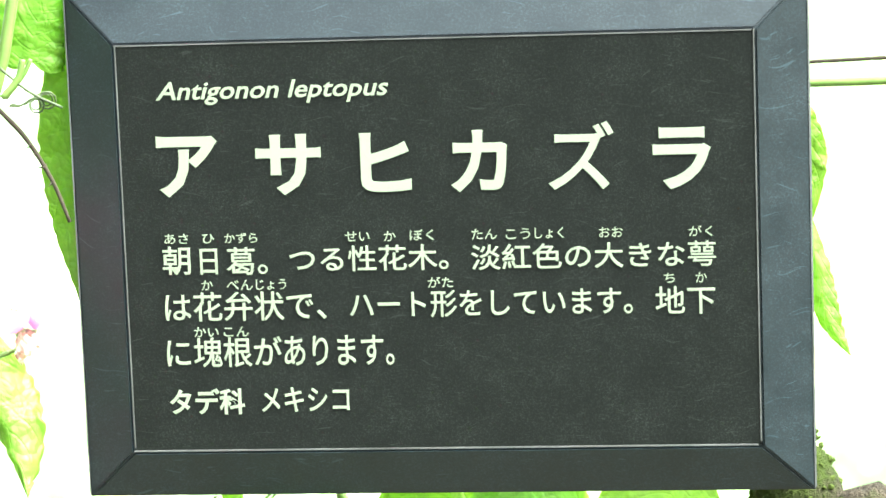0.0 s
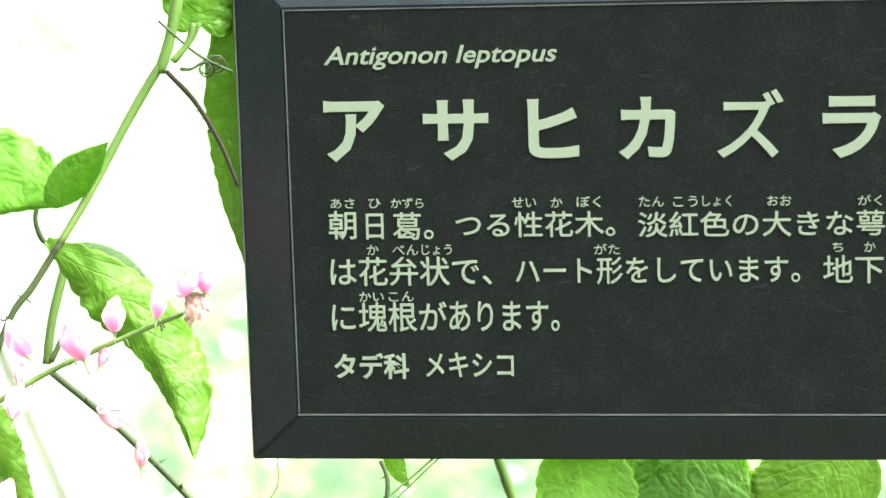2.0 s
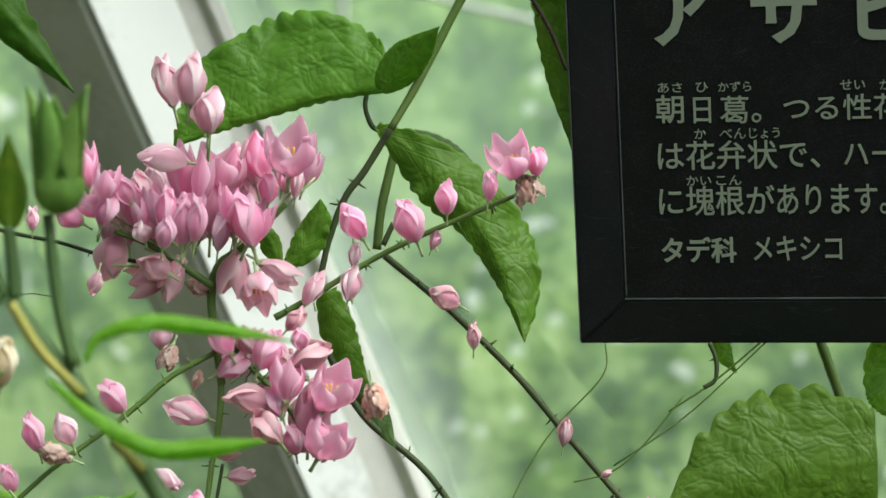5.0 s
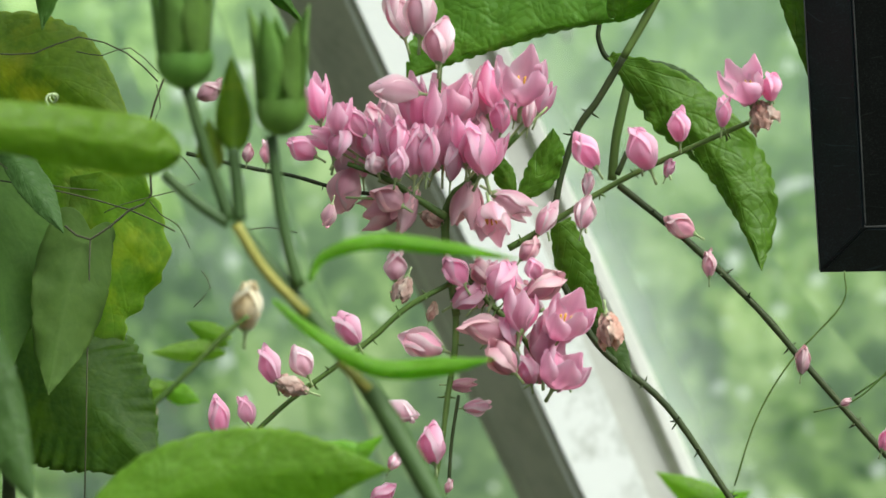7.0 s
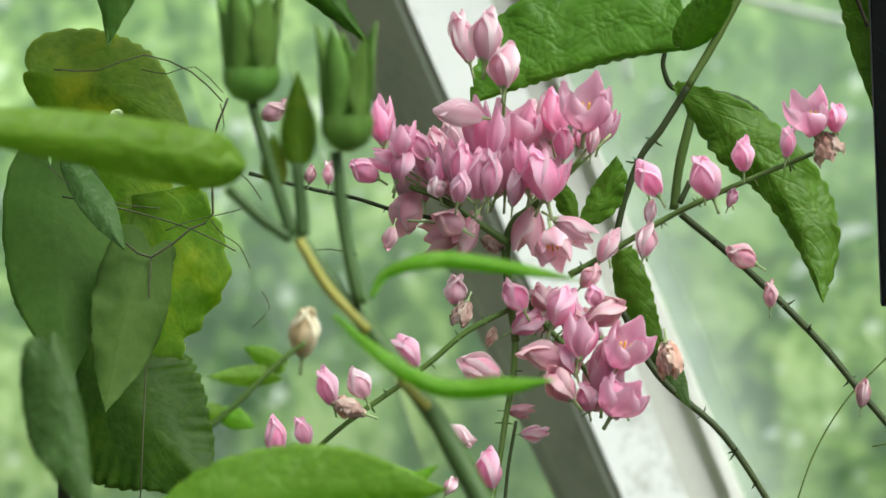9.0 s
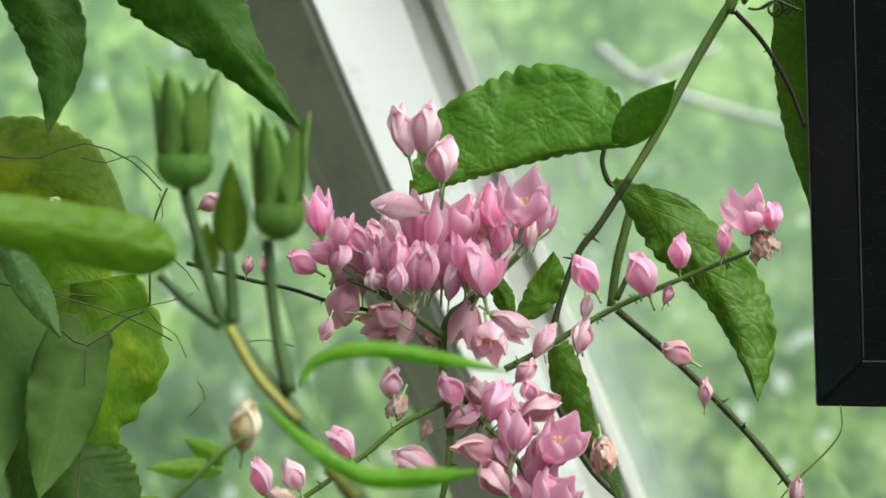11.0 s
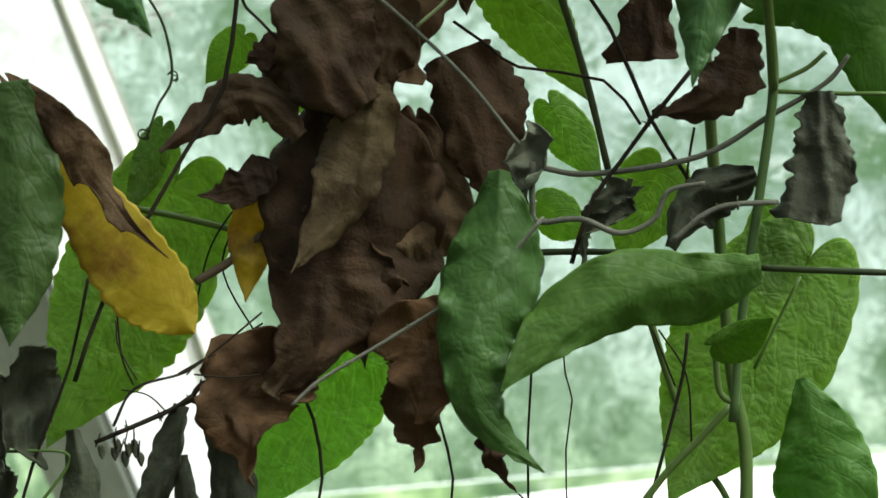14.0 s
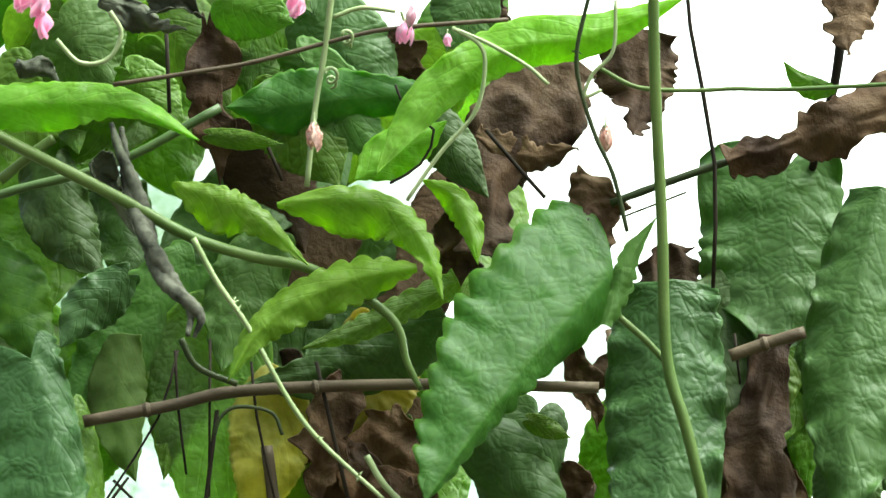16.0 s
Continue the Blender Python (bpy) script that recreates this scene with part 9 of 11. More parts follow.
stem(canopy, VINE, [(0.1033, 0.9794, 1.5838), (0.0885, 0.9844, 1.5538)], [0.00057, 0.00057])
stem(canopy, VINE_DARK, [(0.0156, 0.9737, 1.5908), (0.0312, 0.9733, 1.5911), (0.0532, 0.9724, 1.5906)], [0.00113, 0.00113])
stem(canopy, VINE_DEAD, [(-0.1153, 0.9380, 1.5323), (-0.1088, 0.9380, 1.5441), (-0.0935, 0.9380, 1.5491), (-0.0834, 0.9380, 1.5562), (-0.0692, 0.9380, 1.5681)], [0.0005, 0.0003], name='twig', sides=6)
stem(canopy, VINE_DEAD, [(-0.0902, 0.9380, 1.5486), (-0.0803, 0.9380, 1.5477), (-0.0697, 0.9380, 1.5484)], [0.0003, 0.00025], name='twig', sides=6)
stem(canopy, VINE_DEAD, [(-0.1149, 0.9380, 1.5655), (-0.1139, 0.9380, 1.5570), (-0.1080, 0.9380, 1.5468)], [0.0003, 0.00025], name='twig', sides=6)
stem(canopy, VINE_DEAD, [(-0.0908, 0.9380, 1.5421), (-0.0995, 0.9380, 1.5364), (-0.1153, 0.9380, 1.5297)], [0.0006, 0.0004], name='twig', sides=6)
stem(canopy, VINE_DEAD, [(-0.0978, 0.9380, 1.5359), (-0.1045, 0.9380, 1.5420), (-0.1129, 0.9380, 1.5438)], [0.0003, 0.0002], name='twig', sides=6)
stem(canopy, VINE_DEAD, [(-0.0926, 0.9380, 1.5484), (-0.0888, 0.9380, 1.5526), (-0.0835, 0.9380, 1.5548)], [0.0003, 0.0002], name='twig', sides=6)
stem(canopy, VINE_DEAD, [(-0.0278, 0.9371, 1.7146), (-0.0289, 0.9445, 1.6866), (-0.0299, 0.9559, 1.6351)], [0.00089, 0.00089], steps=2)
stem(canopy, CANE, [(-0.0555, 0.9302, 1.7165), (-0.0521, 0.9370, 1.6923), (-0.0486, 0.9399, 1.6818)], [0.00203, 0.00203])
stem(canopy, VINE_PALE, [(-0.0222, 0.8998, 1.7025), (-0.0171, 0.9022, 1.6942), (-0.0084, 0.9045, 1.6858), (-0.0005, 0.9057, 1.6816)], [0.00107, 0.00089])
coil(canopy, VINE_PALE, (-0.0032, 0.9050, 1.6841), (1.00, 0.01, -0.00), 0.0009, 0.0020, 1.8, 0.00071)
stem(canopy, VINE_PALE, [(-0.0032, 0.9071, 1.6955), (-0.0067, 0.9115, 1.6786), (-0.0102, 0.9147, 1.6649), (-0.0208, 0.9169, 1.6547)], [0.00054, 0.00054])
coil(canopy, VINE_PALE, (-0.0081, 0.9127, 1.6735), (-0.34, 0.16, -0.93), 0.0007, 0.0013, 1.8, 0.00054)
stem(canopy, VINE_DEAD, [(0.0670, 0.9503, 1.6284), (0.0652, 0.9524, 1.6178), (0.0642, 0.9543, 1.6071)], [0.00044, 0.00044], steps=2)
stem(canopy, VINE_DEAD, [(-0.0771, 0.9679, 1.6094), (-0.0880, 0.9696, 1.5930), (-0.0934, 0.9718, 1.5730)], [0.00033, 0.00033], thorns=1, steps=5)
stem(canopy, VINE_DEAD, [(-0.0798, 0.9689, 1.6022), (-0.0844, 0.9712, 1.5840), (-0.0715, 0.9752, 1.5605)], [0.00033, 0.00033], thorns=1, steps=5)
stem(canopy, VINE_DEAD, [(-0.1187, 0.9691, 1.5727), (-0.1169, 0.9712, 1.5565), (-0.1132, 0.9726, 1.5474)], [0.00033, 0.00033], thorns=1, steps=5)
stem(canopy, VINE_DEAD, [(-0.0716, 0.9743, 1.5677), (-0.0861, 0.9742, 1.5586), (-0.0988, 0.9738, 1.5512)], [0.00033, 0.00033], thorns=1, steps=5)
stem(canopy, VINE_DEAD, [(0.0568, 0.9755, 1.5659), (0.0658, 0.9766, 1.5513), (0.0675, 0.9785, 1.5295)], [0.00033, 0.00033], thorns=1, steps=5)
stem(canopy, VINE_DEAD, [(0.0550, 0.9756, 1.5659), (0.0622, 0.9772, 1.5477)], [0.00033, 0.00033], thorns=0, steps=5)
stem(canopy, VINE_DEAD, [(-0.0239, 0.9675, 1.6279), (-0.0147, 0.9693, 1.6188)], [0.00033, 0.00033], thorns=0, steps=5)
stem(canopy, VINE_DEAD, [(-0.0147, 0.9677, 1.6279), (-0.0239, 0.9691, 1.6188)], [0.00033, 0.00033], thorns=0, steps=5)
stem(canopy, VINE_DEAD, [(-0.0368, 0.9760, 1.5697), (-0.0221, 0.9781, 1.5552)], [0.00033, 0.00033], thorns=0, steps=5)

# ---------------------------------------------------------------- top of the climb
top = thing('climbing_vine', (-0.0313, 0.9003, 1.7653), 'leafy top of the vine with fresh folded green leaves', 'vine')
blade(top, TEAL, [(0.0570, 0.9020, 1.7658), (0.0332, 0.8900, 1.7352), (0.0133, 0.8820, 1.7065), (-0.0043, 0.8780, 1.6795)], [0.0046, 0.0100, 0.0080, 0.0058, 0.0041, 0.0025, 0.0000], [0.0300, 0.0315, 0.0305, 0.0274, 0.0199, 0.0113, 0.0000], face=(-0.03, -0.94, -0.35), lobe=0.12, fold=(38, 12), teeth=0.003, count=13, wave=0.0016, waves=3.0, label='large heart-shaped leaf with a wavy edge')
blade(top, LEAFY, [(0.0524, 0.8750, 1.7362), (0.0574, 0.8750, 1.7494), (0.0616, 0.8750, 1.7599), (0.0691, 0.8750, 1.7718)], [0.0013, 0.0029, 0.0039, 0.0000], [0.0020, 0.0042, 0.0026, 0.0000], face=(-0.06, -0.92, -0.38), fold=(35, 40), teeth=0.0016, count=8, wave=0.0016, waves=3.0, label='bright turned-up edge of a leaf')
blade(top, LIGHT, [(0.0801, 0.8550, 1.8399), (0.0501, 0.8550, 1.8267), (0.0233, 0.8550, 1.8217), (0.0018, 0.8550, 1.8067), (-0.0187, 0.8550, 1.7787)], [0.0000, 0.0056, 0.0073, 0.0067, 0.0048, 0.0000], [0.0000, 0.0061, 0.0089, 0.0083, 0.0080, 0.0000], face=(-0.03, -0.90, -0.44), fold=(20, 25), teeth=0.0009, count=16, wave=0.0016, waves=3.0, label='long bright green leaf')
blade(top, LIGHT, [(-0.0498, 0.8700, 1.7756), (-0.0303, 0.8700, 1.7774), (-0.0126, 0.8700, 1.7722), (-0.0029, 0.8700, 1.7598), (0.0022, 0.8700, 1.7427)], [0.0006, 0.0045, 0.0044, 0.0032, 0.0000], [0.0010, 0.0117, 0.0091, 0.0045, 0.0000], face=(0.02, -0.92, -0.39), fold=(40, 15), teeth=0.0017, count=13, wave=0.0018, waves=4.0, label='fresh leaf arched over its stem')
blade(top, LIGHT, [(-0.0828, 0.8700, 1.7831), (-0.0685, 0.8700, 1.7777), (-0.0547, 0.8700, 1.7706), (-0.0397, 0.8700, 1.7548)], [0.0006, 0.0049, 0.0032, 0.0000], [0.0010, 0.0107, 0.0058, 0.0000], face=(0.07, -0.91, -0.40), fold=(40, 15), teeth=0.0017, count=12, wave=0.0018, waves=4.0)
blade(top, LIGHT, [(-0.0060, 0.8720, 1.7546), (-0.0232, 0.8720, 1.7517), (-0.0425, 0.8720, 1.7439), (-0.0559, 0.8720, 1.7327), (-0.0640, 0.8720, 1.7177)], [0.0013, 0.0078, 0.0075, 0.0046, 0.0000], [0.0013, 0.0068, 0.0062, 0.0042, 0.0000], face=(0.04, -0.93, -0.37), fold=(15, 40), teeth=0.0017, count=13, wave=0.0016, waves=4.0)
blade(top, LIGHT, [(-0.1457, 0.8500, 1.8006), (-0.1194, 0.8500, 1.8019), (-0.0965, 0.8500, 1.8005), (-0.0731, 0.8500, 1.7887)], [0.0063, 0.0070, 0.0057, 0.0000], [0.0067, 0.0092, 0.0035, 0.0000], face=(0.12, -0.90, -0.43), fold=(40, 20), teeth=0.001, count=14, wave=0.0016, waves=3.5)
blade(top, LIGHT, [(-0.0047, 0.8850, 1.7906), (0.0052, 0.8850, 1.7851), (0.0105, 0.8850, 1.7743), (0.0132, 0.8850, 1.7610)], [0.0000, 0.0036, 0.0046, 0.0000], [0.0000, 0.0053, 0.0036, 0.0000], face=(-0.01, -0.92, -0.40), fold=(25, 35), teeth=0.0009, count=10)
blade(top, LIGHT, [(-0.0259, 0.8850, 1.7907), (-0.0165, 0.8850, 1.7982), (-0.0056, 0.8850, 1.8041), (0.0036, 0.8850, 1.8111)], [0.0000, 0.0079, 0.0066, 0.0000], [0.0000, 0.0083, 0.0066, 0.0000], face=(0.01, -0.91, -0.42), fold=(35, 25), teeth=0.0009, count=10)
blade(top, TEAL, [(-0.0099, 0.8850, 1.8207), (-0.0311, 0.8850, 1.8193), (-0.0494, 0.8850, 1.8174), (-0.0677, 0.8850, 1.8167)], [0.0059, 0.0079, 0.0099, 0.0000], [0.0050, 0.0102, 0.0109, 0.0000], face=(0.04, -0.90, -0.43), fold=(18, 25), teeth=0.001, count=13, wave=0.0018, waves=3.0, lobe=0.08)
leaf(top, LEAFY, (-0.0425, 0.8886, 1.8346), (-0.0148, 0.8894, 1.7962), 0.0110, 0.0110, (0.03, -0.90, -0.43), teeth=0.06, wave=0.09)
leaf(top, GREEN, (-0.0499, 0.8912, 1.8277), (-0.0312, 0.8923, 1.7916), 0.0165, 0.0165, (0.04, -0.90, -0.42), teeth=0.06, wave=0.09)
leaf(top, DARK, (-0.0019, 0.8916, 1.8173), (0.0170, 0.8904, 1.7864), 0.0073, 0.0091, (-0.01, -0.91, -0.42))
leaf(top, GREEN, (-0.0713, 0.8873, 1.8077), (-0.0490, 0.8808, 1.8015), 0.0029, 0.0036, (0.06, -0.90, -0.42))
leaf(top, GREEN, (-0.0989, 0.8818, 1.8276), (-0.0803, 0.8857, 1.8070), 0.0092, 0.0092, (0.09, -0.90, -0.43))
leaf(top, GREEN, (-0.0663, 0.8573, 1.8412), (-0.0446, 0.8570, 1.8328), 0.0108, 0.0108, (0.06, -0.89, -0.46))
leaf(top, LEAFY, (-0.1210, 0.8773, 1.8439), (-0.1042, 0.8820, 1.8236), 0.0166, 0.0166, (0.12, -0.89, -0.45))
leaf(top, DARK, (-0.0389, 0.8872, 1.8504), (-0.0130, 0.8923, 1.8177), 0.0166, 0.0148, (0.03, -0.89, -0.45))
leaf(top, DARK, (0.0130, 0.8667, 1.8496), (0.0037, 0.8706, 1.8293), 0.0109, 0.0109, (-0.01, -0.89, -0.46))
blade(top, DARK, [(-0.1284, 0.9250, 1.8164), (-0.1249, 0.9250, 1.8008), (-0.1186, 0.9250, 1.7864), (-0.1099, 0.9250, 1.7734)], [0.0060, 0.0095, 0.0073, 0.0000], [0.0121, 0.0147, 0.0104, 0.0000], face=(0.12, -0.91, -0.40), fold=(18, 22), teeth=0.0009, count=12, wave=0.002, waves=2.5, lobe=0.1)
blade(top, OLIVE, [(-0.1531, 0.9300, 1.7868), (-0.1429, 0.9300, 1.7704), (-0.1347, 0.9300, 1.7563), (-0.1240, 0.9300, 1.7419)], [0.0087, 0.0148, 0.0087, 0.0000], [0.0104, 0.0122, 0.0069, 0.0000], face=(0.14, -0.92, -0.37), fold=(15, 18), teeth=0.0009, count=11, wave=0.002, waves=2.5)
blade(top, QUILT, [(-0.1018, 0.9210, 1.7729), (-0.1090, 0.9210, 1.7665), (-0.1170, 0.9210, 1.7586), (-0.1225, 0.9210, 1.7478)], [0.0043, 0.0095, 0.0077, 0.0000], [0.0043, 0.0086, 0.0069, 0.0000], face=(0.12, -0.92, -0.37), fold=(20, 20), teeth=0.0009, count=9, wave=0.002, waves=2.5, lobe=0.1)
blade(top, LEAFY, [(-0.0808, 0.9350, 1.7822), (-0.0953, 0.9350, 1.7610), (-0.1087, 0.9350, 1.7421), (-0.1251, 0.9350, 1.7274)], [0.0122, 0.0192, 0.0131, 0.0000], [0.0105, 0.0183, 0.0140, 0.0000], face=(0.11, -0.93, -0.36), fold=(14, 18), teeth=0.0012, count=13, wave=0.002, waves=2.5, lobe=0.08)
blade(top, CLIMB, [(-0.1027, 0.9300, 1.7560), (-0.1039, 0.9300, 1.7382), (-0.1018, 0.9300, 1.7206), (-0.0976, 0.9300, 1.7047)], [0.0052, 0.0090, 0.0059, 0.0000], [0.0052, 0.0108, 0.0083, 0.0000], face=(0.11, -0.94, -0.34), fold=(14, 24), teeth=0.0009, count=10, wave=0.0016, waves=2.0)
blade(top, GREEN, [(-0.0893, 0.9400, 1.7659), (-0.0868, 0.9400, 1.7458), (-0.0882, 0.9400, 1.7259), (-0.0895, 0.9400, 1.7088)], [0.0105, 0.0126, 0.0074, 0.0000], [0.0088, 0.0105, 0.0063, 0.0000], face=(0.09, -0.94, -0.34), fold=(18, 18), teeth=0.0009, count=10, wave=0.0016, waves=2.0)
blade(top, LEAFY, [(-0.0548, 0.9250, 1.7880), (-0.0621, 0.9250, 1.7738), (-0.0674, 0.9250, 1.7578), (-0.0703, 0.9250, 1.7400)], [0.0086, 0.0135, 0.0104, 0.0000], [0.0078, 0.0121, 0.0095, 0.0000], face=(0.07, -0.93, -0.37), fold=(16, 16), teeth=0.0009, count=10, wave=0.0018, waves=2.5, lobe=0.1)
blade(top, DARK, [(0.0032, 0.9250, 1.7592), (-0.0173, 0.9250, 1.7475), (-0.0394, 0.9250, 1.7398), (-0.0632, 0.9250, 1.7356)], [0.0104, 0.0130, 0.0095, 0.0000], [0.0069, 0.0095, 0.0069, 0.0000], face=(0.03, -0.93, -0.36), fold=(20, 15), teeth=0.001, count=12, wave=0.002, waves=2.5)
blade(top, DARK, [(-0.0440, 0.9450, 1.7433), (-0.0289, 0.9450, 1.7362), (-0.0158, 0.9450, 1.7291), (-0.0018, 0.9450, 1.7201)], [0.0053, 0.0088, 0.0071, 0.0000], [0.0071, 0.0109, 0.0079, 0.0000], face=(0.02, -0.94, -0.34), fold=(20, 15), teeth=0.001, count=12, wave=0.002, waves=2.5)
blade(top, THIN, [(0.0072, 0.9080, 1.7647), (-0.0096, 0.9080, 1.7565), (-0.0260, 0.9080, 1.7479), (-0.0436, 0.9080, 1.7416)], [0.0054, 0.0051, 0.0041, 0.0000], [0.0044, 0.0044, 0.0037, 0.0000], face=(0.02, -0.93, -0.37), fold=(35, 35), teeth=0.0015, count=10, wave=0.002, waves=4.0, label='pale curled leaf')
blade(top, GREEN, [(-0.1306, 0.9550, 1.8976), (-0.1095, 0.9550, 1.8705), (-0.0967, 0.9550, 1.8418), (-0.0861, 0.9550, 1.8138)], [0.0178, 0.0268, 0.0196, 0.0000], [0.0178, 0.0250, 0.0196, 0.0000], face=(0.10, -0.89, -0.44), fold=(12, 12), teeth=0.0009, count=12, wave=0.002, waves=2.5)
blade(top, DARK, [(-0.0414, 0.9550, 1.8305), (-0.0627, 0.9550, 1.8093), (-0.0816, 0.9550, 1.7905), (-0.0965, 0.9550, 1.7719)], [0.0178, 0.0214, 0.0161, 0.0000], [0.0161, 0.0214, 0.0161, 0.0000], face=(0.07, -0.92, -0.39), fold=(12, 12), teeth=0.0009, count=12, wave=0.002, waves=2.5)
blade(top, GREEN, [(-0.1409, 0.9570, 1.8541), (-0.1377, 0.9570, 1.8279), (-0.1327, 0.9570, 1.8023), (-0.1333, 0.9570, 1.7730)], [0.0232, 0.0268, 0.0197, 0.0000], [0.0232, 0.0268, 0.0197, 0.0000], face=(0.13, -0.91, -0.40), fold=(12, 12), teeth=0.0009, count=12, wave=0.002, waves=2.5)
blade(top, DARK, [(-0.0063, 0.9600, 1.8110), (-0.0180, 0.9600, 1.7921), (-0.0334, 0.9600, 1.7734), (-0.0447, 0.9600, 1.7529)], [0.0143, 0.0179, 0.0143, 0.0000], [0.0143, 0.0161, 0.0126, 0.0000], face=(0.03, -0.93, -0.38), fold=(12, 12), teeth=0.0009, count=12, wave=0.002, waves=2.5)
blade(top, DARK, [(-0.1105, 0.9520, 1.8211), (-0.1080, 0.9520, 1.8063), (-0.1042, 0.9520, 1.7915), (-0.1050, 0.9520, 1.7770)], [0.0098, 0.0110, 0.0089, 0.0000], [0.0098, 0.0110, 0.0089, 0.0000], face=(0.11, -0.91, -0.39), fold=(12, 12), teeth=0.0009, count=10, wave=0.002, waves=2.5)
blade(top, DARK, [(-0.0382, 0.9560, 1.7843), (-0.0477, 0.9560, 1.7719), (-0.0561, 0.9560, 1.7597), (-0.0616, 0.9560, 1.7475)], [0.0089, 0.0118, 0.0089, 0.0000], [0.0089, 0.0118, 0.0089, 0.0000], face=(0.05, -0.93, -0.36), fold=(12, 12), teeth=0.0009, count=10, wave=0.002, waves=2.5)
leaf(top, THIN, (-0.0734, 0.9292, 1.7655), (-0.0766, 0.9472, 1.6855), 0.0206, 0.0206, (0.08, -0.94, -0.33), lobe=0.1)
leaf(top, GREEN, (-0.1321, 0.8952, 1.8365), (-0.1385, 0.9002, 1.8021), 0.0149, 0.0149, (0.14, -0.89, -0.43))
leaf(top, BEIGE, (-0.0506, 0.9299, 1.7357), (-0.0577, 0.9382, 1.6864), 0.0111, 0.0148, (0.06, -0.95, -0.32), crumple=0.03)
leaf(top, BEIGE, (-0.0212, 0.9346, 1.7572), (-0.0250, 0.9424, 1.7145), 0.0168, 0.0150, (0.02, -0.94, -0.34), crumple=0.03)
blade(top, QUILT, [(0.0762, 0.9050, 1.7636), (0.0739, 0.9050, 1.7240), (0.0710, 0.9050, 1.6816), (0.0632, 0.9050, 1.6340)], [0.0152, 0.0183, 0.0156, 0.0000], [0.0195, 0.0217, 0.0169, 0.0000], face=(-0.07, -0.96, -0.29), fold=(22, 30), teeth=0.0016, count=15, wave=0.004, waves=5.0, label='long dark wavy leaf')
blade(top, DARK, [(0.1189, 0.9250, 1.8134), (0.1172, 0.9250, 1.7907), (0.1147, 0.9250, 1.7684), (0.1109, 0.9250, 1.7425)], [0.0173, 0.0186, 0.0173, 0.0000], [0.0316, 0.0297, 0.0259, 0.0000], face=(-0.12, -0.92, -0.38), fold=(14, 12), teeth=0.0012, count=12, wave=0.003, waves=3.0, lobe=0.14)
blade(top, DARK, [(0.0974, 0.9300, 1.7722), (0.0943, 0.9300, 1.7525), (0.0916, 0.9300, 1.7327), (0.0880, 0.9300, 1.7133)], [0.0069, 0.0139, 0.0122, 0.0000], [0.0095, 0.0165, 0.0139, 0.0000], face=(-0.09, -0.93, -0.35), fold=(15, 15), teeth=0.0012, count=12, wave=0.003, waves=3.0, lobe=0.1)
blade(top, DARK, [(0.1442, 0.8950, 1.7915), (0.1346, 0.8950, 1.7541), (0.1287, 0.8950, 1.7159), (0.1269, 0.8950, 1.6716)], [0.0100, 0.0184, 0.0200, 0.0000], [0.0100, 0.0154, 0.0142, 0.0000], face=(-0.14, -0.93, -0.35), fold=(15, 28), teeth=0.0014, count=14, wave=0.004, waves=5.0)
leaf(top, DARK, (0.0325, 0.9335, 1.7266), (0.0189, 0.9309, 1.6835), 0.0129, 0.0166, (-0.03, -0.95, -0.32))
leaf(top, GREEN, (0.0303, 0.9245, 1.7224), (0.0429, 0.9228, 1.7159), 0.0033, 0.0037, (-0.04, -0.94, -0.33))
blade(top, GREEN, [(0.1294, 0.8800, 1.8192), (0.1237, 0.8800, 1.8209), (0.1180, 0.8800, 1.8237), (0.1130, 0.8800, 1.8291)], [0.0016, 0.0053, 0.0043, 0.0000], [0.0010, 0.0020, 0.0016, 0.0000], face=(-0.12, -0.89, -0.44), fold=(15, 20), teeth=0.0006, count=6, wave=0.0008)
blade(top, BROWN, [(0.0357, 0.9000, 1.8449), (0.0297, 0.9000, 1.8211), (0.0200, 0.9000, 1.7947), (0.0160, 0.9000, 1.7688)], [0.0185, 0.0188, 0.0084, 0.0067], [0.0151, 0.0185, 0.0168, 0.0084], face=(-0.02, -0.91, -0.42), fold=(15, 15), teeth=0.0012, count=5, wave=0.0014, waves=2.3, crumple=0.0025, ragged=0.003)
blade(top, BROWN, [(0.0129, 0.9000, 1.8130), (0.0239, 0.9000, 1.8078), (0.0349, 0.9000, 1.8057), (0.0468, 0.9000, 1.8082)], [0.0034, 0.0047, 0.0047, 0.0000], [0.0034, 0.0057, 0.0047, 0.0000], face=(-0.03, -0.91, -0.42), fold=(25, 25), teeth=0.001, count=5, wave=0.0014, crumple=0.001, ragged=0.0018)
blade(top, BROWN, [(0.0704, 0.8850, 1.8443), (0.0672, 0.8850, 1.8319), (0.0668, 0.8850, 1.8197), (0.0637, 0.8850, 1.8060)], [0.0083, 0.0116, 0.0091, 0.0013], [0.0091, 0.0140, 0.0099, 0.0017], face=(-0.07, -0.90, -0.44), fold=(15, 15), teeth=0.0012, count=5, wave=0.0014, crumple=0.0015, ragged=0.003)
blade(top, BROWN, [(0.1564, 0.8900, 1.8194), (0.1339, 0.8900, 1.8124), (0.1152, 0.8900, 1.8055), (0.0947, 0.8900, 1.7976)], [0.0116, 0.0091, 0.0070, 0.0030], [0.0116, 0.0116, 0.0050, 0.0030], face=(-0.13, -0.90, -0.42), fold=(20, 20), teeth=0.0012, count=5, wave=0.0014, crumple=0.002, ragged=0.003)
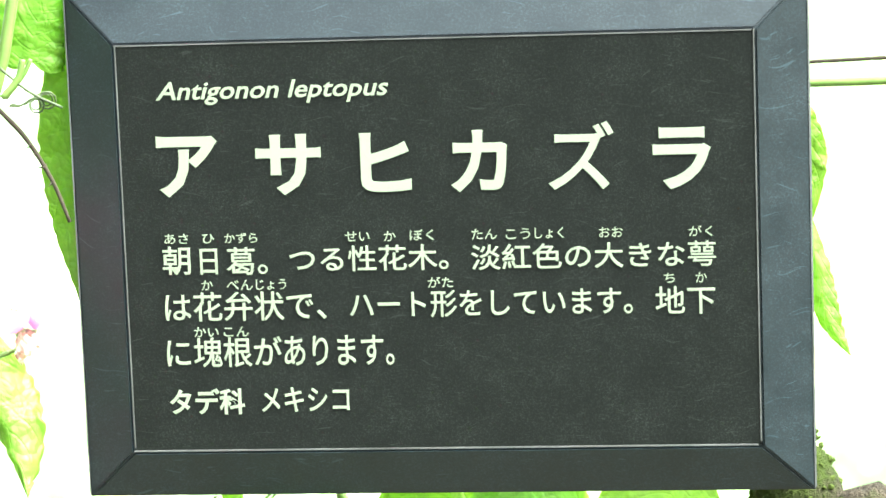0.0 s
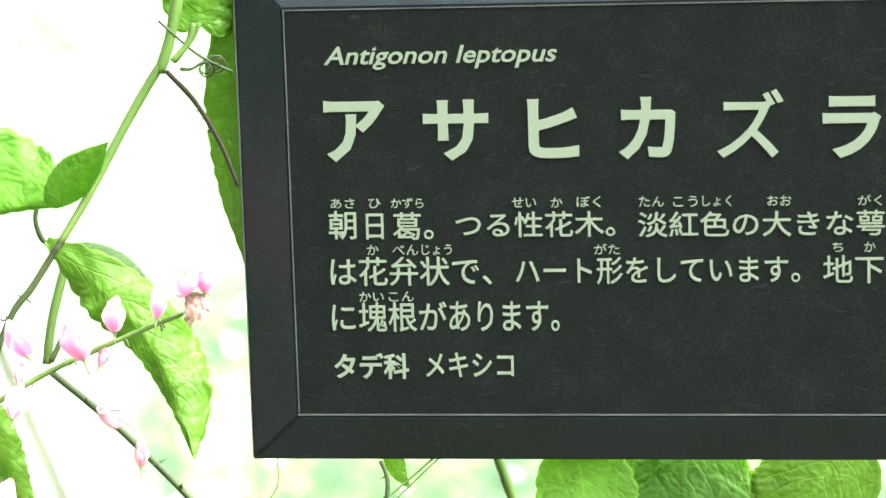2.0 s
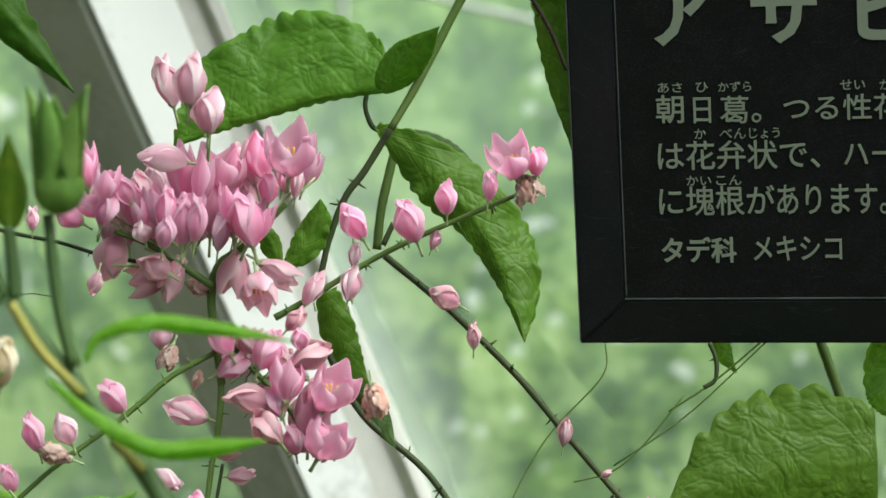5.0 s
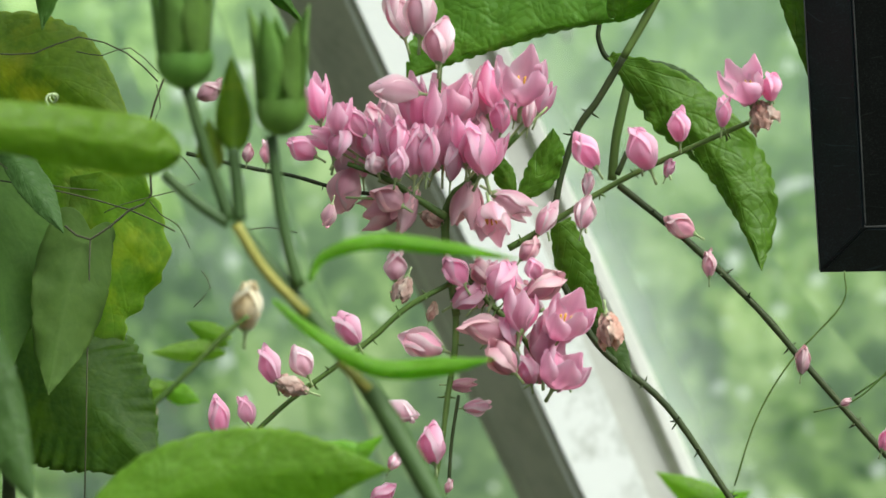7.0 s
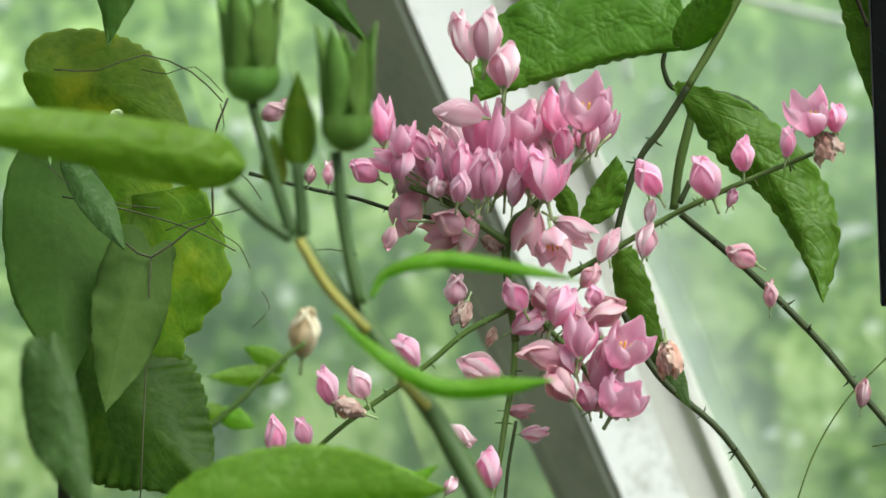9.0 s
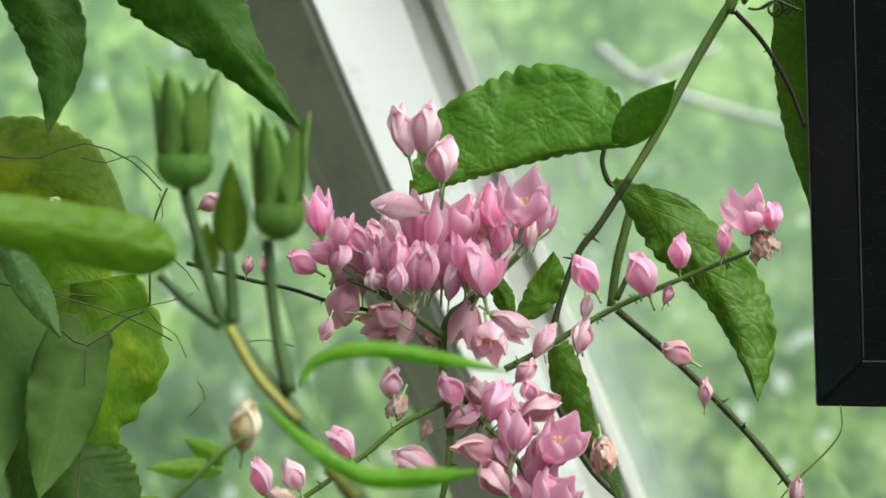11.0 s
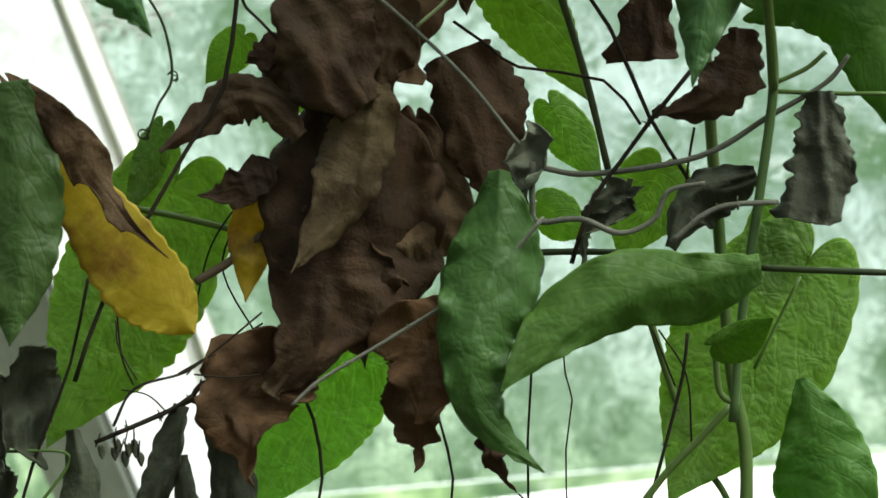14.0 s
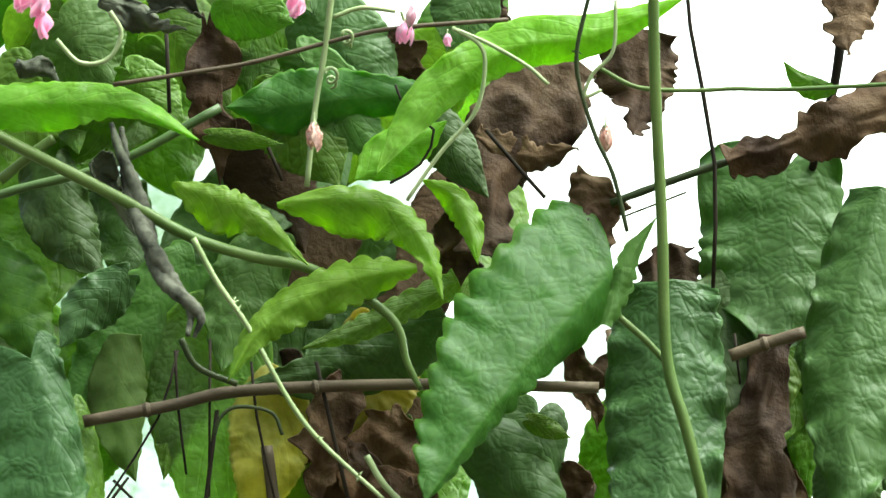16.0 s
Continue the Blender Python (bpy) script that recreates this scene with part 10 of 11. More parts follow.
blade(top, BROWN, [(0.1369, 0.8700, 1.8587), (0.1353, 0.8700, 1.8463), (0.1337, 0.8700, 1.8361), (0.1322, 0.8700, 1.8260)], [0.0081, 0.0089, 0.0065, 0.0000], [0.0065, 0.0078, 0.0065, 0.0000], face=(-0.14, -0.88, -0.46), fold=(20, 20), teeth=0.001, count=5, wave=0.0014, crumple=0.001, ragged=0.0018)
blade(top, BROWN, [(0.1105, 0.9200, 1.7495), (0.1041, 0.9200, 1.7229), (0.1005, 0.9200, 1.6966), (0.0979, 0.9200, 1.6726)], [0.0069, 0.0095, 0.0138, 0.0086], [0.0086, 0.0103, 0.0112, 0.0069], face=(-0.10, -0.95, -0.29), fold=(25, 25), teeth=0.0012, count=5, wave=0.0014, waves=2.3, crumple=0.002, ragged=0.0024)
leaf(top, BROWN, (0.0478, 0.9027, 1.7997), (0.0565, 0.9068, 1.7733), 0.0092, 0.0074, (-0.05, -0.92, -0.40), crumple=0.05, wave=0.13, teeth=0.03, lobe=0.1, broad=0.4, ragged=0.9, rows=60, cols=16, fold=(-2, -5))
blade(top, BROWN, [(0.0773, 0.9350, 1.7891), (0.0752, 0.9350, 1.7728), (0.0695, 0.9350, 1.7546), (0.0605, 0.9350, 1.7348)], [0.0084, 0.0105, 0.0070, 0.0052], [0.0044, 0.0087, 0.0105, 0.0105], face=(-0.07, -0.93, -0.37), fold=(15, 15), teeth=0.0012, count=6, wave=0.0014, crumple=0.0022, ragged=0.003)
leaf(top, BROWN, (-0.0759, 0.8859, 1.8480), (-0.0722, 0.9017, 1.7982), 0.0093, 0.0074, (0.08, -0.90, -0.43), crumple=0.05, wave=0.13, teeth=0.03, lobe=0.1, broad=0.4, ragged=0.9, rows=60, cols=16, fold=(-16, -5))
leaf(top, BROWN, (-0.0148, 0.8901, 1.8455), (-0.0056, 0.8976, 1.8284), 0.0111, 0.0111, (0.01, -0.89, -0.45), crumple=0.05, wave=0.13, teeth=0.03, lobe=0.1, broad=0.4, ragged=0.9, rows=60, cols=16, fold=(-28, 9))
leaf(top, BROWN, (0.0133, 0.8825, 1.8622), (0.0168, 0.8932, 1.8385), 0.0111, 0.0111, (-0.01, -0.89, -0.46), crumple=0.05, wave=0.13, teeth=0.03, lobe=0.1, broad=0.4, ragged=0.9, rows=60, cols=16, fold=(24, 15))
leaf(top, BROWN, (0.0090, 0.9128, 1.7903), (0.0051, 0.9215, 1.7658), 0.0111, 0.0111, (-0.01, -0.92, -0.39), crumple=0.05, wave=0.13, teeth=0.03, lobe=0.1, broad=0.4, ragged=0.9, rows=60, cols=16, fold=(-32, 4))
leaf(top, BROWN, (0.0456, 0.9271, 1.7458), (0.0527, 0.9338, 1.7226), 0.0056, 0.0056, (-0.05, -0.94, -0.34), crumple=0.05, wave=0.13, teeth=0.03, lobe=0.1, broad=0.4, ragged=0.9, rows=60, cols=16, fold=(-6, -16))
leaf(top, BROWN, (0.0396, 0.9379, 1.7105), (0.0449, 0.9424, 1.6926), 0.0093, 0.0093, (-0.04, -0.95, -0.31), crumple=0.05, wave=0.13, teeth=0.03, lobe=0.1, broad=0.4, ragged=0.9, rows=60, cols=16, fold=(-27, -11))
stem(top, ROLLED, [(-0.0993, 0.8680, 1.8019), (-0.0983, 0.8696, 1.7935), (-0.0968, 0.8693, 1.7833), (-0.0942, 0.8675, 1.7729), (-0.0893, 0.8662, 1.7617), (-0.0844, 0.8671, 1.7535), (-0.0806, 0.8690, 1.7471), (-0.0769, 0.8698, 1.7426), (-0.0756, 0.8684, 1.7380), (-0.0763, 0.8666, 1.7304)], [0.00081, 0.00210, 0.00243, 0.00243, 0.00194, 0.00065], name='withered_leaf', knots=0.3, sides=14, steps=8, label='withered grey leaf rolled up like a rope')
stem(top, ROLLED, [(-0.1025, 0.8680, 1.8031), (-0.0993, 0.8664, 1.7925), (-0.0943, 0.8667, 1.7813), (-0.0913, 0.8685, 1.7722), (-0.0893, 0.8698, 1.7631), (-0.0873, 0.8689, 1.7552), (-0.0830, 0.8670, 1.7472), (-0.0760, 0.8662, 1.7410), (-0.0725, 0.8676, 1.7366), (-0.0746, 0.8694, 1.7308)], [0.00081, 0.00210, 0.00243, 0.00243, 0.00194, 0.00065], name='withered_leaf', knots=0.3, sides=14, steps=8)
blade(top, ASH, [(-0.1083, 0.8720, 1.7920), (-0.1027, 0.8720, 1.7855), (-0.0975, 0.8720, 1.7763), (-0.0941, 0.8720, 1.7676)], [0.0016, 0.0029, 0.0026, 0.0000], [0.0013, 0.0029, 0.0023, 0.0000], face=(0.11, -0.91, -0.40), fold=(40, 40), teeth=0.001, count=6, wave=0.002, crumple=0.0022)
leaf(top, ASH, (-0.1061, 0.8451, 1.8352), (-0.0786, 0.8487, 1.8219), 0.0053, 0.0064, (0.10, -0.88, -0.46), fold=(50, 50), crumple=0.085, wave=0.14, teeth=0.06, lobe=0.05, broad=0.35, cols=10, rows=48, ragged=0.6, twist=70)
leaf(top, GREY, (-0.0903, 0.8459, 1.8375), (-0.0715, 0.8460, 1.8294), 0.0045, 0.0045, (0.09, -0.88, -0.46), fold=(-45, -60), crumple=0.085, wave=0.14, teeth=0.06, lobe=0.05, broad=0.35, cols=10, rows=48, ragged=0.6, twist=-50)
leaf(top, ASH, (-0.1307, 0.8501, 1.8161), (-0.1168, 0.8546, 1.8103), 0.0036, 0.0036, (0.13, -0.89, -0.44), fold=(50, 50), crumple=0.085, wave=0.14, teeth=0.06, lobe=0.05, broad=0.35, cols=10, rows=48, ragged=0.6, twist=70)
leaf(top, GREY, (-0.1079, 0.8691, 1.7906), (-0.0965, 0.8745, 1.7803), 0.0049, 0.0049, (0.11, -0.91, -0.41), fold=(-60, -60), crumple=0.085, wave=0.14, teeth=0.06, lobe=0.05, broad=0.35, cols=10, rows=48, ragged=0.6, twist=90)
leaf(top, THIN, (0.0050, 0.9156, 1.8527), (-0.0309, 0.9579, 1.8211), 0.0149, 0.0149, (0.01, -0.90, -0.43), lobe=0.15, teeth=0.03, wave=0.06, seed=0)
leaf(top, THIN, (-0.0623, 0.9190, 1.8524), (-0.0450, 0.9398, 1.8226), 0.0144, 0.0144, (0.05, -0.90, -0.43), lobe=0.15, teeth=0.03, wave=0.06, seed=1)
leaf(top, THIN, (0.0091, 0.9283, 1.8481), (0.0284, 0.9562, 1.8264), 0.0098, 0.0098, (-0.02, -0.90, -0.43), lobe=0.15, teeth=0.03, wave=0.06, seed=2)
leaf(top, GREEN, (-0.1120, 0.9285, 1.8482), (-0.1363, 0.9412, 1.8164), 0.0135, 0.0135, (0.12, -0.90, -0.42), lobe=0.15, teeth=0.03, wave=0.06, seed=3)
leaf(top, BROWN, (0.0198, 0.9480, 1.8354), (0.0085, 0.9777, 1.8061), 0.0151, 0.0151, (-0.01, -0.91, -0.41), lobe=0.15, teeth=0.03, wave=0.06, seed=6)
leaf(top, GREEN, (-0.1406, 0.9690, 1.7422), (-0.1657, 0.9558, 1.6972), 0.0135, 0.0135, (0.15, -0.94, -0.32), lobe=0.15, teeth=0.03, wave=0.06, seed=7)
leaf(top, GREEN, (-0.0999, 0.9049, 1.8501), (-0.1272, 0.9353, 1.8192), 0.0161, 0.0161, (0.11, -0.89, -0.43), lobe=0.15, teeth=0.03, wave=0.06, seed=9)
leaf(top, THIN, (-0.1385, 0.9723, 1.7791), (-0.1426, 0.9430, 1.7171), 0.0187, 0.0187, (0.14, -0.93, -0.34), lobe=0.15, teeth=0.03, wave=0.06, seed=11)
leaf(top, THIN, (-0.0655, 0.9381, 1.8608), (-0.0719, 0.9501, 1.8226), 0.0160, 0.0160, (0.07, -0.90, -0.43), lobe=0.15, teeth=0.03, wave=0.06, seed=12)
leaf(top, THIN, (-0.0635, 0.9288, 1.9160), (-0.0846, 0.9282, 1.8631), 0.0156, 0.0156, (0.07, -0.88, -0.47), lobe=0.15, teeth=0.03, wave=0.06, seed=13)
leaf(top, THIN, (-0.1518, 0.9670, 1.7755), (-0.1279, 0.9678, 1.7370), 0.0144, 0.0144, (0.14, -0.93, -0.35), lobe=0.15, teeth=0.03, wave=0.06, seed=14)
leaf(top, THIN, (-0.0585, 0.9080, 1.8768), (-0.0633, 0.9264, 1.8381), 0.0150, 0.0150, (0.06, -0.89, -0.45), lobe=0.15, teeth=0.03, wave=0.06, seed=16)
leaf(top, BROWN, (-0.0166, 0.9989, 1.7486), (-0.0277, 0.9589, 1.7026), 0.0107, 0.0107, (0.02, -0.95, -0.32), lobe=0.15, teeth=0.03, wave=0.06, seed=18)
leaf(top, BROWN, (-0.0181, 0.9611, 1.7396), (-0.0039, 0.9739, 1.6966), 0.0163, 0.0163, (0.01, -0.95, -0.32), lobe=0.15, teeth=0.03, wave=0.06, seed=20)
leaf(top, BROWN, (-0.0157, 0.9740, 1.8157), (-0.0074, 0.9732, 1.7715), 0.0159, 0.0159, (0.01, -0.92, -0.38), lobe=0.15, teeth=0.03, wave=0.06, seed=21)
leaf(top, BROWN, (-0.0000, 0.9655, 1.7976), (-0.0254, 0.9613, 1.7546), 0.0132, 0.0132, (0.01, -0.93, -0.37), lobe=0.15, teeth=0.03, wave=0.06, seed=22)
leaf(top, THIN, (-0.0679, 0.9782, 1.7625), (-0.0661, 0.9976, 1.7222), 0.0154, 0.0154, (0.07, -0.94, -0.33), lobe=0.15, teeth=0.03, wave=0.06, seed=23)
leaf(top, BROWN, (0.0148, 0.9374, 1.8171), (-0.0137, 0.9392, 1.7682), 0.0143, 0.0143, (0.00, -0.92, -0.39), lobe=0.15, teeth=0.03, wave=0.06, seed=25)
leaf(top, THIN, (-0.0609, 0.9094, 1.8919), (-0.0748, 0.9135, 1.8493), 0.0140, 0.0140, (0.07, -0.88, -0.46), lobe=0.15, teeth=0.03, wave=0.06, seed=26)
leaf(top, THIN, (-0.0192, 0.9654, 1.7697), (-0.0389, 0.9942, 1.7360), 0.0136, 0.0136, (0.03, -0.94, -0.34), lobe=0.15, teeth=0.03, wave=0.06, seed=27)
leaf(top, THIN, (-0.0985, 0.9479, 1.8602), (-0.1117, 0.9418, 1.8238), 0.0113, 0.0113, (0.10, -0.90, -0.43), lobe=0.15, teeth=0.03, wave=0.06, seed=28)
leaf(top, LEAFY, (-0.1068, 0.9163, 1.8992), (-0.1326, 0.9234, 1.8627), 0.0133, 0.0133, (0.12, -0.88, -0.47), lobe=0.15, teeth=0.03, wave=0.06, seed=29)
leaf(top, GREEN, (-0.1318, 0.9397, 1.8629), (-0.1196, 0.9222, 1.8174), 0.0110, 0.0110, (0.12, -0.89, -0.43), lobe=0.15, teeth=0.03, wave=0.06, seed=31)
leaf(top, GREEN, (-0.1014, 0.9548, 1.7748), (-0.1338, 0.9780, 1.7383), 0.0169, 0.0169, (0.12, -0.93, -0.35), lobe=0.15, teeth=0.03, wave=0.06, seed=33)
leaf(top, LEAFY, (-0.0320, 0.9485, 1.8024), (-0.0287, 0.9802, 1.7622), 0.0156, 0.0156, (0.03, -0.93, -0.37), lobe=0.15, teeth=0.03, wave=0.06, seed=34)
leaf(top, BROWN, (-0.0341, 0.9496, 1.7476), (-0.0469, 0.9948, 1.7260), 0.0141, 0.0141, (0.04, -0.94, -0.33), lobe=0.15, teeth=0.03, wave=0.06, seed=36)
leaf(top, GREEN, (-0.0188, 0.9570, 1.7599), (0.0052, 0.9866, 1.7222), 0.0137, 0.0137, (0.01, -0.94, -0.34), lobe=0.15, teeth=0.03, wave=0.06, seed=37)
leaf(top, LEAFY, (-0.1261, 0.9078, 1.8648), (-0.1207, 0.9203, 1.8280), 0.0152, 0.0152, (0.12, -0.89, -0.44), lobe=0.15, teeth=0.03, wave=0.06, seed=38)
leaf(top, THIN, (-0.0006, 0.9798, 1.7549), (-0.0010, 0.9628, 1.7071), 0.0162, 0.0162, (0.00, -0.94, -0.33), lobe=0.15, teeth=0.03, wave=0.06, seed=40)
leaf(top, GREEN, (-0.0485, 0.9362, 1.8794), (-0.0785, 0.9457, 1.8354), 0.0176, 0.0176, (0.06, -0.89, -0.44), lobe=0.15, teeth=0.03, wave=0.06, seed=41)
leaf(top, BROWN, (-0.0337, 0.9081, 1.8515), (-0.0523, 0.9438, 1.8234), 0.0124, 0.0124, (0.04, -0.90, -0.43), lobe=0.15, teeth=0.03, wave=0.06, seed=43)
leaf(top, BROWN, (-0.0616, 0.9208, 1.8263), (-0.0442, 0.9387, 1.7877), 0.0157, 0.0157, (0.05, -0.91, -0.41), lobe=0.15, teeth=0.03, wave=0.06, seed=44)
leaf(top, THIN, (-0.1196, 0.8931, 1.8649), (-0.0929, 0.9403, 1.8364), 0.0190, 0.0190, (0.11, -0.89, -0.45), lobe=0.15, teeth=0.03, wave=0.06, seed=45)
leaf(top, GREEN, (-0.1092, 0.9552, 1.7356), (-0.1316, 0.9672, 1.7053), 0.0115, 0.0115, (0.12, -0.94, -0.32), lobe=0.15, teeth=0.03, wave=0.06, seed=46)
leaf(top, BROWN, (-0.0458, 0.9582, 1.7531), (-0.0672, 0.9834, 1.7099), 0.0158, 0.0158, (0.06, -0.94, -0.33), lobe=0.15, teeth=0.03, wave=0.06, seed=47)
leaf(top, LEAFY, (-0.0492, 0.9217, 1.9028), (-0.0425, 0.9199, 1.8532), 0.0143, 0.0143, (0.05, -0.88, -0.47), lobe=0.15, teeth=0.03, wave=0.06, seed=48)
leaf(top, THIN, (-0.0914, 0.9014, 1.8620), (-0.0687, 0.9224, 1.8321), 0.0141, 0.0141, (0.08, -0.89, -0.45), lobe=0.15, teeth=0.03, wave=0.06, seed=49)
leaf(top, DARK, (-0.0352, 0.9612, 1.8534), (-0.0578, 0.9258, 1.7867), 0.0170, 0.0170, (0.05, -0.91, -0.41), lobe=0.15, teeth=0.03, wave=0.06, seed=50)
leaf(top, LEAFY, (0.0176, 0.9376, 1.8873), (-0.0099, 0.9393, 1.8362), 0.0140, 0.0140, (-0.00, -0.89, -0.45), lobe=0.15, teeth=0.03, wave=0.06, seed=51)
leaf(top, BROWN, (-0.0322, 0.9411, 1.8056), (-0.0609, 0.9448, 1.7649), 0.0144, 0.0144, (0.05, -0.92, -0.38), lobe=0.15, teeth=0.03, wave=0.06, seed=53)
leaf(top, GREEN, (-0.0116, 0.9783, 1.7440), (0.0051, 0.9499, 1.6920), 0.0167, 0.0167, (0.00, -0.95, -0.32), lobe=0.15, teeth=0.03, wave=0.06, seed=55)
leaf(top, THIN, (-0.1441, 0.9699, 1.7816), (-0.1562, 0.9880, 1.7348), 0.0211, 0.0211, (0.15, -0.93, -0.35), lobe=0.15, teeth=0.03, wave=0.06, seed=56)
leaf(top, THIN, (-0.1665, 0.9108, 1.8539), (-0.1431, 0.9123, 1.8154), 0.0133, 0.0133, (0.16, -0.89, -0.43), lobe=0.15, teeth=0.03, wave=0.06, seed=57)
leaf(top, THIN, (-0.1334, 0.8924, 1.8556), (-0.1237, 0.9313, 1.8390), 0.0121, 0.0121, (0.13, -0.89, -0.44), lobe=0.15, teeth=0.03, wave=0.06, seed=58)
leaf(top, GREEN, (0.0236, 0.9561, 1.8169), (0.0084, 0.9397, 1.7646), 0.0131, 0.0131, (-0.01, -0.92, -0.39), lobe=0.15, teeth=0.03, wave=0.06, seed=59)
leaf(top, LEAFY, (-0.1384, 0.8906, 1.8796), (-0.1537, 0.9242, 1.8522), 0.0121, 0.0121, (0.15, -0.88, -0.46), lobe=0.15, teeth=0.03, wave=0.06, seed=60)
leaf(top, GREEN, (-0.1161, 0.9374, 1.8743), (-0.0998, 0.9254, 1.8346), 0.0121, 0.0121, (0.11, -0.89, -0.44), lobe=0.15, teeth=0.03, wave=0.06, seed=61)
leaf(top, GREEN, (0.0901, 0.9578, 1.7689), (0.0926, 0.9615, 1.7205), 0.0165, 0.0165, (-0.09, -0.94, -0.34), lobe=0.15, seed=0)
leaf(top, GREEN, (0.1087, 0.9542, 1.7740), (0.1139, 0.9575, 1.7299), 0.0150, 0.0150, (-0.11, -0.93, -0.35), lobe=0.15, seed=1)
leaf(top, GREEN, (0.0644, 0.9686, 1.7415), (0.0595, 0.9713, 1.6973), 0.0151, 0.0151, (-0.06, -0.95, -0.32), lobe=0.15, seed=2)
leaf(top, DARK, (0.1448, 0.9564, 1.7527), (0.1496, 0.9586, 1.7081), 0.0152, 0.0152, (-0.15, -0.93, -0.33), lobe=0.15, seed=3)
leaf(top, DARK, (0.1285, 0.9522, 1.7725), (0.1303, 0.9556, 1.7329), 0.0135, 0.0135, (-0.13, -0.93, -0.35), lobe=0.15, seed=4)
leaf(top, GREEN, (0.1210, 0.9564, 1.7628), (0.1117, 0.9605, 1.7227), 0.0139, 0.0139, (-0.11, -0.93, -0.34), lobe=0.15, seed=5)
leaf(top, GREEN, (0.1347, 0.9592, 1.7485), (0.1237, 0.9629, 1.7078), 0.0142, 0.0142, (-0.13, -0.94, -0.33), lobe=0.15, seed=6)
leaf(top, GREEN, (0.0860, 0.9612, 1.7598), (0.0863, 0.9644, 1.7167), 0.0147, 0.0147, (-0.08, -0.94, -0.34), lobe=0.15, seed=7)
leaf(top, GREEN, (0.1406, 0.9576, 1.7509), (0.1419, 0.9605, 1.7003), 0.0174, 0.0174, (-0.14, -0.94, -0.32), lobe=0.15, seed=8)
stem(top, VINE, [(-0.1608, 0.8447, 1.8039), (-0.1353, 0.8540, 1.7922), (-0.1007, 0.8647, 1.7769), (-0.0763, 0.8715, 1.7652), (-0.0570, 0.8749, 1.7598), (-0.0376, 0.8773, 1.7559), (-0.0146, 0.8825, 1.7425), (-0.0094, 0.8870, 1.7290), (-0.0051, 0.8896, 1.7206)], [0.00200, 0.00195, 0.00165, 0.00085], name='main_stem', knots=0.06)
stem(top, VINE_PALE, [(-0.0751, 0.8626, 1.7611), (-0.0677, 0.8677, 1.7483), (-0.0581, 0.8728, 1.7352), (-0.0408, 0.8824, 1.7071), (-0.0165, 0.8895, 1.6845)], [0.00095, 0.00082, 0.00068], thorns=4)
stem(top, VINE, [(0.0681, 0.8341, 1.8438), (0.0687, 0.8506, 1.8069), (0.0704, 0.8665, 1.7658), (0.0713, 0.8795, 1.7274), (0.0771, 0.8856, 1.7054), (0.0827, 0.8950, 1.6817), (0.0876, 0.9160, 1.6580), (0.0906, 0.9345, 1.6385)], [0.00184, 0.00184, 0.00165], name='main_stem', knots=0.05)
stem(top, VINE, [(0.0713, 0.8846, 1.7275), (0.0648, 0.8829, 1.7345), (0.0569, 0.8812, 1.7414)], [0.00106, 0.00106])
stem(top, VINE, [(-0.1361, 0.8634, 1.7815), (-0.1256, 0.8616, 1.7902), (-0.1195, 0.8607, 1.7947)], [0.00160, 0.00160])
stem(top, VINE_DEEP, [(-0.1620, 0.8783, 1.7700), (-0.1382, 0.8783, 1.7833), (-0.1028, 0.8790, 1.7941), (-0.0687, 0.8752, 1.8120)], [0.00145, 0.00145])
stem(top, VINE_DEAD, [(0.0810, 0.8609, 1.8542), (0.0822, 0.8691, 1.8360), (0.0896, 0.8853, 1.7954), (0.0886, 0.8991, 1.7580)], [0.00073, 0.00073], steps=2)
stem(top, VINE_DARK, [(0.0488, 0.8396, 1.8350), (0.0442, 0.8491, 1.8142), (0.0493, 0.8570, 1.7945), (0.0554, 0.8619, 1.7812), (0.0596, 0.8678, 1.7645)], [0.00071, 0.00071], thorns=4)
stem(top, VINE_PALE, [(-0.0315, 0.8393, 1.8375), (-0.0343, 0.8478, 1.8181), (-0.0374, 0.8546, 1.8019), (-0.0402, 0.8636, 1.7788)], [0.00106, 0.00088])
stem(top, CANE, [(-0.1000, 0.8475, 1.8067), (-0.0774, 0.8482, 1.8108), (-0.0563, 0.8482, 1.8146), (-0.0299, 0.8466, 1.8214), (-0.0122, 0.8456, 1.8247), (0.0231, 0.8444, 1.8268)], [0.00071, 0.00071])
stem(top, VINE_PALE, [(-0.0316, 0.8437, 1.8278), (-0.0227, 0.8428, 1.8305), (-0.0121, 0.8434, 1.8295)], [0.00071, 0.00071])
coil(top, VINE_PALE, (-0.0343, 0.8489, 1.8108), (0.35, -0.37, 0.86), 0.0009, 0.0021, 1.8, 0.00070)
coil(top, VINE_PALE, (-0.0289, 0.8442, 1.8221), (0.65, -0.30, 0.70), 0.0009, 0.0018, 1.5, 0.00070)
stem(top, VINE_PALE, [(0.0055, 0.8413, 1.8224), (0.0142, 0.8434, 1.8174), (0.0155, 0.8468, 1.8094), (0.0123, 0.8516, 1.7981), (0.0017, 0.8562, 1.7867), (-0.0090, 0.8615, 1.7728)], [0.00070, 0.00070])
stem(top, VINE_PALE, [(0.0055, 0.8413, 1.8224), (0.0160, 0.8430, 1.8182), (0.0282, 0.8455, 1.8116), (0.0352, 0.8477, 1.8058)], [0.00061, 0.00061])
stem(top, VINE_PALE, [(0.0563, 0.8363, 1.8292), (0.0554, 0.8428, 1.8149), (0.0492, 0.8458, 1.8086), (0.0465, 0.8487, 1.8022), (0.0518, 0.8478, 1.8037)], [0.00061, 0.00061])
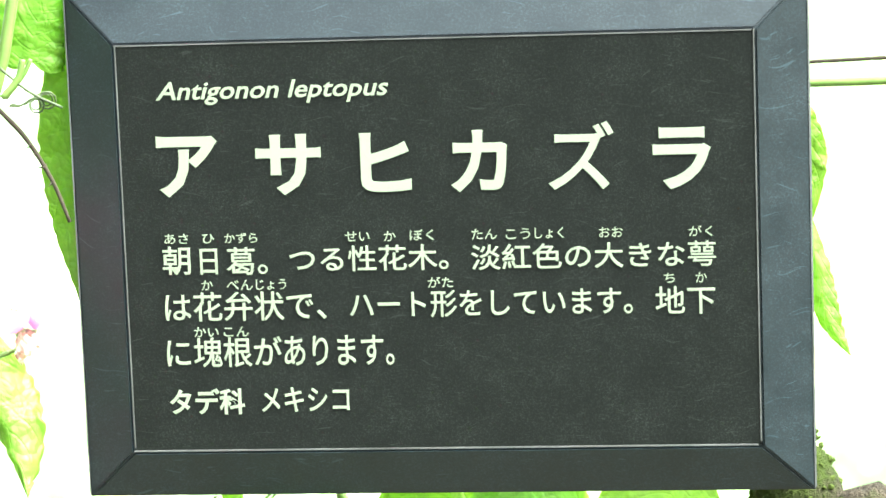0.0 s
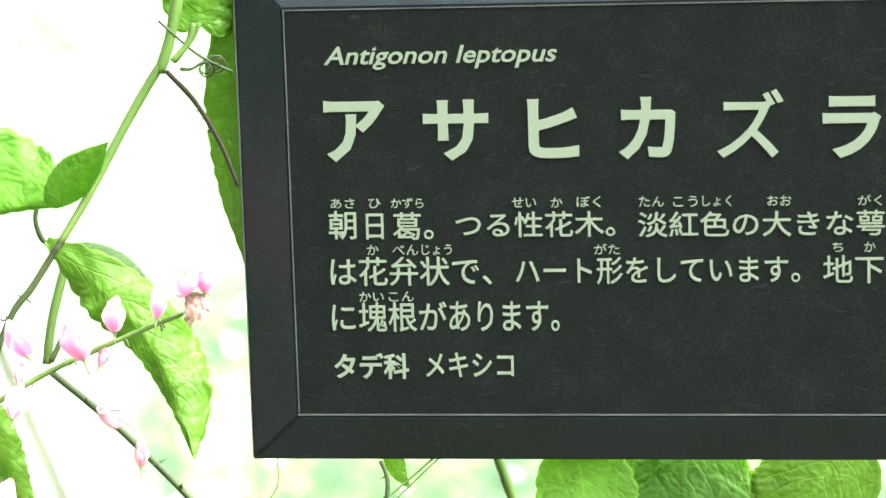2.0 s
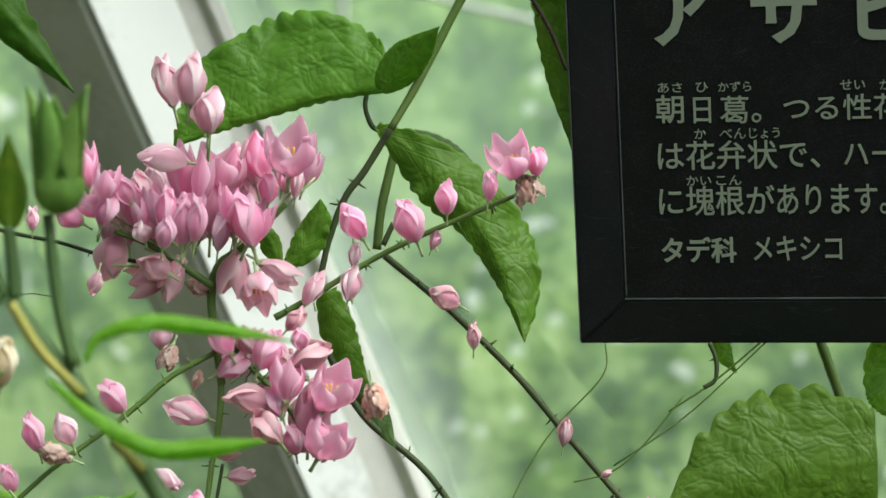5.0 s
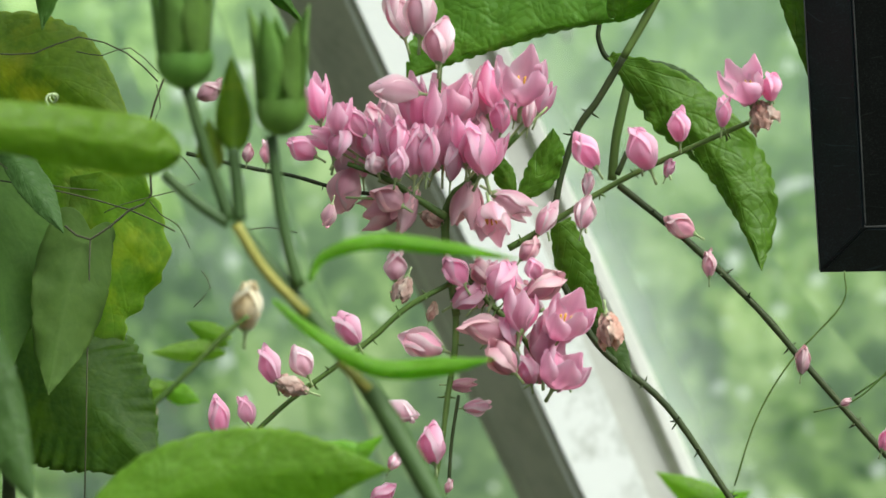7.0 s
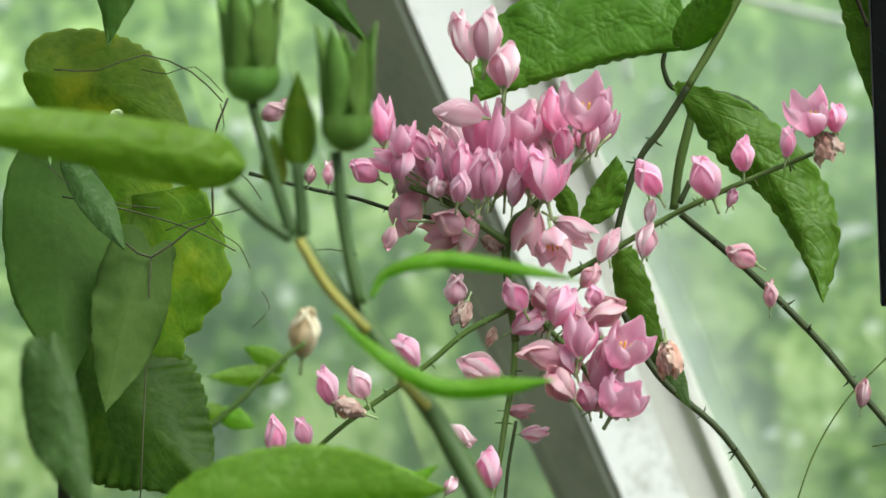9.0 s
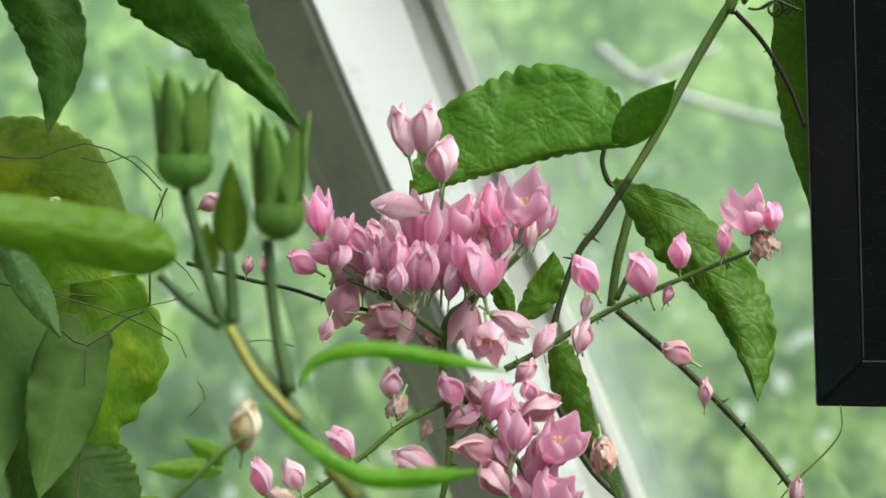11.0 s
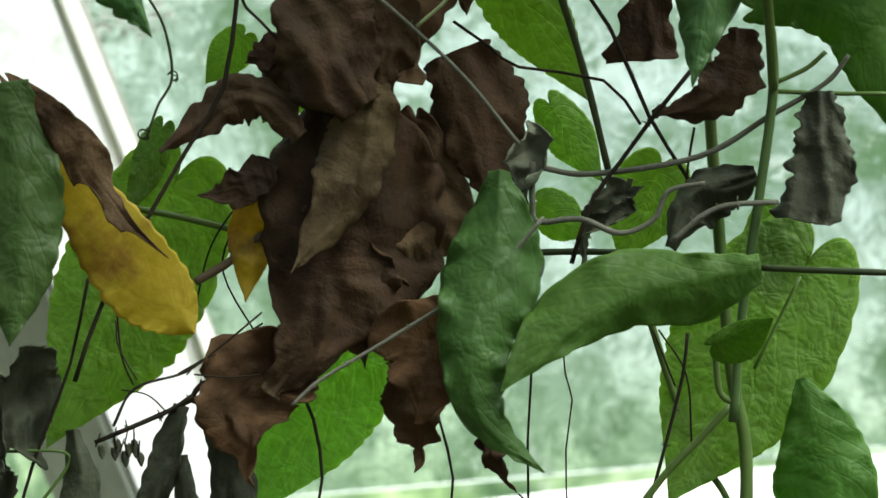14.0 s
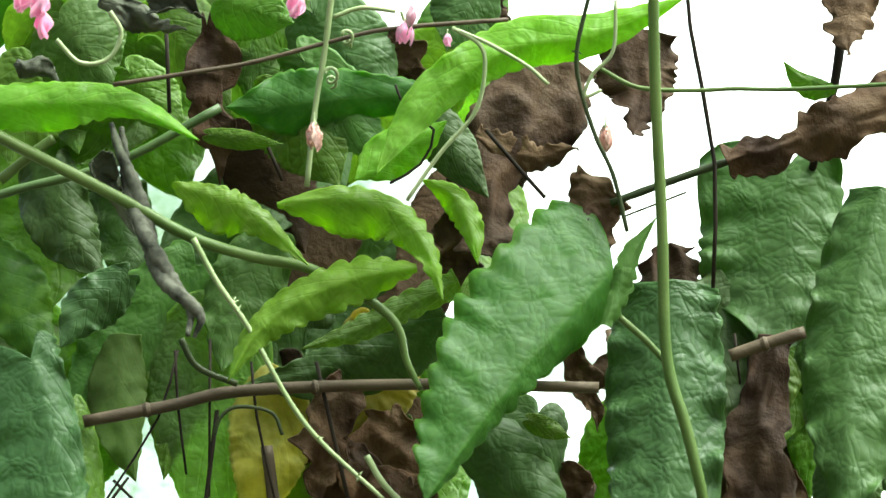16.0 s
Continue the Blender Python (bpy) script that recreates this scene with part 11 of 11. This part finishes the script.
stem(top, VINE_PALE, [(-0.1172, 0.8401, 1.8188), (-0.1103, 0.8437, 1.8127), (-0.1017, 0.8443, 1.8139), (-0.0973, 0.8415, 1.8214), (-0.1007, 0.8383, 1.8276)], [0.00071, 0.00071])
stem(top, VINE, [(0.0518, 0.8583, 1.8167), (0.0641, 0.8601, 1.8106), (0.0818, 0.8592, 1.8090), (0.0942, 0.8580, 1.8089), (0.1117, 0.8564, 1.8078), (0.1464, 0.8514, 1.8071)], [0.00071, 0.00071])
stem(top, VINE_DEAD, [(-0.0124, 0.8570, 1.8107), (-0.0089, 0.8601, 1.8033), (-0.0004, 0.8625, 1.7975), (-0.0046, 0.8664, 1.7876), (-0.0144, 0.8685, 1.7818)], [0.00043, 0.00043], steps=2)
stem(top, VINE_DARK, [(0.0567, 0.9011, 1.7888), (0.0768, 0.8972, 1.7950), (0.0951, 0.8935, 1.8002)], [0.00129, 0.00129])
stem(top, VINE_DARK, [(0.0603, 0.9025, 1.7844), (0.0813, 0.8982, 1.7913)], [0.00038, 0.00038])
stem(top, VINE_DEAD, [(0.1353, 0.8790, 1.8593), (0.1316, 0.8923, 1.8309), (0.1280, 0.9060, 1.8180), (0.1262, 0.9300, 1.8110)], [0.0017, 0.0013])
stem(top, VINE_DEAD, [(-0.0838, 0.9053, 1.7404), (-0.0828, 0.9108, 1.7232), (-0.0801, 0.9170, 1.7025)], [0.00046, 0.00040], steps=2)
stem(top, VINE_DEAD, [(-0.0726, 0.9051, 1.7441), (-0.0729, 0.9194, 1.6957)], [0.00046, 0.00040], steps=2)
stem(top, VINE_DEAD, [(-0.0829, 0.9054, 1.7405), (-0.0891, 0.9113, 1.7196), (-0.1050, 0.9166, 1.6946)], [0.00046, 0.00040], steps=2)
stem(top, VINE_DEAD, [(-0.0595, 0.9082, 1.7375), (-0.0577, 0.9136, 1.7202), (-0.0514, 0.9217, 1.6925)], [0.00046, 0.00040], steps=2)
stem(top, VINE_DEAD, [(0.0163, 0.8847, 1.8078), (0.0271, 0.8892, 1.7958), (0.0352, 0.8923, 1.7871)], [0.00066, 0.00066], steps=2)
stem(top, VINE_DEAD, [(-0.0547, 0.8846, 1.8043), (-0.0493, 0.8895, 1.7925)], [0.00066, 0.00066], steps=2)
stem(top, VINE_DEAD, [(-0.0861, 0.8690, 1.8353), (-0.0853, 0.8790, 1.8120)], [0.00066, 0.00066], steps=2)
stem(top, VINE_DEAD, [(0.0952, 0.9031, 1.7440), (0.0967, 0.9078, 1.7284)], [0.00046, 0.00040], steps=2)
stem(top, VINE_DEAD, [(-0.0387, 0.9093, 1.7377), (-0.0280, 0.9227, 1.6926)], [0.00066, 0.00066], steps=2)
stem(top, VINE_DARK, [(-0.0811, 0.8952, 1.7404), (-0.0758, 0.8984, 1.7320), (-0.0633, 0.9009, 1.7271)], [0.00108, 0.00108])
stem(top, VINE_DARK, [(-0.0708, 0.9096, 1.7132), (-0.0690, 0.9082, 1.7184), (-0.0637, 0.9076, 1.7219), (-0.0529, 0.9087, 1.7203), (-0.0493, 0.9109, 1.7135)], [0.00063, 0.00063])
cane = thing('support_cane', (-0.0317, 0.9168, 1.7308), 'brown bamboo cane laid across behind the leaves', 'cane')
stem(cane, CANE, [(-0.1124, 0.9073, 1.7172), (-0.0854, 0.9086, 1.7228), (-0.0621, 0.9090, 1.7278), (-0.0061, 0.9104, 1.7301), (0.0517, 0.9095, 1.7282)], [0.00200, 0.00200, 0.00182], name='cane_rod', knots=0.08)
stem(cane, CANE, [(-0.0937, 0.9083, 1.7211), (-0.0925, 0.9083, 1.7213), (-0.0913, 0.9083, 1.7215)], [0.0021, 0.00265, 0.0021], name='cane_node', knots=0.05)
stem(cane, CANE, [(-0.0402, 0.9096, 1.7287), (-0.0390, 0.9096, 1.7289), (-0.0378, 0.9096, 1.7291)], [0.0021, 0.00265, 0.0021], name='cane_node', knots=0.05)
stem(cane, CANE, [(0.0188, 0.9102, 1.7291), (0.0200, 0.9102, 1.7293), (0.0212, 0.9102, 1.7295)], [0.0021, 0.00265, 0.0021], name='cane_node', knots=0.05)
cane2 = thing('support_cane', (0.1051, 0.9125, 1.7436), 'short brown cane held among the leaves', 'cane')
stem(cane2, CANE, [(0.0932, 0.9008, 1.7354), (0.1036, 0.8988, 1.7384), (0.1169, 0.8961, 1.7415)], [0.00199, 0.00199], name='cane_rod', knots=0.08)
stem(cane2, CANE, [(0.1030, 0.8989, 1.7382), (0.1042, 0.8987, 1.7385), (0.1054, 0.8984, 1.7388)], [0.0021, 0.0026, 0.0021], name='cane_node', knots=0.05)
topflowers = thing('flower_spray', (-0.0087, 0.8500, 1.8270), 'small pink flowers near the top of the vine', 'flower', 'flower clusters')
flower(topflowers, (-0.0093, 0.8425, 1.8215), (-0.18, 0.24, -0.95), 0.62, 'pink', 0.10, 0.89, 0.11)
flower(topflowers, (-0.0073, 0.8363, 1.8242), (0.18, -0.52, 0.84), 0.56, 'pale', 0.00, 0.65, 0.32)
flower(topflowers, (-0.1218, 0.8320, 1.8265), (-0.18, 0.24, -0.95), 0.73, 'pink', 0.00, 0.84, 1.39)
flower(topflowers, (-0.1208, 0.8370, 1.8222), (0.16, 0.24, -0.96), 0.65, 'pink', 0.00, 0.85, 4.62)
flower(topflowers, (-0.1270, 0.8315, 1.8282), (-0.35, 0.22, -0.91), 0.65, 'pink', 0.00, 0.85, 4.58)
flower(topflowers, (-0.0427, 0.8372, 1.8289), (-0.18, 0.24, -0.95), 0.62, 'pink', 0.00, 0.89, 1.19)
flower(topflowers, (0.0040, 0.8501, 1.8225), (-0.01, 0.25, -0.97), 0.34, 'pink', 0.00, 0.91, 3.49)
flower(topflowers, (-0.0376, 0.8523, 1.7905), (-0.01, 0.25, -0.97), 0.73, 'wilt', 0.10, 0.75, 2.25, name='wilted_flower')
flower(topflowers, (0.0534, 0.8616, 1.7935), (-0.01, 0.25, -0.97), 0.68, 'wilt', 0.10, 0.68, 0.38, name='wilted_flower')
stem(topflowers, VINE_PALE, [(-0.0103, 0.8417, 1.8286), (-0.0093, 0.8431, 1.8254)], [0.00053, 0.00053], name='pedicel')
